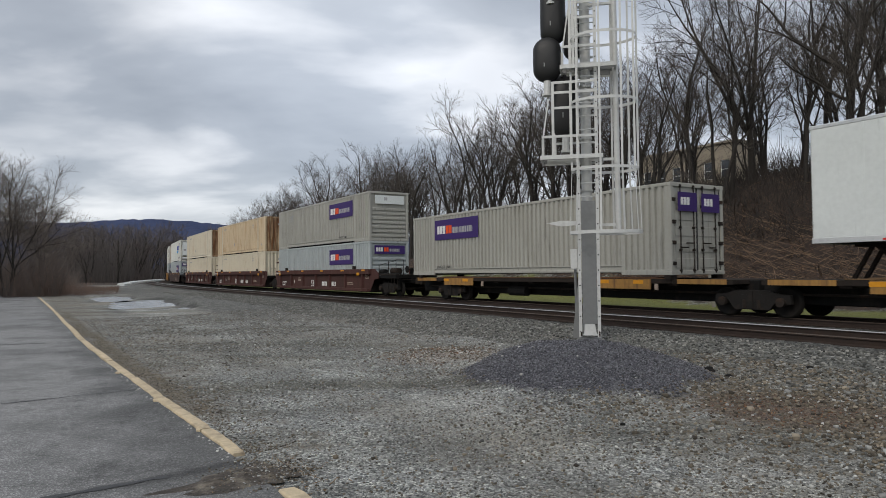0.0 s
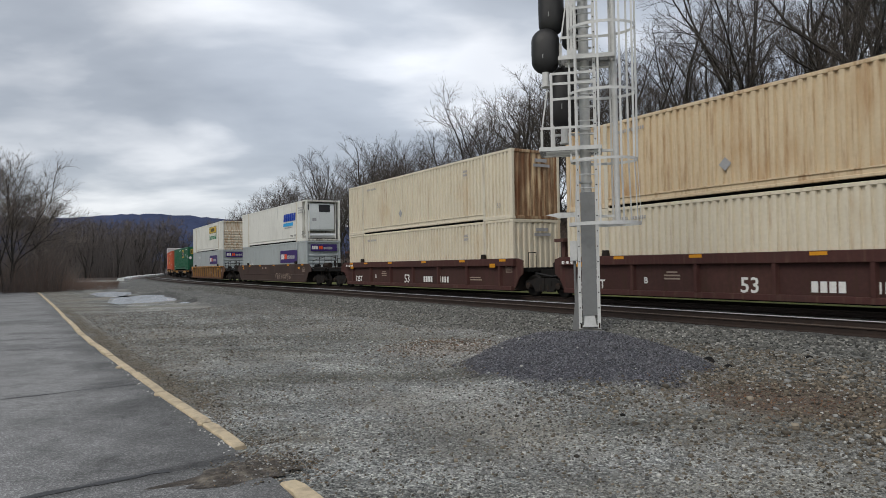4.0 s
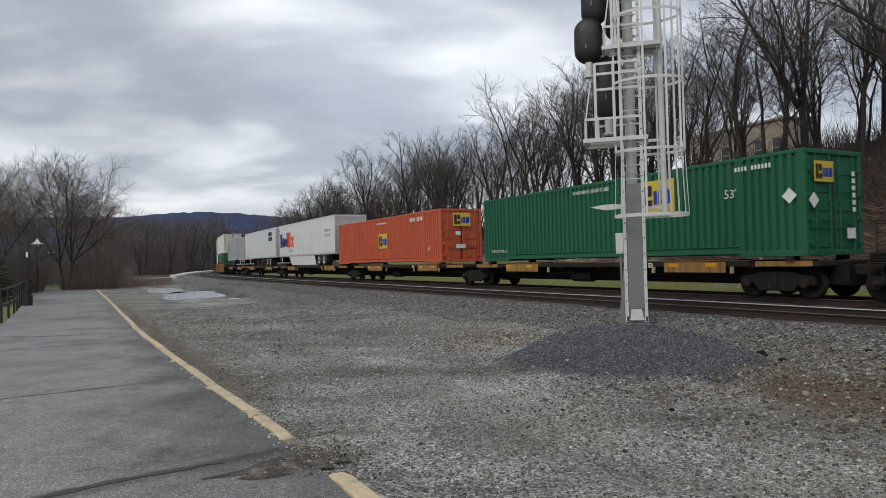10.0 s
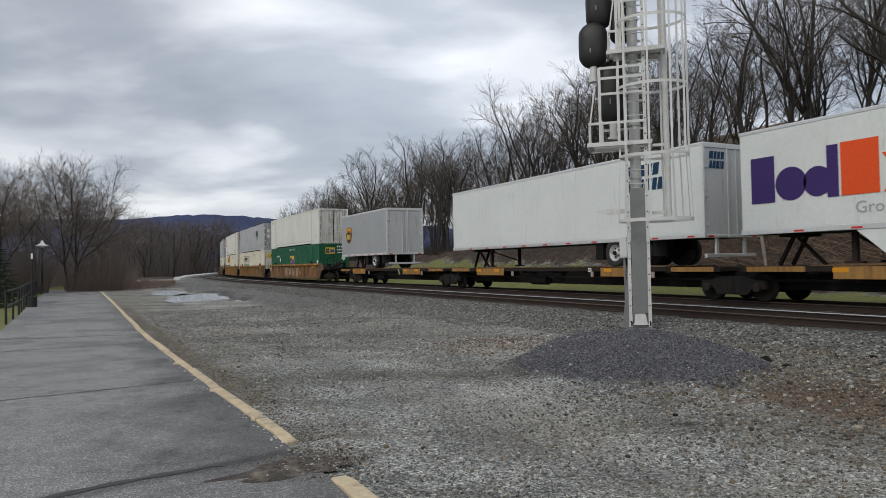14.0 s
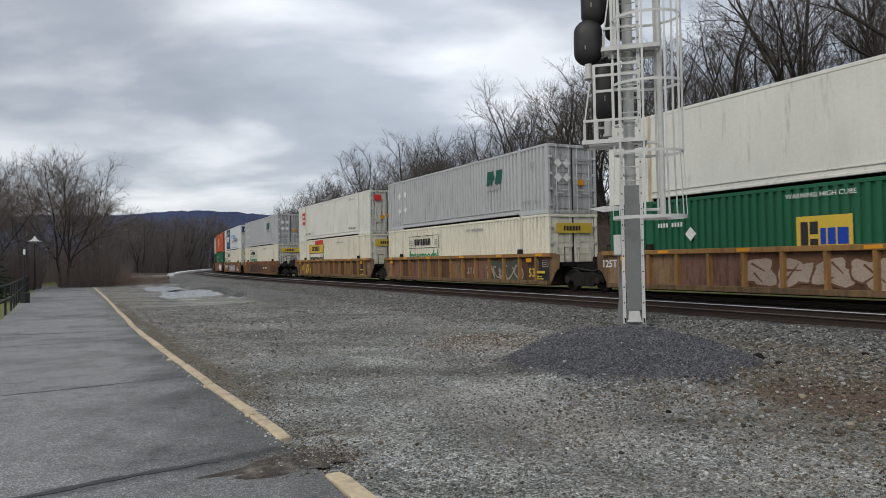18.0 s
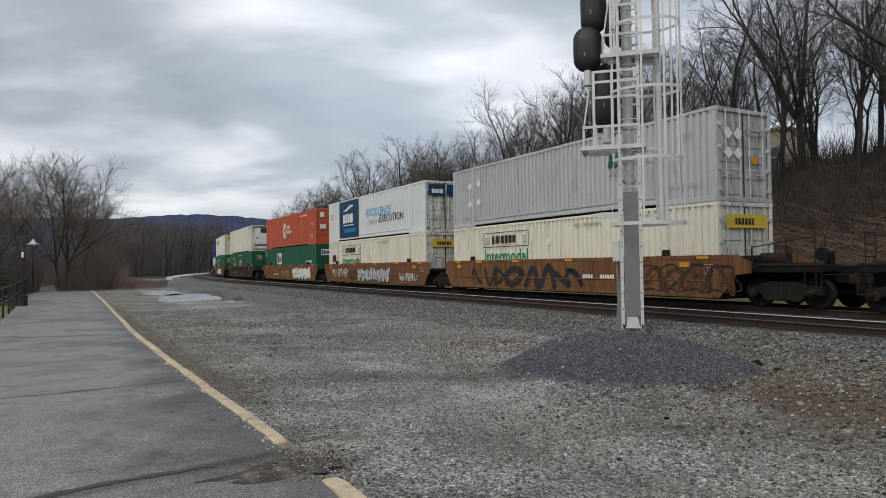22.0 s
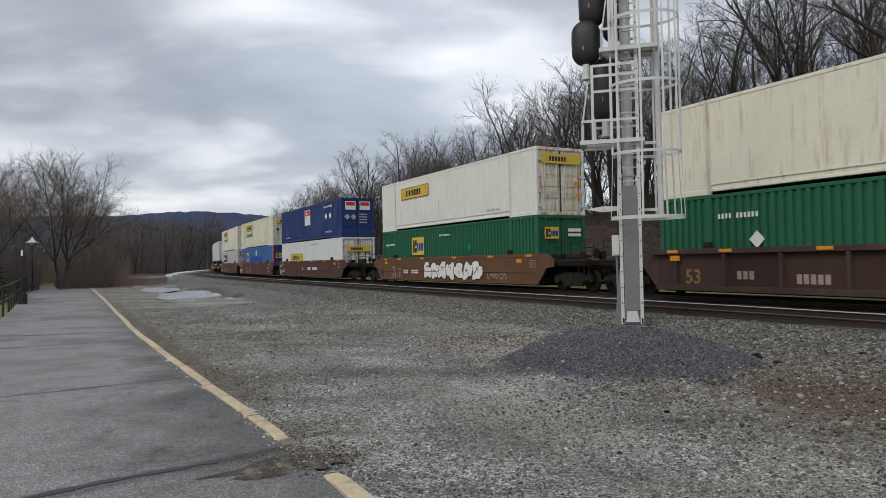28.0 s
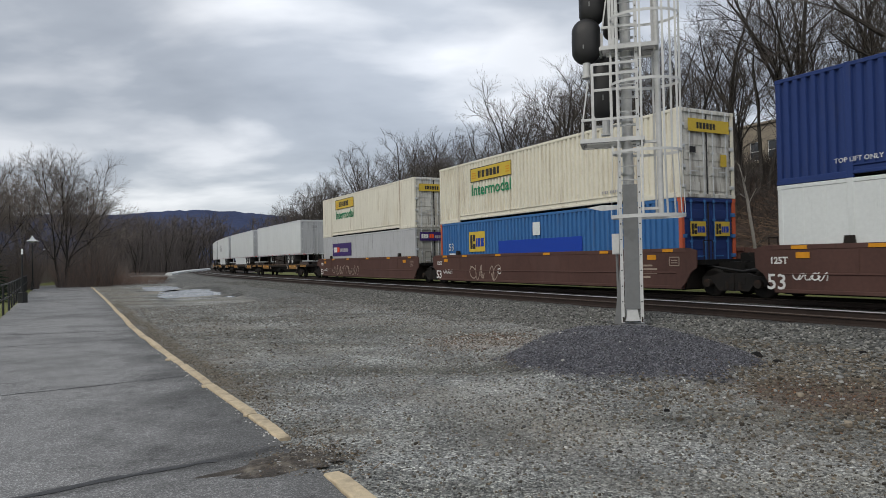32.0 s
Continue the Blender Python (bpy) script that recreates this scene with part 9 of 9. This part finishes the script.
def build_lamps():
    lamp = tagged(empty("street_lamp"), "black street lamp with a white bell-shaped shade beside the walk", "street lamp", "lamps along the walk")
    part("base", turned_shape([(0.0, 0.0), (0.17, 0.0), (0.17, 0.12), (0.12, 0.2), (0.10, 0.55), (0.07, 0.62), (0.0, 0.62)]), "lamp_black", lamp)
    part("pole", Shape().tube((0, 0, 0.6), (0, 0, 3.62), 0.055, 0.04, 12), "lamp_black", lamp, smooth=True)
    part("shade", turned_shape([(0.0, 4.02), (0.05, 4.02), (0.06, 3.94), (0.11, 3.88), (0.16, 3.78), (0.30, 3.68), (0.44, 3.64), (0.45, 3.61), (0.40, 3.62), (0.0, 3.66)]), "shade_white", lamp, "white bell-shaped shade", smooth=True)
    part("finial", turned_shape([(0.0, 4.12), (0.03, 4.08), (0.045, 4.04), (0.03, 4.0)], 12), "lamp_black", lamp)
    part("lens", turned_shape([(0.0, 3.45), (0.10, 3.48), (0.15, 3.56), (0.15, 3.63), (0.0, 3.63)], 14), "aluminium", lamp)
    for i, (az, r) in enumerate(((-34.86, 58.5), (-33.92, 94), (-38.3, 27.0))):
        x, y = spot(az, r)
        m = Matrix.Translation((x, y, height(x, y) if r < 90 else 0.1))
        if i == 0:
            lamp.matrix_basis = m
        else:
            copy_thing(lamp, m)
    x, y = spot(-35.5, 36.5)
    p = tagged(empty("marker_post", Matrix.Translation((x, y, 0.0))), "thin black post with a small white fixture beside the walk", "post")
    part("pole", Shape().tube((0, 0, 0), (0, 0, 2.3), 0.045, 0.035, 10), "lamp_black", p)
    part("base", Shape().box(-0.16, -0.16, 0, 0.16, 0.16, 0.5, 0.04), "lamp_black", p)
    part("fixture", Shape().box(-0.04, -0.04, 2.25, 0.04, 0.04, 2.5, 0.02), "shade_white", p)


def build_fence():
    f = tagged(empty("metal_fence"), "dark iron railing with slim posts along the grass edge", "fence")
    post = outward(Shape().box(-0.03, -0.03, -0.1, 0.03, 0.03, 1.08, 0.008).mesh("fence_post"))
    post.materials.append(M["lamp_black"])
    pts = []
    s = 25.5
    while s < 62:
        p = U * s + N * (-2.25 - 0.035 * max(0, s - 30))
        pts.append((p.x, p.y))
        part("fence_post", post, None, f, at=Matrix.Translation((p.x, p.y, 0)))
        s += 2.4
    for a, b in zip(pts, pts[1:]):
        for z in (1.05, 0.55):
            part("fence_rail", Shape().bar((*a, z), (*b, z), 0.045, 0.05), "lamp_black", f)


def build_conifer():
    rng = random.Random(6)
    t = tagged(empty("conifer"), "small dark green conifer on the grass", "tree")
    part("trunk", Shape().tube((0, 0, 0), (0, 0, 5.2), 0.12, 0.02, 8), "bark", t)
    sh = Shape()
    for i in range(1500):
        z = 0.4 + 5.0 * rng.random() ** 1.15
        r = (5.6 - z) * 0.33 * math.sqrt(rng.random()) + 0.05
        a = rng.uniform(0, 6.28)
        p = Vector((r * math.cos(a), r * math.sin(a), z - r * 0.25))
        d = Vector((math.cos(a), math.sin(a), rng.uniform(-0.5, 0.2)))
        sh.tube(p, p + d * rng.uniform(0.18, 0.4), 0.05, 0.01, 4, caps=False)
    part("crown", sh, "needles", t)
    x, y = spot(-38.6, 40)
    t.matrix_basis = Matrix.Translation((x, y, height(x, y)))


build_lamps()
build_fence()
build_conifer()


# ---- loose stone ----
def stone_material(name, dark, light, tint=None):
    m = bpy.data.materials.new(name)
    m.use_nodes = True
    nt = m.node_tree
    b = nt.nodes["Principled BSDF"]
    g, r = nt.nodes.new("ShaderNodeNewGeometry"), nt.nodes.new("ShaderNodeValToRGB")
    e = r.color_ramp.elements
    e[0].color, e[1].color = (*dark, 1), (*light, 1)
    q = e.new(0.55)
    q.color = (*[(a + c) * 0.42 for a, c in zip(dark, light)], 1)
    if tint:
        q = e.new(0.8)
        q.color = (*tint, 1)
    nt.links.new(g.outputs["Random Per Island"], r.inputs[0])
    n = nt.nodes.new("ShaderNodeTexNoise")
    n.inputs["Scale"].default_value = 60
    v = nt.nodes.new("ShaderNodeMapRange")
    v.inputs["To Min"].default_value, v.inputs["To Max"].default_value = 0.7, 1.25
    s = nt.nodes.new("ShaderNodeVectorMath"); s.operation = "SCALE"
    nt.links.new(n.outputs["Fac"], v.inputs["Value"])
    nt.links.new(r.outputs["Color"], s.inputs[0]); nt.links.new(v.outputs["Result"], s.inputs["Scale"])
    nt.links.new(s.outputs[0], b.inputs["Base Color"])
    b.inputs["Roughness"].default_value = 0.9
    return m


CUBE = np.array([(x, y, z) for x in (-1, 1) for y in (-1, 1) for z in (-1, 1)], float)
CUBE_F = np.array([(0, 1, 3, 2), (4, 6, 7, 5), (0, 4, 5, 1), (2, 3, 7, 6), (0, 2, 6, 4), (1, 5, 7, 3)])


def stones(name, label, places, sizes, material, seed):
    """Broken stones, each a crooked six-sided lump lying on the ground."""
    rs = np.random.RandomState(seed)
    n = len(places)
    P = np.array(places)
    shape = CUBE[None] * rs.uniform(0.55, 1.0, (n, 8, 3)) * rs.uniform(0.6, 1.0, (n, 1, 3))
    a, b = rs.uniform(0, 6.283, n), rs.uniform(-0.6, 0.6, n)
    ca, sa, cb, sb = np.cos(a), np.sin(a), np.cos(b), np.sin(b)
    x, y, z = shape[..., 0], shape[..., 1], shape[..., 2] * 0.75
    x, z = x * cb[:, None] + z * sb[:, None], z * cb[:, None] - x * sb[:, None]
    x, y = x * ca[:, None] - y * sa[:, None], x * sa[:, None] + y * ca[:, None]
    s = np.array(sizes)[:, None] / 2
    co = np.stack([P[:, 0:1] + x * s, P[:, 1:2] + y * s, P[:, 2:3] + z * s + s * 0.28], -1).reshape(-1, 3)
    f = (CUBE_F[None] + 8 * np.arange(n)[:, None, None]).reshape(-1)
    me = bpy.data.meshes.new(name)
    me.vertices.add(len(co))
    me.vertices.foreach_set("co", co.ravel())
    me.loops.add(len(f))
    me.loops.foreach_set("vertex_index", f)
    me.polygons.add(6 * n)
    me.polygons.foreach_set("loop_start", np.arange(0, 24 * n, 4))
    me.polygons.foreach_set("loop_total", np.full(6 * n, 4))
    me.update(calc_edges=True)
    me.materials.append(material)
    tagged(new(name, me), label, "gravel", kind="stuff")


def build_stones():
    rng = random.Random(41)
    lot, ballast, coal, tan, white = [], [], [], [], []
    lots, bals, coals, tans, whites = [], [], [], [], []
    rusty, rusts = [], []
    # fine gravel of the lot, thinning with distance
    n = 0
    while n < 74000:
        s, l = 2.2 + 26 * rng.random() ** 1.45, rng.uniform(1.85, 11.0)
        p = U * s + N * l
        if s < 6 and l < 2.3 and rng.random() < 0.5:
            continue
        if mound_at(p.x, p.y) < 0.88 + 0.2 * rng.random():
            continue
        k = noise.noise((p.x * 0.5, p.y * 0.5, 21))
        if rng.random() > 0.62 + 0.7 * k:
            continue
        if rng.random() < 0.85 * math.exp(-(((p.x - 4.0) / 1.2) ** 2 + ((p.y - 7.9) / 1.2) ** 2)):
            continue
        z = height(p.x, p.y)
        right = smooth(4.2, 7.0, l) * (1 - smooth(7.5, 10.5, s))
        size = rng.uniform(0.010, 0.027) * (1 + 0.8 * right) * (1.9 if rng.random() < 0.04 else 1) * (1 + 0.45 * smooth(9, 20, s))
        if rng.random() < 0.25 + 0.55 * right:
            tan.append((p.x, p.y, z)); tans.append(size * 1.1)
        else:
            lot.append((p.x, p.y, z)); lots.append(size)
        n += 1
    # ballast of the bed
    for _ in range(34000):
        s = -3 + 58 * rng.random() ** 1.35
        o = rng.uniform(-9.6, -5.35)
        x, y, _ = along(s, o)
        if mound_at(x, y) < 1.0 or noise.noise((x * 0.7, y * 0.7, 5)) + smooth(-9.6, -8.2, o) * 1.4 < 0.35:
            continue
        ballast.append((x, y, height(x, y))); bals.append(rng.uniform(0.03, 0.075))
    for _ in range(21000):
        a, q = rng.uniform(0, 6.283), math.sqrt(rng.random()) * 1.05
        d, e = Vector((0.16, 0.987)), Vector((0.987, -0.16))
        p = MOUND + d * (2.6 * q * math.cos(a)) + e * (2.05 * q * math.sin(a))
        if mound_at(p.x, p.y) > 0.88 + 0.24 * rng.random():
            continue
        coal.append((p.x, p.y, height(p.x, p.y))); coals.append(rng.uniform(0.011, 0.029) * (1.7 if rng.random() < 0.03 else 1))
    # pale and rust-coloured stone of the little heap
    for _ in range(1500):
        p = PALE + Vector((rng.gauss(0, 0.62), rng.gauss(0, 0.75)))
        if mound_at(p.x, p.y) < 1.0:
            continue
        u = rng.random()
        where, how = (white, whites) if u < 0.18 else (rusty, rusts) if u < 0.42 else (tan, tans)
        where.append((p.x, p.y, height(p.x, p.y))); how.append(rng.uniform(0.018, 0.045))
    # rusty stone scattered by the brown patch
    for _ in range(800):
        p = Vector((rng.gauss(4.0, 0.7), rng.gauss(8.0, 0.75)))
        rusty.append((p.x, p.y, height(p.x, p.y))); rusts.append(rng.uniform(0.010, 0.030))
    # rubble where the kerb beam is gone, and crumbs of asphalt along the beams
    for _ in range(900):
        p = U * rng.gauss(5.5, 0.20) + N * (1.72 + rng.gauss(0, 0.20))
        (tan if rng.random() < 0.6 else lot).append((p.x, p.y, 0.024)); (tans if len(tans) < len(tan) else lots).append(rng.uniform(0.006, 0.026))
    for _ in range(70):
        s = 5.8 + 9 * rng.random() ** 1.5
        p = U * s + N * (walk_edge(s) - abs(rng.gauss(0, 0.05)))
        white.append((p.x, p.y, 0.018)); whites.append(rng.uniform(0.012, 0.035))
    for _ in range(500):
        s, l = rng.uniform(2.5, 26), rng.uniform(1.95, 12)
        p = U * s + N * l
        white.append((p.x, p.y, height(p.x, p.y))); whites.append(rng.uniform(0.02, 0.05))
    # earthy strip beside the kerb
    for _ in range(2600):
        s = 6.2 + 20 * rng.random() ** 1.4
        p = U * s + N * (walk_edge(s) + 0.15 + abs(rng.gauss(0, 0.36)))
        tan.append((p.x, p.y, height(p.x, p.y))); tans.append(rng.uniform(0.010, 0.026))
    stones("lot_gravel", "grey-blue crushed gravel of the lot", lot, lots, stone_material("lot_stone", (0.075, 0.076, 0.073), (0.48, 0.482, 0.458), (0.30, 0.302, 0.29)), 1)
    stones("tan_gravel", "tan and brown crushed gravel", tan, tans, stone_material("tan_stone", (0.03, 0.025, 0.018), (0.31, 0.265, 0.20), (0.15, 0.122, 0.088)), 2)
    stones("rusty_gravel", "rust-brown stones lying about", rusty, rusts, stone_material("rusty_stone", (0.045, 0.024, 0.016), (0.30, 0.17, 0.09), (0.15, 0.08, 0.05)), 6)
    stones("ballast", "grey-green crushed ballast beside the track", ballast, bals, stone_material("ballast_stone", (0.03, 0.031, 0.028), (0.36, 0.355, 0.325), (0.17, 0.17, 0.155)), 3)
    stones("dark_gravel", "dark bluish gravel heaped round the mast", coal, coals, stone_material("dark_stone", (0.018, 0.019, 0.022), (0.25, 0.25, 0.275)), 4)
    stones("pale_pebbles", "scattered pale pebbles", white, whites, stone_material("pale_stone", (0.40, 0.39, 0.36), (0.70, 0.69, 0.66)), 5)
    # twigs and dead leaves along the kerb and the broken edge
    pl = []
    for _ in range(900):
        s = 3.2 + 24 * rng.random() ** 1.6
        p = U * s + N * (walk_edge(s) + 0.18 + abs(rng.gauss(0, 0.22)))
        pl.append((p.x, p.y, height(p.x, p.y) + 0.02))
    for _ in range(400):
        p = U * rng.gauss(5.5, 0.35) + N * rng.gauss(1.55, 0.35)
        pl.append((p.x, p.y, 0.045))
    stalks("kerb_litter", "dead grass and twigs caught along the kerb", pl, "lime_leaf", (0.03, 0.10), (0.002, 0.005), (1.0, 6.0), 9, "litter")
    # lumps of coal-black stone and chunks near the heap
    for i, (x, y, r) in enumerate(((4.15, 10.55, 0.09), (4.38, 10.4, 0.05), (7.6, 9.3, 0.06), (5.9, 10.9, 0.05), (1.9, 7.2, 0.03))):
        bm = bmesh.new()
        bmesh.ops.create_icosphere(bm, subdivisions=2, radius=r)
        for v in bm.verts:
            v.co *= 1 + 0.5 * noise.noise(v.co * 14 + Vector((i * 3, 0, 0)))
            v.co.z *= 0.6
        me = bpy.data.meshes.new("rock")
        bm.to_mesh(me)
        bm.free()
        me.materials.append(M["black_iron"])
        ob = new("rock", me)
        ob.matrix_basis = Matrix.Translation((x, y, height(x, y) + r * 0.25))
        tagged(ob, "dark lump of stone lying on the gravel", "stone", "loose stones")


build_stones()


# ---- what moves ----
def motions():
    """Each car, box and trailer runs along the track, its two ends on the line."""
    for ob, at, z in MOVING:
        rows = []
        for i in range(33):
            s = at + run(i)
            x0, y0, _ = along(s - 7)
            x1, y1, _ = along(s + 7)
            rows.append((float(i), pose((x0 + x1) / 2, (y0 + y1) / 2, z, 0, 0, math.degrees(math.atan2(y1 - y0, x1 - x0)))))
        walk(ob, rows)


motions()
